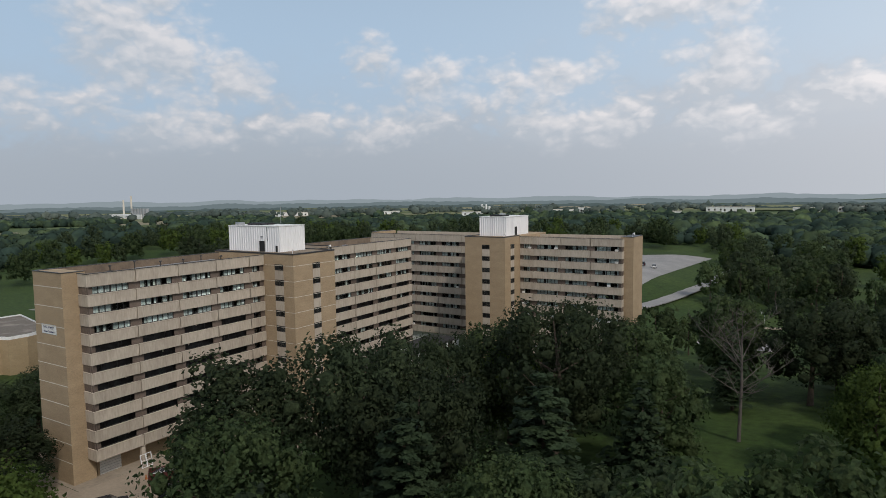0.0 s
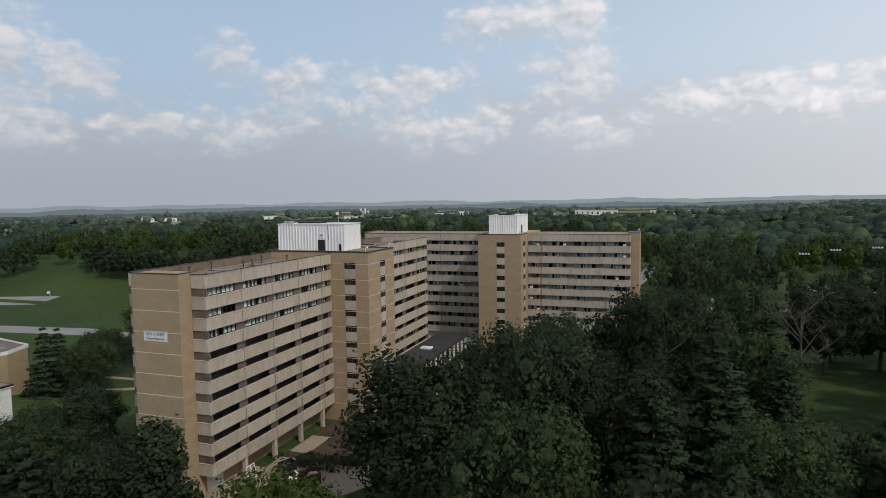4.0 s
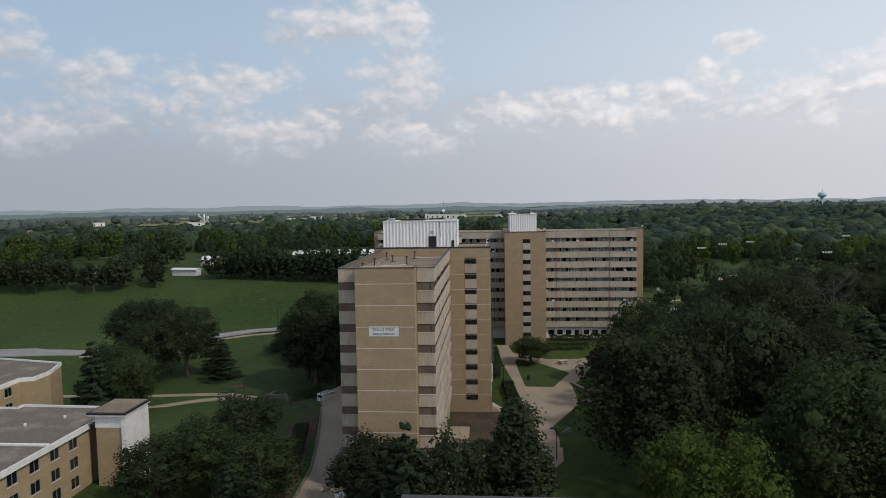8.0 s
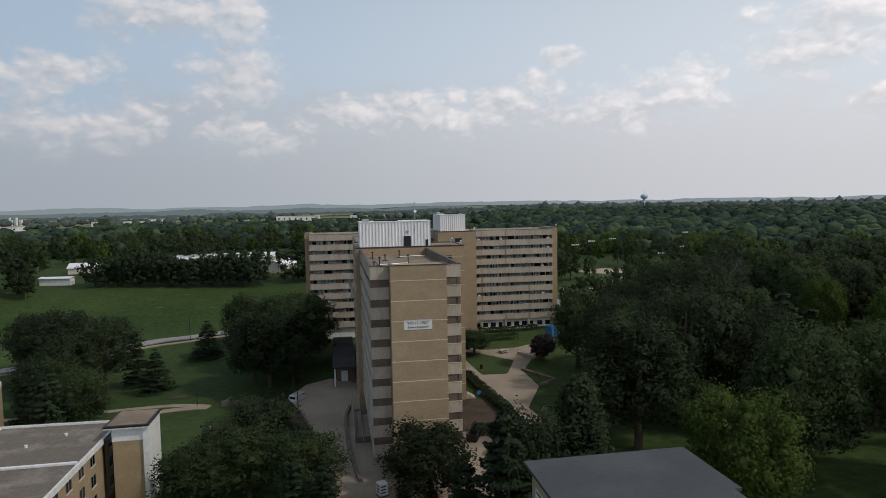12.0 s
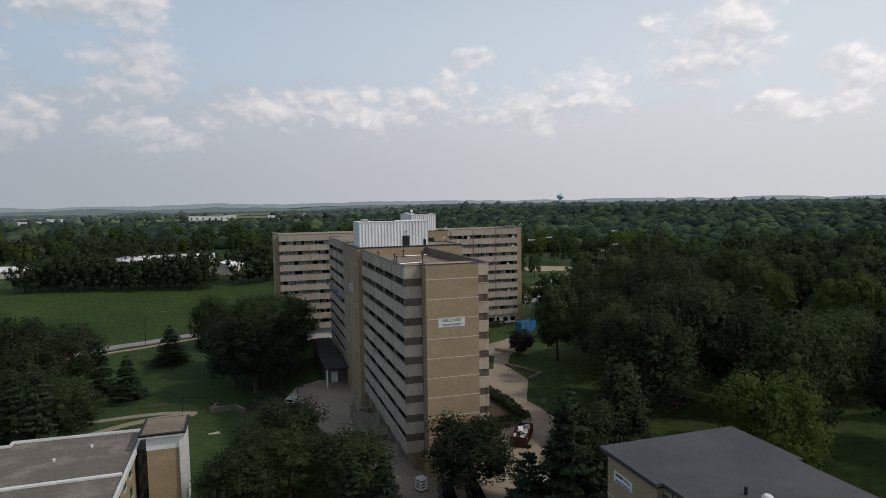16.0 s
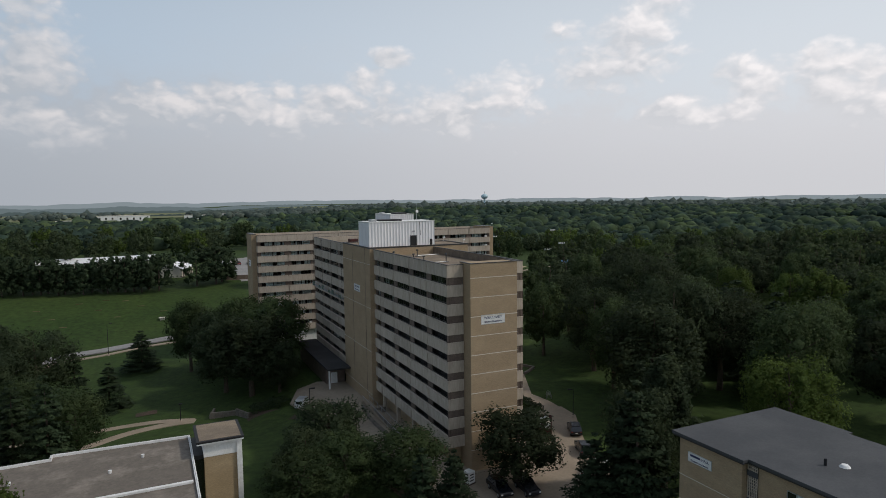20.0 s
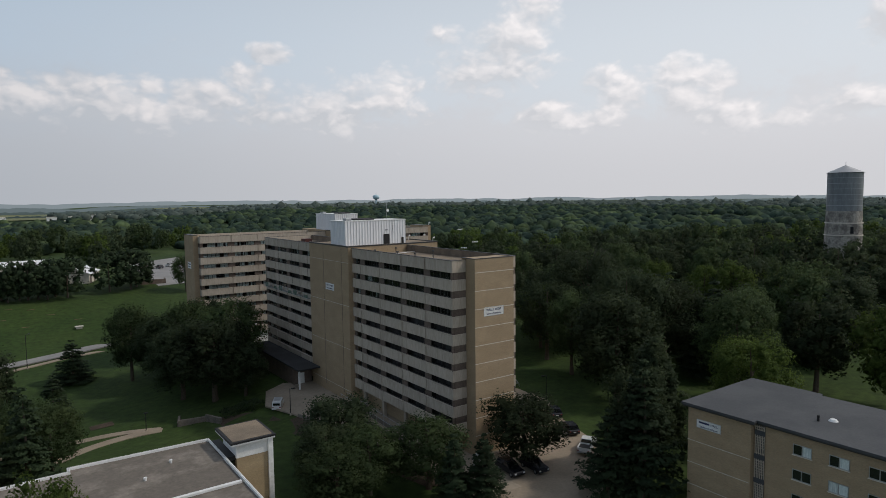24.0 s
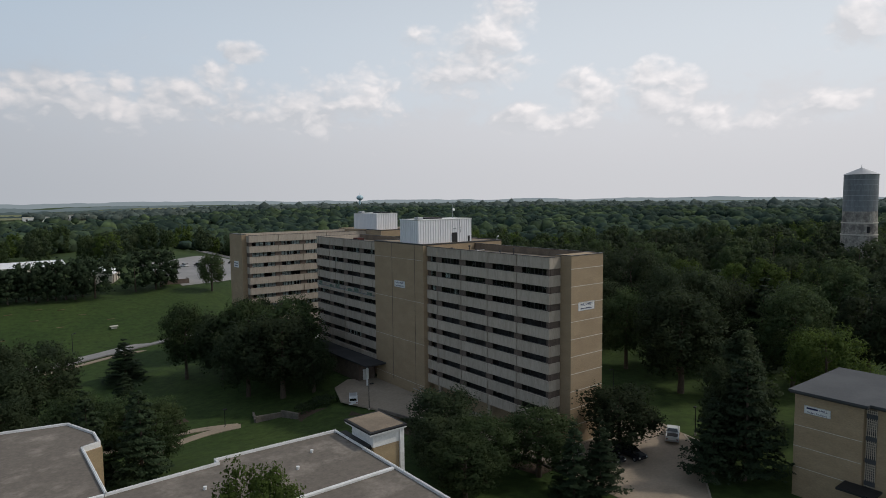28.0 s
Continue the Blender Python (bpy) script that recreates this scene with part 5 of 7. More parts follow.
# farmland: pale crop strips between the woods, bearing and distance of the middle, half width and half depth
FIELDS = [(-66, 1500, 330, 210), (-60, 900, 90, 60), (-54, 2050, 420, 170), (-47, 1250, 190, 90), (-42, 1900, 330, 160), (-35, 2200, 420, 140), (-30, 1050, 150, 55), (-26, 1650, 260, 110), (-19, 2250, 380, 150),
          (-13, 1350, 200, 70), (-6, 1900, 300, 120), (1, 1200, 120, 50), (5, 2200, 320, 120), (13, 1750, 240, 80), (22, 2200, 260, 90), (33, 1900, 200, 60), (46, 2200, 260, 80), (60, 1700, 160, 60), (-70, 760, 70, 45)]
CROPS = [material("pale_crop", (0.17, 0.175, 0.085), 0.95, 0.15, 0.01, 0.2, 0.1, (0.13, 0.15, 0.07)), material("green_crop", (0.075, 0.105, 0.035), 0.95, 0.15, 0.01, 0.2, 0.1, (0.095, 0.12, 0.045)), material("stubble", (0.24, 0.21, 0.14), 0.95, 0.12, 0.01, 0.2, 0.1)]


FIELDS = [(az, r, w * 1.2, max(h, (0.17 if az < 8 else 0.10) * r)) for az, r, w, h in FIELDS]


def in_field(x, y, grow=1.05):
    for az, r, w, h in FIELDS:
        a = radians(az)
        dx, dy = x + 90 - r * math.sin(a), y - 20 - r * math.cos(a)
        u, v = dx * math.cos(a) - dy * math.sin(a), dx * math.sin(a) + dy * math.cos(a)
        if abs(u) < w * grow and abs(v) < h * grow:
            return True
    return False


for i, (az, r, w, h) in enumerate(FIELDS):
    a = radians(az)
    cx, cy = -90 + r * math.sin(a), 20 + r * math.cos(a)
    nx, ny = 13, 5
    v = []
    for q in range(ny):
        for p in range(nx):
            u, s = lerp(-w, w, p / (nx - 1)), lerp(-h, h, q / (ny - 1))
            x, y = cx + u * math.cos(a) + s * math.sin(a), cy - u * math.sin(a) + s * math.cos(a)
            v.append((x, y, ground_height(x, y) + 1.6))
    f = [(q * nx + p, q * nx + p + 1, (q + 1) * nx + p + 1, (q + 1) * nx + p) for q in range(ny - 1) for p in range(nx - 1)]
    solid("field", Build().add(v, f), CROPS[(0, 1, 0, 2, 1)[i % 5]], "pale farm field between the far woods", "field", kind="structure")


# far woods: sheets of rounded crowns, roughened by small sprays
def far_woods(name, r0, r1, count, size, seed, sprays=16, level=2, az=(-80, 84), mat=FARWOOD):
    gen = np.random.default_rng(seed)
    gap, taken, hearts = size * 1.45, set(), []
    for i in range(count * 9):
        a = radians(gen.uniform(*az))
        r = math.sqrt(gen.uniform(r0 * r0, r1 * r1))
        x, y = -90 + r * math.sin(a), 20 + r * math.cos(a)
        cell = (int(x // gap), int(y // gap))
        if cell in taken or open_land(x, y) or (x < 80 and y < 140) or park_lawn(x, y) or (in_field(x, y) and gen.uniform() > 0.07):
            continue
        if r > 450 and noise.noise((x / 200, y / 130, 4.2)) < -0.36 + 0.36 * smooth(500, 1500, r) * smooth(200, -100, x):
            continue
        taken.add(cell)
        s = size * (0.55 + 0.95 * gen.uniform() ** 1.6)
        tall = gen.uniform(0.55, 0.95) * (1.5 if gen.uniform() < 0.08 else 1.0)
        hearts.append((x, y, ground_height(x, y) + size * gen.uniform(0.55, 1.1), s, s * tall))
        if len(hearts) >= count:
            break
    hearts = np.array(hearts)
    n = len(hearts)
    mid, ext = hearts[:, None, :3], np.stack([hearts[:, 3], hearts[:, 3], hearts[:, 4]], 1)[:, None, :]
    bv, bf = BALLS[level]
    ph = gen.uniform(0, 6.28, (n, 1))
    k = 0.94 + 0.15 * np.sin(bv[None, :, 0] * 4.5 + ph) * np.cos(bv[None, :, 1] * 4.5 + 2 * ph) + gen.normal(0, 0.05, (n, len(bv)))
    inner = (mid + bv[None] * k[:, :, None] * ext).reshape(-1, 3)
    d = gen.normal(0, 1, (n, sprays, 3))
    d[:, :, 2] = np.abs(d[:, :, 2])
    d /= np.linalg.norm(d, axis=2)[:, :, None]
    kd = 1.0 + 0.15 * np.sin(d[:, :, 0] * 4.5 + ph) * np.cos(d[:, :, 1] * 4.5 + 2 * ph)
    c = (mid + d * kd[:, :, None] * ext).reshape(-1, 3)
    d = d.reshape(-1, 3)
    v, q = leaf_cloud(gen, c, d, size * (0.26 if sprays > 20 else 0.34))
    faces = (bf[None] + (len(v) + np.arange(n) * len(bv))[:, None, None]).reshape(-1, 3)
    nn = np.concatenate([clump_normals(gen, d), np.tile(bv + np.array([0, 0, 0.25]), (n, 1))])
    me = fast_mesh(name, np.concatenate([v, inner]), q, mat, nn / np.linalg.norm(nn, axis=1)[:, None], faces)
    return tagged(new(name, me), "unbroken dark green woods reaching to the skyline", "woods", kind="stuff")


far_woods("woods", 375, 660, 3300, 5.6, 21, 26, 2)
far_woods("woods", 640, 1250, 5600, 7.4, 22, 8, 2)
far_woods("woods", 1230, 1850, 4200, 10.0, 23, 6, 1, mat=FARWOOD_HAZED)


# skyline: wooded ridges and hills, one behind another, far beyond everything else
def hills(name, r, h0, h1, seed, col, strength, rough=0.0, n=160):
    v, f = [], []
    for i in range(n + 1):
        a = radians(lerp(-100, 105, i / n))
        q = noise.fractal((math.sin(a) * 9, math.cos(a) * 9, seed), 0.7, 2.0, 5)
        z = h0 + (h1 - h0) * (0.5 + 0.5 * q) + rough * noise.noise((i * 0.9, seed, 0.5))
        v += [(-90 + r * math.sin(a), 20 + r * math.cos(a), -30), (-90 + r * math.sin(a), 20 + r * math.cos(a), z)]
    for i in range(n):
        f.append((2 * i, 2 * i + 2, 2 * i + 3, 2 * i + 1))
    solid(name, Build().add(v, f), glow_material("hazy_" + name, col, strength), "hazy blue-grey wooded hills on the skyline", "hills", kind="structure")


# haze is put into each ridge's glowing colour, paler the farther it stands
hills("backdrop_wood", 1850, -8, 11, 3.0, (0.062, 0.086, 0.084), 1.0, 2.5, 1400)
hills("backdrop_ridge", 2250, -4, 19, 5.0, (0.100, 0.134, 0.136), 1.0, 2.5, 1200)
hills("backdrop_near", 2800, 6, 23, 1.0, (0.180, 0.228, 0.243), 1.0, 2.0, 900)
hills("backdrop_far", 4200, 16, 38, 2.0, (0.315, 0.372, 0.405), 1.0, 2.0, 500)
# ---- brick hall in the south-east ----
hall = thing("brick_hall", "four-storey tan brick hall with a grey flat roof", "building", (0, 0, 0))
part("wall", Build().prism([(-84.7, 15.7), (-84.7, 7.9), (-84.0, 7.9), (-84.0, -34), (-70.4, -34), (-70.4, 7.6), (-69.7, 7.6), (-69.7, 15.7)], -1.4, 12.75), TAN, hall)
part("roof", Build().prism([(-85.3, 16.3), (-85.3, 7.3), (-84.6, 7.3), (-84.6, -34.6), (-69.8, -34.6), (-69.8, 7.2), (-69.1, 7.2), (-69.1, 16.3)], 12.8, 13.08), GREYROOF, hall)
part("fascia", Build().prism([(-85.2, 16.2), (-85.2, 7.4), (-84.5, 7.4), (-84.5, -34.5), (-69.9, -34.5), (-69.9, 7.3), (-69.2, 7.3), (-69.2, 16.2)], 12.6, 12.82), COPING, hall)
for k in range(3):
    part("stone_belt", Build().box(-84.73, -84.69, 7.95, 15.73, 2.9 + 2.75 * k, 2.96 + 2.75 * k), BELT, hall)
# pierced block screen
screen = part("block_screen", Build().box(-84.06, -83.98, 6.65, 7.75, 0.5, 12.4), BLACK, hall, "pierced pale block screen")
sv = Build()
for i in range(6):
    sv.box(-84.14, -84.07, 6.65 + i * 0.2, 6.73 + i * 0.2, 0.5, 12.4)
for k in range(40):
    if k % 10 != 0:
        sv.box(-84.135, -84.075, 6.65, 7.73, 0.5 + k * 0.3, 0.57 + k * 0.3)
part("lattice", sv, CONC, screen)
for k in range(4):
    part("spandrel", Build().box(-84.16, -84.06, 6.62, 7.78, 3.05 + 2.75 * k, 3.6 + 2.75 * k), GREYROOF, screen)


def punched_window(parent, m, w, h, drawn=0.5):
    """A sliding window with a pale sill: frame, two panes and a curtain; m faces +y outwards."""
    t = 0.07
    b = Build().box(-w / 2, w / 2, -0.02, 0.06, 0, t).box(-w / 2, w / 2, -0.02, 0.06, h - t, h).box(-w / 2, -w / 2 + t, -0.02, 0.06, t, h - t).box(w / 2 - t, w / 2, -0.02, 0.06, t, h - t).box(-0.04, 0.04, -0.02, 0.06, t, h - t)
    key = ("pw", w, h)
    if key not in _cache:
        _cache[key] = (b.mesh("window", STEEL), Build().box(-w / 4 + 0.06, w / 4 - 0.06, 0.0, 0.012, t, h - t).mesh("pane", CARGLASS), Build().box(-w / 4 + 0.05, w / 4 - 0.05, 0.0, 0.014, t, h - t).mesh("curtain", CURTAIN),
                       Build().box(-w / 2 - 0.08, w / 2 + 0.08, 0.0, 0.12, -0.1, 0.0, 0.01).mesh("window_sill", BELT))
    fr, pn, cu, sl = _cache[key]
    win = part("window", fr, STEEL, parent, m=m)
    for s in (-1, 1):
        lit = rng.random() < drawn * (0.35 if s > 0 else 1)
        part("pane", cu if lit else pn, CARGLASS, win, "drawn pale curtain behind glass" if lit else "", m=pose(s * w / 4, 0.006, 0))
    part("window_sill", sl, BELT, win)
    return win


for i in range(9):
    for k in range(4):
        y = 2.7 - 3.6 * i
        punched_window(hall, pose(-84.02, y, 2.1 + 2.75 * k, 0, 0, 90), 1.9, 1.15, 0.55)
_hs = hall_sign((-84.76, 13.0, 10.75), -90, 3.1, 1.05, [], "white board sign with blue lettering on brick")
part("line_of_letters", Build().box(-1.25, 0.1, -0.014, -0.004, 0.10, 0.32), INK, _hs)
letters("HALL", 0.40, INK, _hs, pose(0.72, -0.014, 0.08, 90, 0, 0))
letters("Student Residence", 0.31, INK, _hs, pose(0, -0.014, -0.40, 90, 0, 0))
part("vent_pipe", Build().tube((-79.5, 3.2, 13.08), (-79.5, 3.2, 13.75), 0.14, 0.14, 10), BLACK, hall)
part("skylight_dome", Build().tube((-78.2, 2.2, 13.08), (-78.2, 2.2, 13.3), 0.5, 0.3, 14), WHITE, hall, "white plastic skylight dome")
part("canopy", Build().box(-87.6, -84.75, 5.6, 9.6, 2.8, 3.1, 0.04), BLACK, hall, "dark entrance canopy")
part("canopy_post", Build().tube((-87.3, 6, -1.2), (-87.3, 6, 2.8), 0.06, 0.06, 6), STEEL, hall)

# ---- low residence in the south-west ----
low = thing("low_residence", "three-storey cream brick residence with pale flat roofs", "building", (0, 0, 0))
NB = [(-131.9, 52.0), (-147.0, 52.6), (-147.0, 51.4), (-158.6, 51.0), (-158.6, 66.5), (-156.6, 67.2), (-156.6, 71.2), (-158.8, 77.2), (-186, 83.0), (-186, 38.0), (-144, 38.0), (-144, -20), (-131.9, -20)]
part("wall", Build().prism([(x + (0.3 if -146 > x or x < -150 and y > 40 else -0.25), y - 0.3) for x, y in NB], -5.0, 7.6), CREAM, low)
part("roof", Build().prism(NB, 7.6, 8.0), BALLAST, low, "pale stained flat roof")
for i in range(len(NB)):
    a, b_ = Vector((*NB[i], 0)), Vector((*NB[(i + 1) % len(NB)], 0))
    d = b_ - a
    m = Matrix.Translation(a) @ Matrix.Rotation(math.atan2(d.y, d.x), 4, "Z")
    part("parapet", Build().box(-0.1, d.length + 0.1, -0.16, 0.1, 7.55, 8.3, 0.02), WHITE, low, "pale metal roof edge", m=m)
    part("parapet_groove", Build().box(0, d.length, -0.03, 0.0, 8.3, 8.315), STEEL, low, m=m)
part("roof_rib", Build().box(-144, -132.2, 37.6, 38.0, 8.0, 8.28, 0.03), WHITE, low)
part("roof_rib", Build().box(-185, -158.8, 50.7, 51.1, 8.0, 8.28, 0.03), WHITE, low)
tower = part("stair_tower", Build().box(-130.6, -126.9, 44.6, 49.7, -1.6, 7.9), CREAM, low)
part("tower_wing", Build().box(-126.9, -126.3, 44.3, 50.0, -1.6, 9.6), WHITE, tower, "white side wall")
part("stair_head", Build().box(-130.65, -126.9, 44.55, 49.75, 7.9, 9.6), WHITE, tower)
part("tower_cap", Build().box(-131.4, -126.1, 44.0, 50.3, 9.6, 9.8, 0.03), WHITE, tower)
part("cap_edge", Build().box(-131.45, -126.05, 43.95, 50.35, 9.8, 10.05, 0.02), BLACK, tower)
part("cap_roof", Build().box(-131.1, -126.4, 44.3, 50.0, 10.05, 10.09), GRAVEL, tower)
part("dark_glazing", Build().box(-131.75, -130.62, 45.2, 49.4, -1.2, 7.6), CARGLASS, low, "dark stair glazing beside the tower")
part("link_roof", Build().box(-132.0, -130.6, 45.0, 51.5, 7.62, 8.1), BLACK, low)
for i in range(15):
    for k in range(3):
        y = 42.0 - 3.5 * i
        if y > -17:
            punched_window(low, pose(-132.14, y, 0.75 + 2.6 * k, 0, 0, -90), 1.6, 1.5, 0.06)
for i in range(4):
    for k in range(4):
        punched_window(low, pose(-158.28, 53.2 + 3.4 * i, -1.85 + 2.6 * k, 0, 0, -90), 1.6, 1.5, 0.06)
for x, y in ((-140.5, 44.5), (-137.2, 47.8), (-150.2, 46.0), (-170, 60)):
    part("roof_vent", Build().tube((x, y, 8.0), (x, y, 8.35), 0.16, 0.2, 10), WHITE, low)

# ---- old water tower ----
wt = thing("old_water_tower", "round stone tower with a grey metal tank and conical roof", "water tower", (69, 61.5, ground_height(69, 61.5)))
STONE = material("weathered_limestone", (0.40, 0.37, 0.32), 0.9, 0.3, 0.5, 2.2, 0.7, (0.17, 0.155, 0.14), (0.4, 0.62), bump_dist=0.12)
TANK = material("weathered_grey_tank", (0.23, 0.25, 0.26), 0.6, 0.15, 0.35, 2.0, 0.1, (0.16, 0.175, 0.185), (0.4, 0.65), metal=0.3, stretch3=(1, 1, 0.25))
part("stone_shaft", Build().tube((0, 0, -2), (0, 0, 16.5), 5.35, 5.25, 28), STONE, wt)
part("stone_ledge", Build().tube((0, 0, 16.5), (0, 0, 16.8), 5.45, 5.45, 28), BELT, wt)
part("stone_shaft", Build().tube((0, 0, 16.8), (0, 0, 20.4), 5.2, 5.15, 28), STONE, wt)
part("stone_ledge", Build().tube((0, 0, 20.4), (0, 0, 20.7), 5.35, 5.35, 28), BELT, wt)
part("stone_drum", Build().tube((0, 0, 20.7), (0, 0, 24.3), 5.05, 5.0, 28), STONE, wt)
part("tank", Build().tube((0, 0, 24.3), (0, 0, 36.4), 4.95, 4.95, 36), TANK, wt, "grey riveted metal tank")
for i in range(1, 7):
    part("seam", Build().tube((0, 0, 24.3 + i * 1.73), (0, 0, 24.38 + i * 1.73), 4.985, 4.985, 36), STEEL, wt)
part("cone_roof", Build().tube((0, 0, 36.4), (0, 0, 38.7), 5.35, 0.2, 36), STEEL, wt, "pale conical metal roof")
part("finial", Build().tube((0, 0, 38.6), (0, 0, 39.9), 0.1, 0.04, 6), STEEL, wt)
part("slit_window", Build().box(-3.9, -3.3, -4.4, -3.6, 17.3, 19.4), BLACK, wt)

# ---- roof fittings of the west block ----
for x, y, h in ((-95.3, 60.0, 1.2), (-96.4, 56.5, 0.8), (-90.6, 61.5, 1.3), (-90.8, 73.5, 1.1), (-93.8, 68.0, 0.9), (-88.2, 50.5, 0.7), (-95.6, 73.0, 1.0)):
    t = thing("roof_vent", "dark pipe vent on a splayed curb", "vent", (x, y, 27.55))
    part("curb", Build().tube((0, 0, 0), (0, 0, 0.12), 0.55, 0.42, 10), COPING, t)
    part("pipe", Build().tube((0, 0, 0.1), (0, 0, h), 0.09, 0.09, 8), COPING, t)
    part("cap", Build().tube((0, 0, h), (0, 0, h + 0.22), 0.26, 0.2, 8), COPING, t)
for a, b_ in (((-95.3, 60, 27.7), (-90.6, 61.5, 27.7)), ((-95.3, 60, 27.75), (-95.6, 76, 27.75)), ((-90.8, 73.5, 27.7), (-86, 74.5, 27.7))):
    solid("roof_conduit", Build().tube(a, b_, 0.07, 0.07, 6), STEEL, "pale conduit lying across the gravel roof", "pipe")
for x, y, w, d, h in ((-93, 101, 3, 1.2, 0.5), (-89, 106, 1.5, 2.4, 0.4), (-95, 111, 2.5, 1.0, 0.35), (-90.5, 117, 2.0, 2.0, 0.8), (-88.5, 99.0, 1.2, 1.2, 0.6)):
    solid("roof_unit", Build().box(x, x + w, y, y + d, 27.54, 27.55 + h, 0.05), rng.choice((RUST, STEEL, BELT)), "low weathered unit on the gravel roof", "roof unit")
for x, y in ((-78.6, 78.9), (-78.6, 88.3)):
    solid("roof_horn", Build().tube((x, y, 29.02), (x, y, 29.8), 0.05, 0.05, 6).tube((x, y, 29.8), (x + 0.4, y, 29.9), 0.08, 0.2, 8), WHITE, "small white horn on the parapet", "loudspeaker")
for x, y in ((-36.6, 142.2), (-64.0, 132.6)):
    solid("roof_horn", Build().tube((x, y, 29.0), (x, y, 29.7), 0.05, 0.05, 6).tube((x, y, 29.8), (x + 0.5, y, 29.9), 0.1, 0.3, 8), WHITE, "small white horn on the parapet", "loudspeaker")

# suspended scaffold on the west face
stage = thing("suspended_scaffold", "long hanging work platform with green-grey netting", "scaffold", (-98.15, 109.5, 17.0))
part("deck", Build().box(-0.75, -0.05, -13.3, 13.3, 0, 0.12), STEEL, stage)
for z in (0.55, 1.05):
    part("rail", Build().box(-0.74, -0.68, -13.3, 13.3, z, z + 0.06), STEEL, stage)
for i in range(12):
    part("post", Build().box(-0.75, -0.69, -13.3 + i * 2.4, -13.24 + i * 2.4, 0.12, 1.1), STEEL, stage)
NET = material("green_grey_netting", (0.10, 0.15, 0.11), 0.9, 0.4, 1.5, 5.0, 0.3, (0.22, 0.24, 0.22))
for i in (0, 2, 3, 5, 6, 8):
    part("net", Build().box(-0.8, -0.765, -13.0 + i * 2.9, -11.0 + i * 2.9, 0.1, 0.75 + 0.2 * (i % 3)), NET, stage)
for y in (-12.5, -4, 4, 12.5):
    part("cable", Build().tube((-0.4, y, 1.0), (-0.4, y, 11.8), 0.025, 0.025, 5), BLACK, stage)

# ---- entrances and ground floors ----
canopy = thing("entrance_canopy", "dark flat entrance canopy with white doors", "canopy", (0, 0, 0))
part("roof", Build().box(-103.4, -98.5, 92.0, 122.0, 3.0, 3.35, 0.04), DARKROOF, canopy)
part("wall", Build().box(-102.6, -98.5, 96.5, 121.6, -1.4, 3.0), BROWN, canopy)
part("door", Build().box(-101.6, -100.2, 96.38, 96.5, LEVEL + 0.05, 1.4), WHITE, canopy, "white double door")
part("post", Build().box(-103.1, -102.8, 92.3, 92.6, -1.2, 3.0), WHITE, canopy)
part("garage_door", Build().box(-87.66, -87.58, 48.2, 51.4, LEVEL + 0.1, 1.75), WHITE, west, "pale roller door")
for i in range(6):
    part("door_rib", Build().box(-87.58, -87.55, 48.2, 51.4, LEVEL + 0.35 + i * 0.4, LEVEL + 0.39 + i * 0.4), STEEL, west)
for y in (63.0, 66.5, 70.0, 73.5, 76):
    part("shop_window", Build().box(-87.64, -87.58, y, y + 1.4, 0.6, 2.0), CARGLASS, west)
    part("window_trim", Build().box(-87.66, -87.56, y - 0.08, y, 0.5, 2.1).box(-87.66, -87.56, y + 1.4, y + 1.48, 0.5, 2.1).box(-87.66, -87.56, y - 0.08, y + 1.48, 2.02, 2.12), WHITE, west)
for y in (56.2, 57.0):
    solid("leaning_frame", Build().box(-0.05, 0.05, -0.5, -0.4, 0, 2.0).box(-0.05, 0.05, 0.4, 0.5, 0, 2.0).box(-0.05, 0.05, -0.4, 0.4, 0, 0.1).box(-0.05, 0.05, -0.4, 0.4, 1.9, 2.0).box(-0.03, 0.03, -0.4, 0.4, 1.0, 1.06), WHITE,
          "white door frame leaning on a column", "door frame", m=pose(-84.2, y - 3.2, LEVEL + 0.1, 0, -12, 0))
for i in range(10):
    x = -62 + i * 2.4
    if i in (3, 7):
        part("door", Build().box(x, x + 1.1, YF + 0.72, YF + 0.8, LEVEL + 0.05, 1.3), CARGLASS, east)
    else:
        part("shop_window", Build().box(x, x + 1.5, YF + 0.72, YF + 0.8, 0.05, 1.3), CARGLASS, east)
for x in (-60, -52.7, -45.6):
    part("column", Build().box(x - 0.3, x + 0.3, YF + 0.1, YF + 0.65, -1.2, 2.2, 0.04), CONC, east)

# drive-side walls and ramp
LOWALL = material("grey_block_wall", (0.19, 0.165, 0.14), 0.9, 0.2, 0.6, 3.0, 0.3, (0.13, 0.115, 0.10))


def low_wall(pts, w, h, label, mat=LOWALL):
    b = Build()
    for p, q in zip(pts[:-1], pts[1:]):
        d = Vector((q[0] - p[0], q[1] - p[1])).normalized()
        n = Vector((-d.y, d.x)) * w / 2
        z = min(ground_height(*p), ground_height(*q))
        b.prism([(p[0] + n.x, p[1] + n.y), (p[0] - n.x, p[1] - n.y), (q[0] - n.x, q[1] - n.y), (q[0] + n.x, q[1] + n.y)], z - 0.4, max(ground_height(*p), ground_height(*q)) + h)
    return solid("low_wall", b, mat, label, "wall")


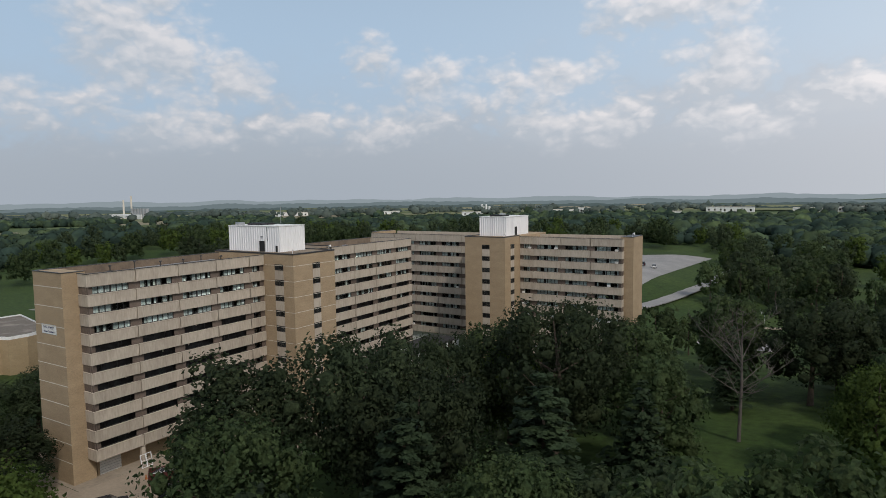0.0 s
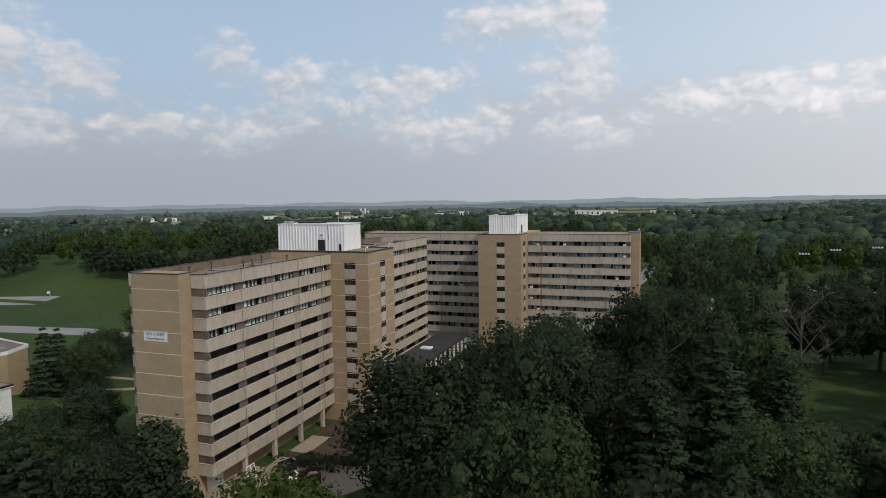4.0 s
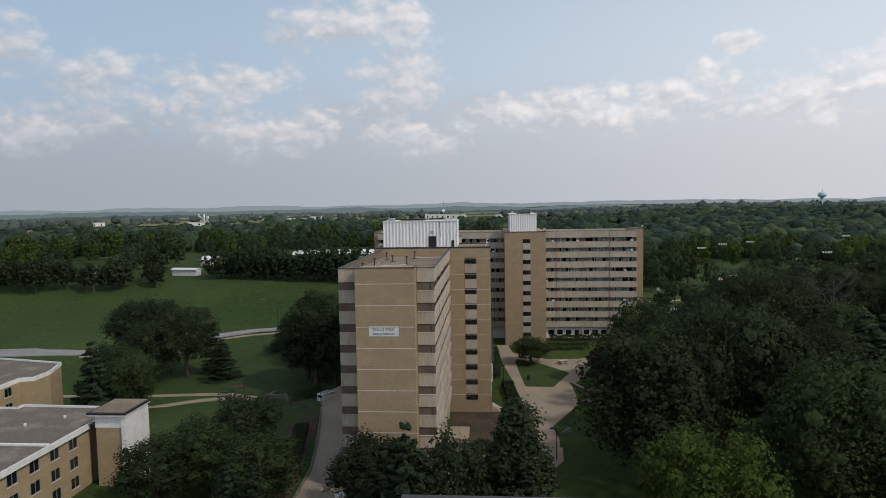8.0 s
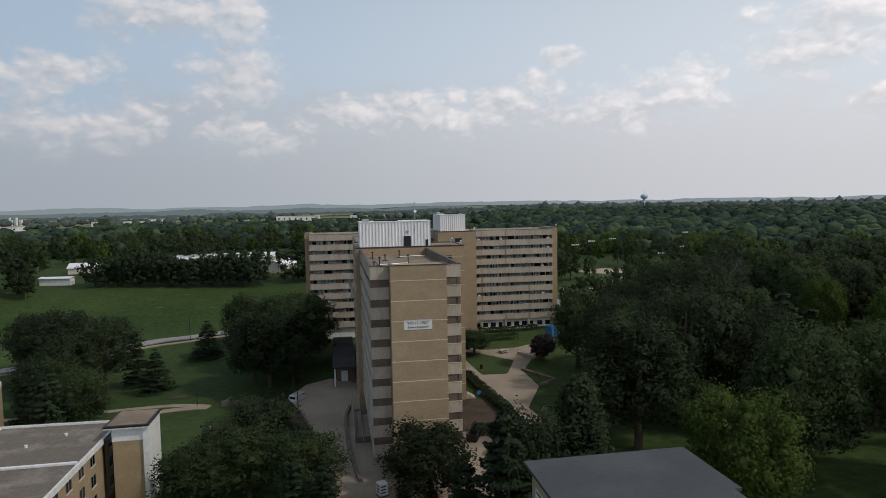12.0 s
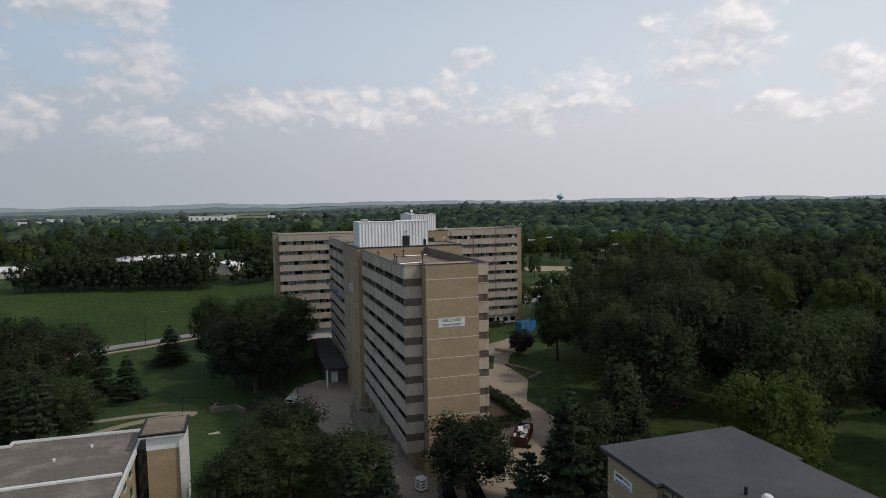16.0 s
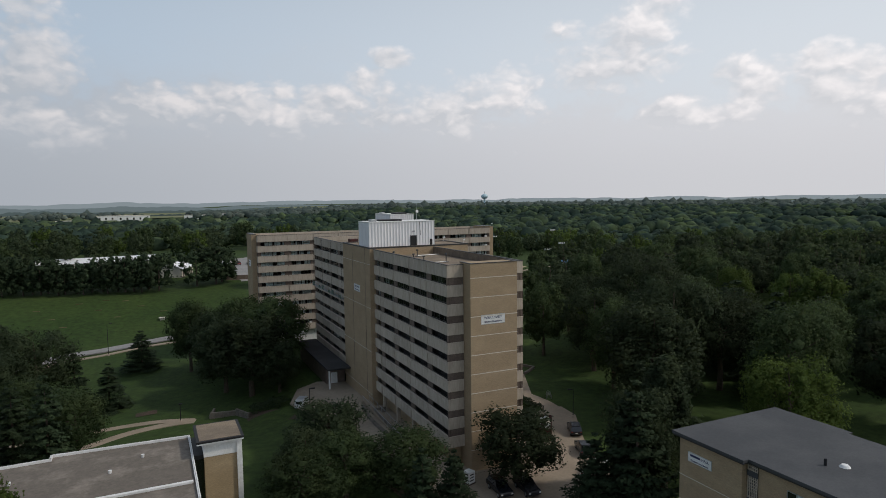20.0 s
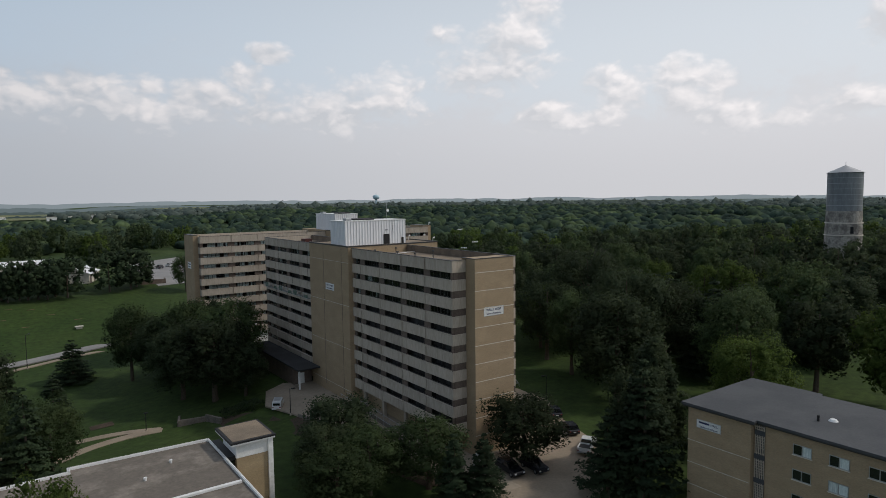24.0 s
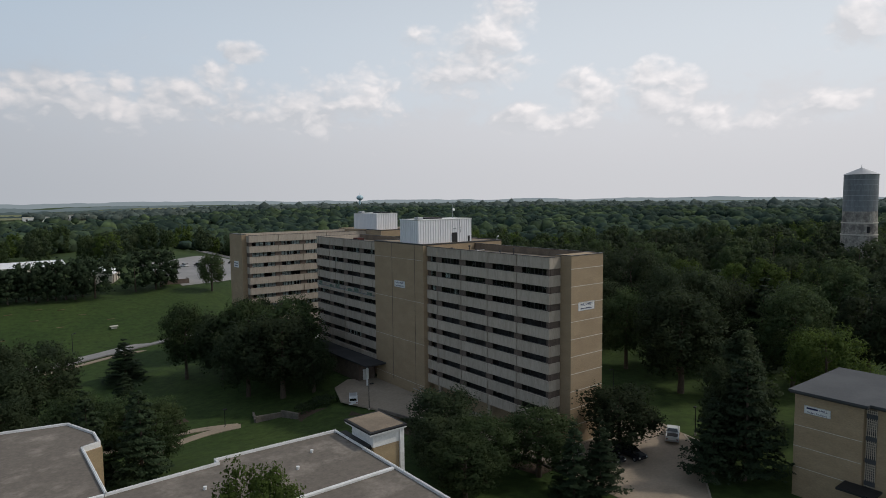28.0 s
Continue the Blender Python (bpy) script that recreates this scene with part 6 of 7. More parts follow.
low_wall([(-97.3, 74.2), (-99.5, 74.2), (-99.7, 60.4), (-97.3, 60.4)], 0.28, 0.95, "low concrete planter wall against the block")
low_wall(curve([(-100.3, 78.5), (-101.2, 71), (-101.0, 60), (-100.2, 50), (-99.6, 45.8)], 4), 0.5, 0.55, "low curved block wall along the drive")
low_wall([(-103.2, 33), (-103.6, 46), (-103.9, 52.3), (-105.6, 61.7), (-109.3, 78)], 0.25, 0.35, "low kerb wall beside the drive")
low_wall([(-126.2, 94.6), (-121.4, 93.8), (-119.6, 90)], 0.4, 1.1, "grey concrete retaining wall by the path", LOWALL)
low_wall([(-126.2, 94.8), (-125.0, 99.0)], 0.4, 1.0, "grey concrete retaining wall by the path", LOWALL)
low_wall([(-61.4, 95.9), (-56.9, 86.5), (-61.5, 83.2)], 0.45, 0.55, "concrete seat wall beside the court")
low_wall([(-57.9, 110.6), (-55.6, 105.0)], 0.5, 0.8, "short concrete seat wall by the plum trees", CONC)
low_wall([(-81.0, 31.2), (-76.8, 36.0), (-77.6, 32.8), (-79.6, 31.5)], 0.22, 0.16, "pale kerb round the yard corner", CONC)
low_wall([(-96, 20.2), (-90, 24.6), (-81.0, 31.2)], 0.22, 0.16, "pale kerb along the yard", CONC)
ramp = thing("entrance_ramp", "grey concrete ramp with metal handrails beside the block", "ramp", (-99.2, 70, LEVEL))
part("deck", Build().add([(-0.7, -11, 0.02), (0.6, -11, 0.02), (0.6, 10, 0.9), (-0.7, 10, 0.9), (-0.7, -11, 0), (0.6, -11, 0), (0.6, 10, 0), (-0.7, 10, 0)], [(0, 1, 2, 3), (0, 4, 5, 1), (1, 5, 6, 2), (2, 6, 7, 3), (3, 7, 4, 0)]), CONCRETE_PATH, ramp)
for sx in (-0.7, 0.6):
    part("handrail", Build().tube((sx, -11, 0.95), (sx, 10, 1.85), 0.04, 0.04, 6), STEEL, ramp)
    for i in range(10):
        y = -10.8 + i * 2.25
        zz = 0.02 + 0.88 * (y + 11) / 21
        part("post", Build().tube((sx, y, zz), (sx, y, zz + 0.92), 0.03, 0.03, 5), STEEL, ramp)
steps = thing("entrance_steps", "concrete steps with dark railings by the tower", "steps", (-76.6, 79.6, LEVEL))
for i in range(6):
    part("step", Build().box(-1.2 + 0.3 * i, -0.9 + 0.3 * i, -1.0, 1.0, 0, 1.05 - 0.17 * i), CONC, steps)
for y in (-1.0, 1.0):
    part("railing", Build().tube((-1.2, y, 1.9), (0.6, y, 1.0), 0.035, 0.035, 6).tube((-1.2, y, 1.0), (-1.2, y, 1.9), 0.03, 0.03, 6).tube((0.6, y, 0.1), (0.6, y, 1.0), 0.03, 0.03, 6), BLACK, steps)
solid("blue_tarp", Build().add([(-0.9, -0.6, 0), (0.8, -0.7, 0), (0.9, 0.6, 0), (-0.7, 0.7, 0), (-0.4, -0.2, 0.8), (0.3, -0.1, 0.95), (0.2, 0.3, 0.7)], [(0, 1, 5, 4), (1, 2, 6, 5), (2, 3, 4, 6), (3, 0, 4), (4, 5, 6)]), BLUE, "crumpled blue tarp over a heap", "tarp", m=pose(-74.6, 80.8, LEVEL + 0.07))


# ---- hedges ----
def hedge(pts, width, height, label, mat=LEAF_DARK, seed=3, dens=42):
    gen = np.random.default_rng(seed)
    P, D = [], []
    for p, q in zip(pts[:-1], pts[1:]):
        p, q = np.array(p), np.array(q)
        ln = np.linalg.norm(q - p)
        n = int(ln * (width + 2 * height) * dens)
        t = gen.uniform(0, 1, n)
        d = (q - p) / ln
        s = np.array([-d[1], d[0]])
        a = gen.uniform(-1.15, 1.15, n)
        off = np.clip(a, -1, 1) * width / 2
        z = np.where(np.abs(a) < 0.85, height, gen.uniform(0.1, 1.0, n) * height) + gen.normal(0, 0.1, n) + 0.18 * np.sin(t * ln * 1.7)
        off = np.where(np.abs(a) >= 0.85, np.sign(a) * width / 2, off) + gen.normal(0, 0.08, n)
        xy = p + np.outer(t * ln, d) + np.outer(off, s)
        zz = np.array([ground_height(x, y) for x, y in xy]) + np.maximum(z, 0.05)
        P.append(np.column_stack([xy, zz]))
        D.append(np.column_stack([np.outer(np.where(np.abs(a) >= 0.85, np.sign(a), 0.2 * a), s), np.where(np.abs(a) < 0.85, 1.0, 0.35)]))
    P, D = np.concatenate(P), np.concatenate(D)
    v, f = leaf_cloud(gen, P, D, 0.3)
    ob = solid("hedge", fast_mesh("hedge", v, f, mat, clump_normals(gen, D)), mat, label, "hedge")
    return ob


# ---- street furniture ----
def street_lamp(x, y, h, arm=1.1, turn=0.0, label="dark pole lamp with a flat shoebox head"):
    t = thing("street_lamp", label, "lamp", (x, y, ground_height(x, y)), turn)
    part("pole", Build().tube((0, 0, 0), (0, 0, h), 0.09, 0.06, 8), BLACK, t)
    part("base", Build().tube((0, 0, 0), (0, 0, 0.4), 0.2, 0.18, 10), CONC, t)
    part("arm", Build().box(0, arm, -0.04, 0.04, h - 0.12, h - 0.04), BLACK, t)
    part("head", Build().box(arm - 0.3, arm + 0.4, -0.2, 0.2, h - 0.16, h, 0.02), BLACK, t)


street_lamp(-68.5, 56.2, 5.2, 0.6, 160)
street_lamp(-131.4, 96.5, 3.6, 0.0, 0)
street_lamp(-75.7, 34.6, 5.0, 0.6, 200)
street_lamp(-109.9, 80.2, 5.0, 0.6, 0)
street_lamp(-75.4, 96.4, 4.0, 0.0, 0)
street_lamp(-147.2, 164.4, 9.0, 1.6, 60)
street_lamp(-58, 232, 10.0, 1.6, 180)
street_lamp(-78, 262, 10.0, 1.6, 180)
for x, y, h in ((37.5, 289, 14), (57, 305, 14), (24, 279, 13), (66.5, 248, 13), (51, 238, 11), (118, 330, 15)):
    t = thing("floodlight_mast", "tall steel sports mast with a bank of lamps", "mast", (x, y, ground_height(x, y)))
    part("pole", Build().tube((0, 0, 0), (0, 0, h), 0.14, 0.08, 8), FRAME, t)
    part("bar", Build().box(-2.0, 2.0, -0.08, 0.08, h - 0.3, h - 0.1), STEEL, t)
    for i in range(4):
        part("lamp_head", Build().box(-1.9 + i * 1.1, -1.3 + i * 1.1, -0.3, 0.15, h - 0.1, h + 0.5), WHITE, t)


def hoop(x, y, turn):
    t = thing("basketball_hoop", "white backboard on a bent steel post", "basketball hoop", (x, y, ground_height(x, y)), turn)
    part("post", Build().tube((0, 0, 0), (0, 0, 3.0), 0.09, 0.09, 8).tube((0, 0, 3.0), (1.0, 0, 3.4), 0.07, 0.07, 8), STEEL, t)
    part("backboard", Build().box(1.0, 1.06, -0.9, 0.9, 2.9, 4.0, 0.02), WHITE, t)
    part("rim", Build().tube((1.3, 0, 3.05), (1.3, 0, 3.08), 0.24, 0.24, 12), ORANGE, t)


hoop(-316, 171, 10)
hoop(-280.5, 179, 190)
hoop(-14.5, 206, 200)
hoop(-16.8, 189, 240)


def dumpster(x, y, turn, l, w, h, mat, label, fill=True):
    t = thing("dumpster", label, "dumpster", (x, y, ground_height(x, y) + 0.08), turn)
    th = 0.1
    part("body", Build().box(-l / 2, l / 2, -w / 2, w / 2, 0.15, 0.3).box(-l / 2, l / 2, -w / 2, -w / 2 + th, 0.3, h).box(-l / 2, l / 2, w / 2 - th, w / 2, 0.3, h)
         .box(-l / 2, -l / 2 + th, -w / 2 + th, w / 2 - th, 0.3, h).box(l / 2 - th, l / 2, -w / 2 + th, w / 2 - th, 0.3, h), mat, t)
    n = max(3, int(l / 0.9))
    for i in range(n):
        xx = lerp(-l / 2 + 0.1, l / 2 - 0.2, i / (n - 1))
        for s in (-1, 1):
            part("rib", Build().box(xx, xx + 0.1, min(s * w / 2, s * (w / 2 + 0.09)), max(s * w / 2, s * (w / 2 + 0.09)), 0.2, h), mat, t)
    part("skid", Build().box(-l / 2, l / 2, -w / 3, -w / 3 + 0.15, 0, 0.15), BLACK, t)
    part("skid", Build().box(-l / 2, l / 2, w / 3 - 0.15, w / 3, 0, 0.15), BLACK, t)
    return t


big = dumpster(-77.0, 52.8, 55, 6.6, 2.4, 1.7, RUST, "long rust-red open skip full of white window debris")
r2 = random.Random(8)
for i in range(16):
    part("debris", Build().box(-0.7, 0.7, -0.4, 0.4, 0, 0.07), (WHITE, STEEL, BELT, CARGLASS, WHITE)[i % 5], big, "scrap panel", m=pose(r2.uniform(-2.6, 2.6), r2.uniform(-0.6, 0.6), r2.uniform(1.0, 1.8), r2.uniform(-35, 35), r2.uniform(-35, 35), r2.uniform(0, 360)))
dumpster(-81.2, 57.4, 65, 2.2, 1.6, 1.3, BLACK, "small black open bin of rubbish")
dumpster(-79.9, 60.0, 65, 2.2, 1.6, 1.3, BLACK, "small black open bin of rubbish")
blue = dumpster(-41.8, 126.4, 20, 6.4, 2.5, 3.1, BLUE, "large faded blue open skip by the block")
cone = thing("traffic_cone", "orange traffic cone on the yard", "traffic cone", (-80.6, 50.8, LEVEL + 0.07))
part("cone_body", Build().tube((0, 0, 0.03), (0, 0, 0.7), 0.17, 0.03, 12), ORANGE, cone)
part("foot", Build().box(-0.2, 0.2, -0.2, 0.2, 0, 0.03), ORANGE, cone)
crate = thing("printed_crate", "white printed crate beside the block corner", "crate", (-97.0, 41.4, LEVEL + 0.06), 20)
part("box", Build().box(-0.6, 0.6, -0.6, 0.6, 0.15, 1.75, 0.03), WHITE, crate)
part("pallet", Build().box(-0.65, 0.65, -0.65, 0.65, 0, 0.15), BARK, crate)
for z in (0.5, 0.9, 1.3):
    part("print_bar", Build().box(-0.45, 0.3, -0.612, -0.602, z, z + 0.15), BLACK, crate)
    part("print_bar", Build().box(-0.612, -0.602, -0.4, 0.35, z + 0.05, z + 0.2), BLACK, crate)
for x, y in ((-70.0, 99.0),):
    solid("litter_bin", Build().tube((0, 0, 0), (0, 0, 1.0), 0.3, 0.34, 12).tube((0, 0, 1.0), (0, 0, 1.12), 0.36, 0.2, 12), BLACK, "black round litter bin by the path", "bin", m=pose(x, y, ground_height(x, y) + 0.06))
table = thing("picnic_table", "pale concrete picnic table on the court", "table", (-61.2, 112.6, ground_height(-61.2, 112.6) + 0.1), 25)
part("tabletop", Build().box(-1.1, 1.1, -0.45, 0.45, 0.7, 0.8, 0.02), CONC, table)
for s in (-1, 1):
    part("bench", Build().box(-1.1, 1.1, s * 0.85 - 0.17, s * 0.85 + 0.17, 0.4, 0.47, 0.02), CONC, table)
    part("leg", Build().box(s * 0.7 - 0.08, s * 0.7 + 0.08, -0.8, 0.8, 0, 0.7), CONC, table)
rack = thing("bicycle_rack", "grey steel hoop bicycle rack on the lawn edge", "bicycle rack", (-66.4, 66.6, ground_height(-66.4, 66.6)), 60)
for i in range(5):
    b = Build()
    for s in range(6):
        a0, a1 = math.pi * s / 6, math.pi * (s + 1) / 6
        b.tube((i * 0.6, 0.45 * math.cos(a0), 0.4 + 0.5 * math.sin(a0)), (i * 0.6, 0.45 * math.cos(a1), 0.4 + 0.5 * math.sin(a1)), 0.035, 0.035, 6)
    b.tube((i * 0.6, 0.45, 0), (i * 0.6, 0.45, 0.4), 0.035, 0.035, 6).tube((i * 0.6, -0.45, 0), (i * 0.6, -0.45, 0.4), 0.035, 0.035, 6)
    part("hoop", b, STEEL, rack)
solid("utility_hatch", Build().box(-0.9, 0.9, -0.6, 0.6, 0, 0.35, 0.04).box(-0.5, 0.5, -0.25, 0.25, 0.35, 0.37), CONC, "pale concrete utility hatch in the lawn", "hatch", m=pose(-124.5, 75.8, ground_height(-124.5, 75.8) - 0.05, 0, 0, 20))
STRAW = material("dry_straw", (0.13, 0.105, 0.055), 0.95, 0.3, 0.8, 5.0, 0.3, (0.08, 0.08, 0.035))
for x, y in ((-151.9, 205), (-146, 198), (-158, 212), (-139, 206), (-165, 200), (-150, 214), (-170, 208), (-132, 200), (-144, 212), (-161, 193)):
    solid("hay_strip", Build().box(-1.1, 1.1, -0.3, 0.3, 0, 0.16, 0.05), STRAW, "straw-coloured strip of mown hay in the meadow", "hay", group="meadow rows", m=pose(x, y, ground_height(x, y) - 0.08, 0, 0, rng.uniform(-15, 15)))
solid("box_kiosk", Build().box(-0.8, 0.8, -0.5, 0.5, 0, 0.7, 0.04).box(-1.15, 1.15, -0.8, 0.8, 0.72, 0.86, 0.02), BELT, "small pale kiosk box in the meadow", "kiosk", m=pose(-132.6, 192.3, ground_height(-132.6, 192.3)))


# ---- vehicles ----
def side_profile(b, pts, hw, inset=0.0, zin=1e9):
    """A body from a side outline (x, z); points above zin are pulled in by inset."""
    n = len(pts)
    v = []
    for s in (-1, 1):
        for x, z in pts:
            v.append((x, s * (hw - (inset if z > zin else 0)), z))
    f = [tuple(range(n)), tuple(range(2 * n - 1, n - 1, -1))] + [(i, i + n, (i + 1) % n + n, (i + 1) % n) for i in range(n)]
    b.add(v, f)
    return b


def wheel(parent, x, y, r=0.36, w=0.24):
    t = part("wheel", Build().tube((x, y - w / 2, r), (x, y + w / 2, r), r, r, 16), RUBBER, parent)
    part("rim", Build().tube((x, y - w / 2 - 0.01, r), (x, y + w / 2 + 0.01, r), r * 0.6, r * 0.6, 12), STEEL, t)


def vehicle(kind, x, y, turn, paint, label, category, z=0.08):
    t = thing(kind, label, category, (x, y, ground_height(x, y) + z), turn)
    if kind == "pickup_truck":
        L, hw, r = 2.9, 0.98, 0.4
        part("body", side_profile(Build(), [(-L, 0.5), (-L, 1.1), (-0.9, 1.12), (-0.85, 1.15), (1.15, 1.15), (L - 0.1, 1.05), (L, 0.9), (L, 0.5)], hw), paint, t)
        part("cab", side_profile(Build(), [(-0.85, 1.15), (-0.7, 1.85), (0.6, 1.88), (1.3, 1.15)], hw - 0.05, 0.14, 1.4), paint, t)
        part("windscreen", Build().add([(0.66, -0.72, 1.83), (0.66, 0.72, 1.83), (1.26, 0.86, 1.2), (1.26, -0.86, 1.2)], [(0, 1, 2, 3)]), CARGLASS, t)
        part("rear_window", Build().add([(-0.74, -0.68, 1.78), (-0.74, 0.68, 1.78), (-0.86, 0.8, 1.3), (-0.86, -0.8, 1.3)], [(3, 2, 1, 0)]), CARGLASS, t)
        for s in (-1, 1):
            part("side_window", Build().add([(-0.55, s * 0.80, 1.78), (0.55, s * 0.80, 1.8), (1.0, s * 0.91, 1.25), (-0.68, s * 0.91, 1.25)], [(0, 1, 2, 3)]), CARGLASS, t)
        part("bed", Build().box(-L + 0.12, -1.0, -0.8, 0.8, 1.105, 1.13), BLACK, t, "dark open load bed")
        part("bed_rail", Build().box(-L, -0.9, -hw, -hw + 0.12, 1.1, 1.22).box(-L, -0.9, hw - 0.12, hw, 1.1, 1.22).box(-L, -L + 0.1, -hw + 0.12, hw - 0.12, 1.1, 1.22), paint, t)
        part("bumper", Build().box(-L - 0.12, -L, -hw, hw, 0.45, 0.7), STEEL, t)
        lights = ((-L - 0.01, 0.8), (L - 0.02, 0.82))
        axles = (-1.75, 1.85)
    elif kind == "van":
        L, hw, r = 1.9, 0.85, 0.32
        part("body", side_profile(Build(), [(-L, 0.4), (-L, 1.0), (-L + 0.05, 1.85), (0.9, 1.9), (1.25, 1.75), (1.6, 1.15), (L, 1.0), (L, 0.4)], hw, 0.08, 1.1), paint, t)
        part("windscreen", Build().add([(1.28, -0.68, 1.74), (1.28, 0.68, 1.74), (1.61, 0.74, 1.18), (1.61, -0.74, 1.18)], [(0, 1, 2, 3)]), CARGLASS, t)
        part("rear_window", Build().box(-L - 0.012, -L + 0.02, -0.62, 0.62, 1.15, 1.6), CARGLASS, t)
        for s in (-1, 1):
            part("side_window", Build().box(0.1, 1.15, min(s * 0.77, s * 0.80), max(s * 0.77, s * 0.80), 1.2, 1.66), CARGLASS, t)
            part("side_window", Build().box(-1.6, -0.1, min(s * 0.77, s * 0.80), max(s * 0.77, s * 0.80), 1.2, 1.66), CARGLASS, t)
        part("roof_rack", Build().box(-1.2, 0.6, -0.6, 0.6, 1.93, 1.99, 0.02), STEEL, t)
        lights = ((-L - 0.01, 0.8), (L - 0.02, 0.7))
        axles = (-1.2, 1.25)
    else:
        L, hw, r = 2.35, 0.93, 0.36
        part("body", side_profile(Build(), [(-L, 0.42), (-L - 0.02, 0.9), (-L + 0.15, 1.08), (1.0, 1.05), (L - 0.15, 0.92), (L, 0.75), (L, 0.42)], hw), paint, t)
        part("cabin", side_profile(Build(), [(-L + 0.15, 1.07), (-L + 0.45, 1.62), (-1.0, 1.72), (0.25, 1.68), (1.05, 1.05)], hw - 0.03, 0.16, 1.3), CARGLASS, t)
        part("roof_panel", Build().box(-L + 0.55, 0.22, -0.72, 0.72, 1.62, 1.735, 0.04), paint, t)
        for s in (-1, 1):
            part("pillar", Build().add([(-0.55, s * 0.84, 1.1), (-0.42, s * 0.84, 1.1), (-0.42, s * 0.765, 1.66), (-0.55, s * 0.765, 1.66)], [(0, 1, 2, 3)]), paint, t)
        lights = ((-L - 0.03, 0.85), (L - 0.02, 0.72))
        axles = (-1.4, 1.45)
    for i, (lx, lz) in enumerate(lights):
        for s in (-1, 1):
            part("tail_light" if i == 0 else "headlight", Build().box(lx - 0.02, lx + 0.04, s * (hw - 0.2) - 0.14, s * (hw - 0.2) + 0.14, lz - 0.08, lz + 0.08), CARRED if i == 0 else WHITE, t)
    part("number_plate", Build().box(lights[0][0] - 0.03, lights[0][0], -0.22, 0.22, 0.62, 0.74), WHITE, t)
    for ax in axles:
        for s in (-1, 1):
            wheel(t, ax, s * (hw - 0.12), r)
    return t


vehicle("pickup_truck", -79.6, 36.2, 30, CARWHITE, "white crew-cab pickup truck parked on the yard", "truck")
vehicle("van", -110.2, 85.6, 60, CARWHITE, "small white utility van standing on the drive", "van")
vehicle("car", -76.4, 43.0, 66, CARDARK, "dark blue estate car parked at the yard edge", "car")
vehicle("car", -72.7, 50.2, 62, CARDARK, "dark blue estate car parked at the yard edge", "car")
vehicle("car", -94.6, 37.2, -95, CARDARK, "black car parked under a tree", "car")
vehicle("car", -91.2, 35.9, -95, CARDARK, "black car parked under a tree", "car")
vehicle("car", -258, 236, 10, CARWHITE, "white car parked at the meadow edge", "car")
for i in range(9):
    vehicle("car", -62 - 5.2 * i, 272 + 2.5 * (i % 3), 100, (CARWHITE, CARDARK, CARRED, CARWHITE, CARDARK)[i % 5], "car parked in the far lot", "car")

# ---- sheds beyond the meadow ----
def shed(x, y, turn, l, w, eave, ridge, label, wall=BELT, doors=0):
    t = thing("farm_shed", label, "shed", (x, y, ground_height(x, y) - 0.2), turn)
    part("wall", Build().add([(-l / 2, -w / 2, 0), (l / 2, -w / 2, 0), (l / 2, w / 2, 0), (-l / 2, w / 2, 0), (-l / 2, -w / 2, eave), (l / 2, -w / 2, eave), (l / 2, w / 2, eave), (-l / 2, w / 2, eave), (-l / 2, 0, ridge), (l / 2, 0, ridge)],
                            [(0, 1, 5, 4), (2, 3, 7, 6), (0, 4, 8, 7, 3), (1, 2, 6, 9, 5)]), wall, t)
    for s in (-1, 1):
        part("roof", Build().add([(-l / 2 - 0.4, 0, ridge + 0.12), (l / 2 + 0.4, 0, ridge + 0.12), (l / 2 + 0.4, s * (w / 2 + 0.5), eave - 0.05), (-l / 2 - 0.4, s * (w / 2 + 0.5), eave - 0.05),
                                  (-l / 2 - 0.4, 0, ridge), (l / 2 + 0.4, 0, ridge), (l / 2 + 0.4, s * (w / 2 + 0.5), eave - 0.17), (-l / 2 - 0.4, s * (w / 2 + 0.5), eave - 0.17)],
                                 [(0, 1, 2, 3), (4, 7, 6, 5), (3, 2, 6, 7), (0, 3, 7, 4), (1, 5, 6, 2)]), WHITEMETAL, t, "white sheet-metal roof")
    for i in range(doors):
        x0 = lerp(-l / 2 + 0.8, l / 2 - 3.0, i / max(1, doors - 1))
        part("door", Build().box(x0, x0 + 2.2, -w / 2 - 0.05, -w / 2, 0, eave - 0.5), BROWN, t)
    return t


shed(-158, 300, 4, 50, 14, 3.0, 4.7, "long shed with a white metal roof")
shed(-212, 268, 8, 15, 10, 3.0, 4.7, "short shed with a white metal roof among trees")
shed(-126, 247, 70, 14, 9, 3.6, 5.6, "small shed with dark doors and a white roof", doors=3)
solid("lot_fence", Build().box(-4.5, 4.5, -0.08, 0.08, 0, 1.9).box(-4.5, -4.3, -0.08, 5, 0, 1.9).box(4.3, 4.5, -0.08, 5, 0, 1.9), BROWN, "dark board fence round a bin yard", "fence", m=pose(-104, 230, ground_height(-104, 230) - 0.1, 0, 0, -6))
shed(-212, 234, -8, 12, 3.4, 2.9, 3.3, "white trailer standing at the meadow edge", WHITE)
shelter = shed(61, 236, 30, 14, 9, 3.2, 5.6, "park shelter with a blue metal roof")
for o in shelter.children:
    if o.name.startswith("roof"):
        o.data.materials.clear()
        o.data.materials.append(BLUE)


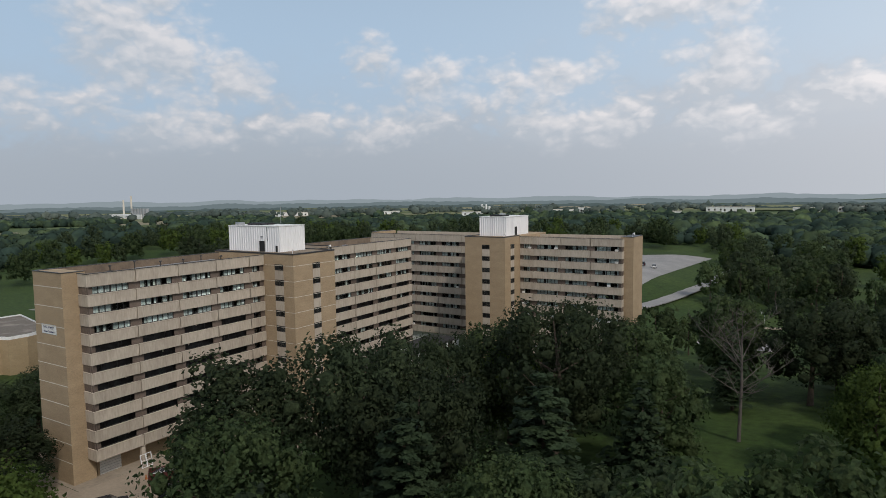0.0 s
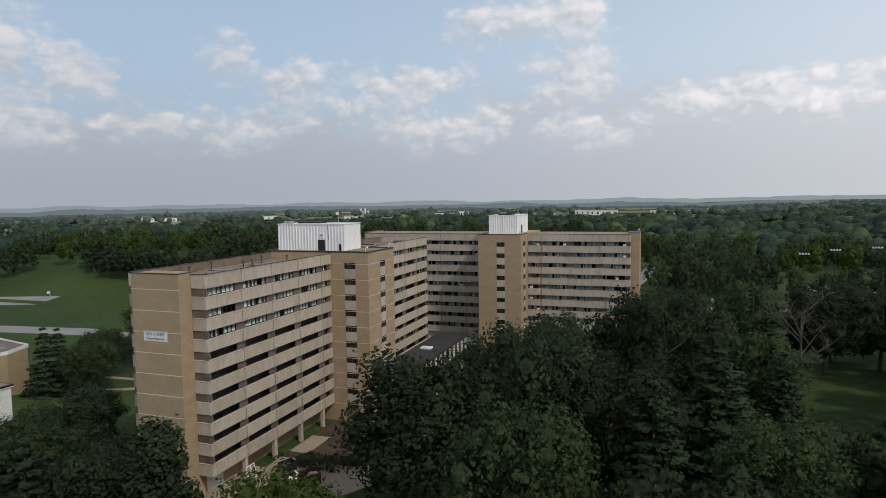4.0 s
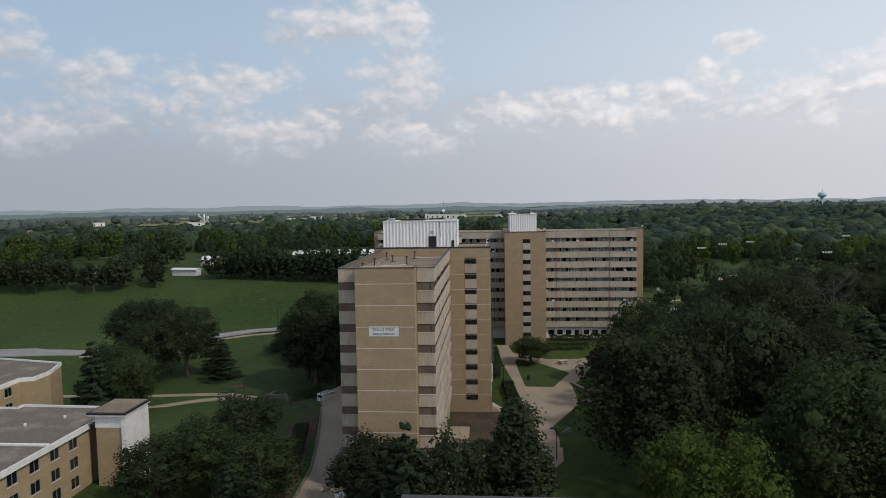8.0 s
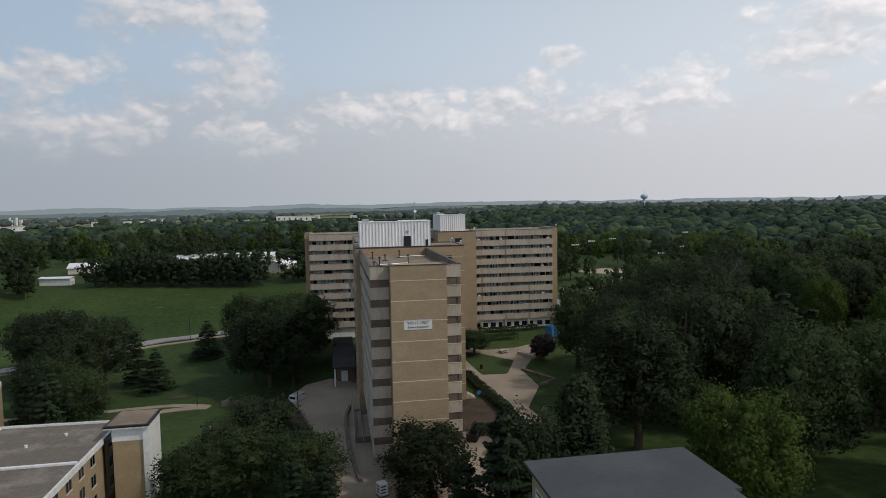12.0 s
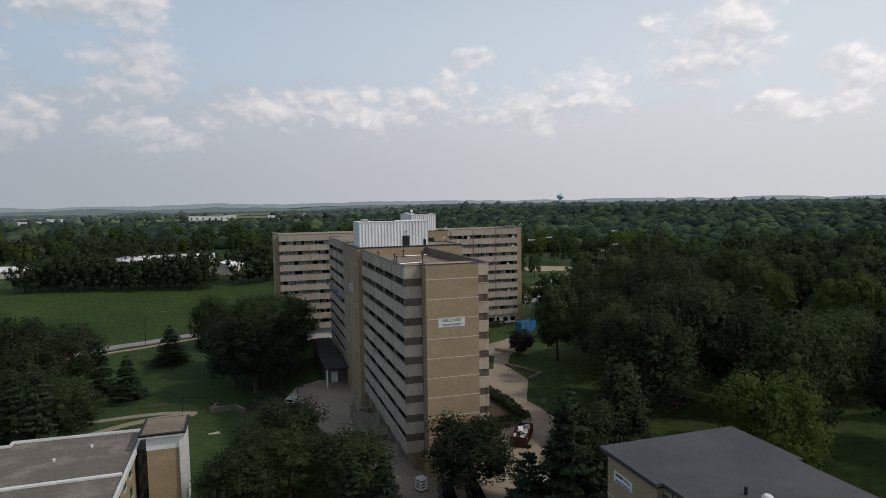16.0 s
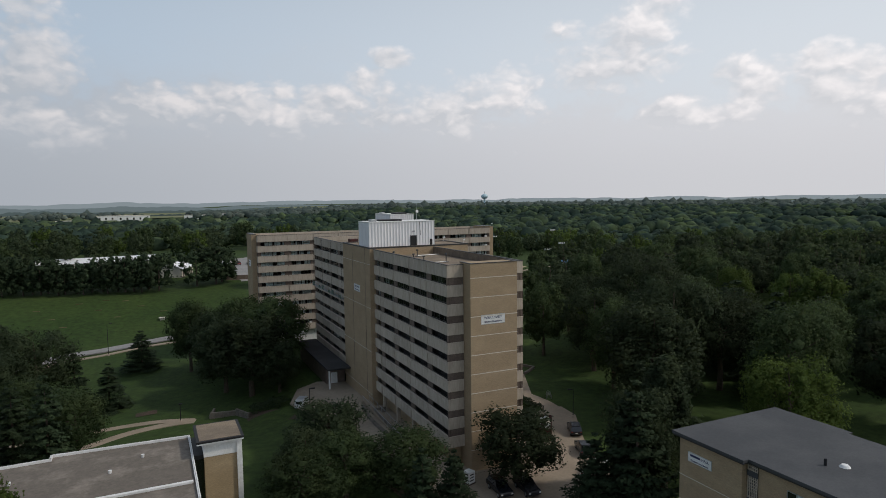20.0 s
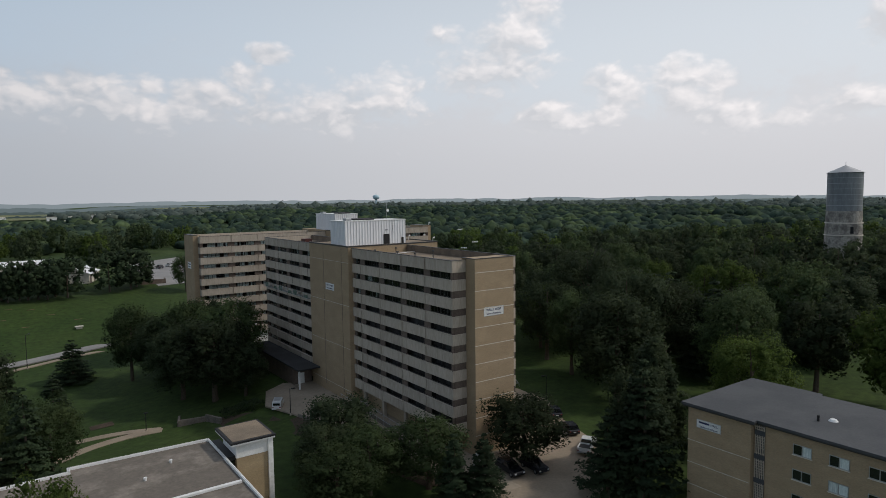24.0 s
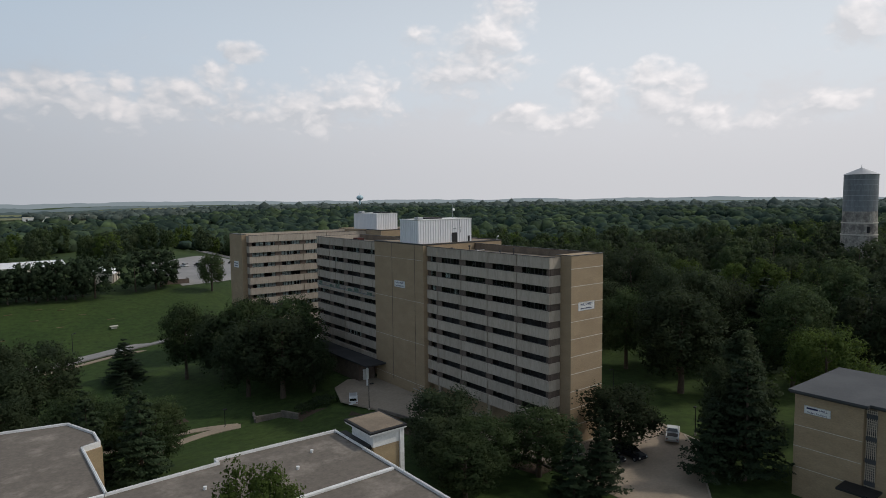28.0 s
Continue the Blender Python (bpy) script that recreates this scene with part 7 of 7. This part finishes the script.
# ---- far landmarks ----
def far_building(az, r, w, d, h, label="far pale low building among the woods", mat=WHITE):
    a = radians(az)
    x, y = -90 + r * math.sin(a), 20 + r * math.cos(a)
    t = thing("far_building", label, "building", (x, y, ground_height(x, y) - 0.5), -az)
    part("wall", Build().box(-w / 2, w / 2, -d / 2, d / 2, 0, h), mat, t)
    part("roof", Build().box(-w / 2 - 0.5, w / 2 + 0.5, -d / 2 - 0.5, d / 2 + 0.5, h, h + 0.6), BELT, t)
    for i in range(max(2, int(w / 12))):
        xx = -w / 2 + (i + 0.5) * w / max(2, int(w / 12))
        part("window", Build().box(xx - 1.6, xx + 1.6, -d / 2 - 0.1, -d / 2, h * 0.35, h * 0.7), CARGLASS, t)


for row in ((-47, 1420, 60, 25, 9), (-43.5, 1480, 90, 30, 10), (-34, 1500, 40, 20, 9), (-18, 1450, 130, 40, 9), (-15.5, 1400, 40, 20, 14), (-4.5, 1480, 60, 30, 11), (-3.0, 1400, 60, 30, 12), (2, 1420, 50, 25, 10), (4.6, 1460, 60, 30, 12),
            (7.3, 1500, 70, 30, 11), (9.8, 1480, 45, 25, 13), (12.2, 1450, 60, 30, 11), (16.5, 1500, 40, 20, 10), (10, 640, 36, 14, 6), (12.5, 670, 30, 14, 6), (14, 600, 24, 12, 6), (20, 820, 30, 14, 6), (-26, 1320, 45, 20, 8), (-58, 1300, 50, 25, 9), (26, 900, 26, 12, 6), (38, 1000, 30, 14, 6), (-8, 1250, 40, 20, 8)):
    far_building(*row)
plant = thing("far_works", "far pale works with tanks and two tall stacks", "factory", (-1423, 890, -6))
part("hall", Build().box(-70, 60, -15, 15, 0, 12), WHITE, plant)
for x, h in ((-30, 46), (2, 56)):
    part("stack", Build().tube((x, 0, 0), (x, 0, h), 2.4, 1.9, 10), BELT, plant)
for i in range(6):
    part("tank", Build().tube((20 + i * 11, -8, 0), (20 + i * 11, -8, 26), 4.6, 4.6, 12), STEEL, plant)
silos = thing("far_silos", "far cluster of white grain silos", "silo", (-842, 1590, -6))
for i in range(7):
    part("silo", Build().tube((i * 5.4 - 16, (i % 2) * 4, 0), (i * 5.4 - 16, (i % 2) * 4, 16 + 6 * (i % 3 == 1)), 2.5, 2.5, 12), WHITE, silos)
ball = thing("blue_water_tower", "far pale blue ball water tower on a slim stem", "water tower", (534, 1184, -2))
bm_ = bmesh.new()
bmesh.ops.create_uvsphere(bm_, u_segments=20, v_segments=12, radius=6.6, matrix=Matrix.Translation((0, 0, 42)) @ Matrix.Diagonal((1.15, 1.15, 0.85, 1)))
_me = bpy.data.meshes.new("tank")
bm_.to_mesh(_me)
bm_.free()
# blue paint, paled by the distance haze put into its colour
SKYBLUE = material("hazed_blue_tank_paint", (0.45, 0.60, 0.66), 0.5, 0.1, 0.2, 1.0, 0.0)
_me.materials.append(SKYBLUE)
part("tank", _me, SKYBLUE, ball)
part("stem", Build().tube((0, 0, 0), (0, 0, 39), 2.2, 1.6, 12).tube((0, 0, 35), (0, 0, 38), 1.6, 3.4, 12), SKYBLUE, ball)
part("mast", Build().tube((0, 0, 47), (0, 0, 54), 0.4, 0.2, 6), STEEL, ball)

# hedges and shrubs of the court and the drive
hedge([(-80.5, 60.2), (-74.2, 60.2)], 3.0, 1.2, "wide clipped dark hedge round the court bed", seed=3)
hedge([(-72.8, 60.5), (-72.4, 70), (-73.4, 80), (-74.2, 88), (-74.6, 95)], 2.2, 1.2, "wide clipped dark hedge along the path", seed=4)
hedge([(-76.8, 100), (-76.6, 112), (-77, 124)], 1.6, 1.1, "clipped hedge beside the link building", seed=5)
hedge([(-106, 44), (-107.5, 56), (-110.5, 70)], 2.2, 1.0, "low dark shrubs on the bank", seed=6, dens=30)
hedge([(-119, 92), (-114, 92), (-112.5, 89)], 2.6, 1.4, "dark shrubs above the retaining wall", seed=7, dens=34)
hedge([(-62, 137.6), (-50, 137.6), (-44, 137.4)], 2.4, 1.3, "dark hedge in front of the block", seed=8)
hedge([(-70, 126), (-62, 127), (-53, 128)], 2.8, 1.4, "dark shrubs beside the court", seed=9, dens=34)
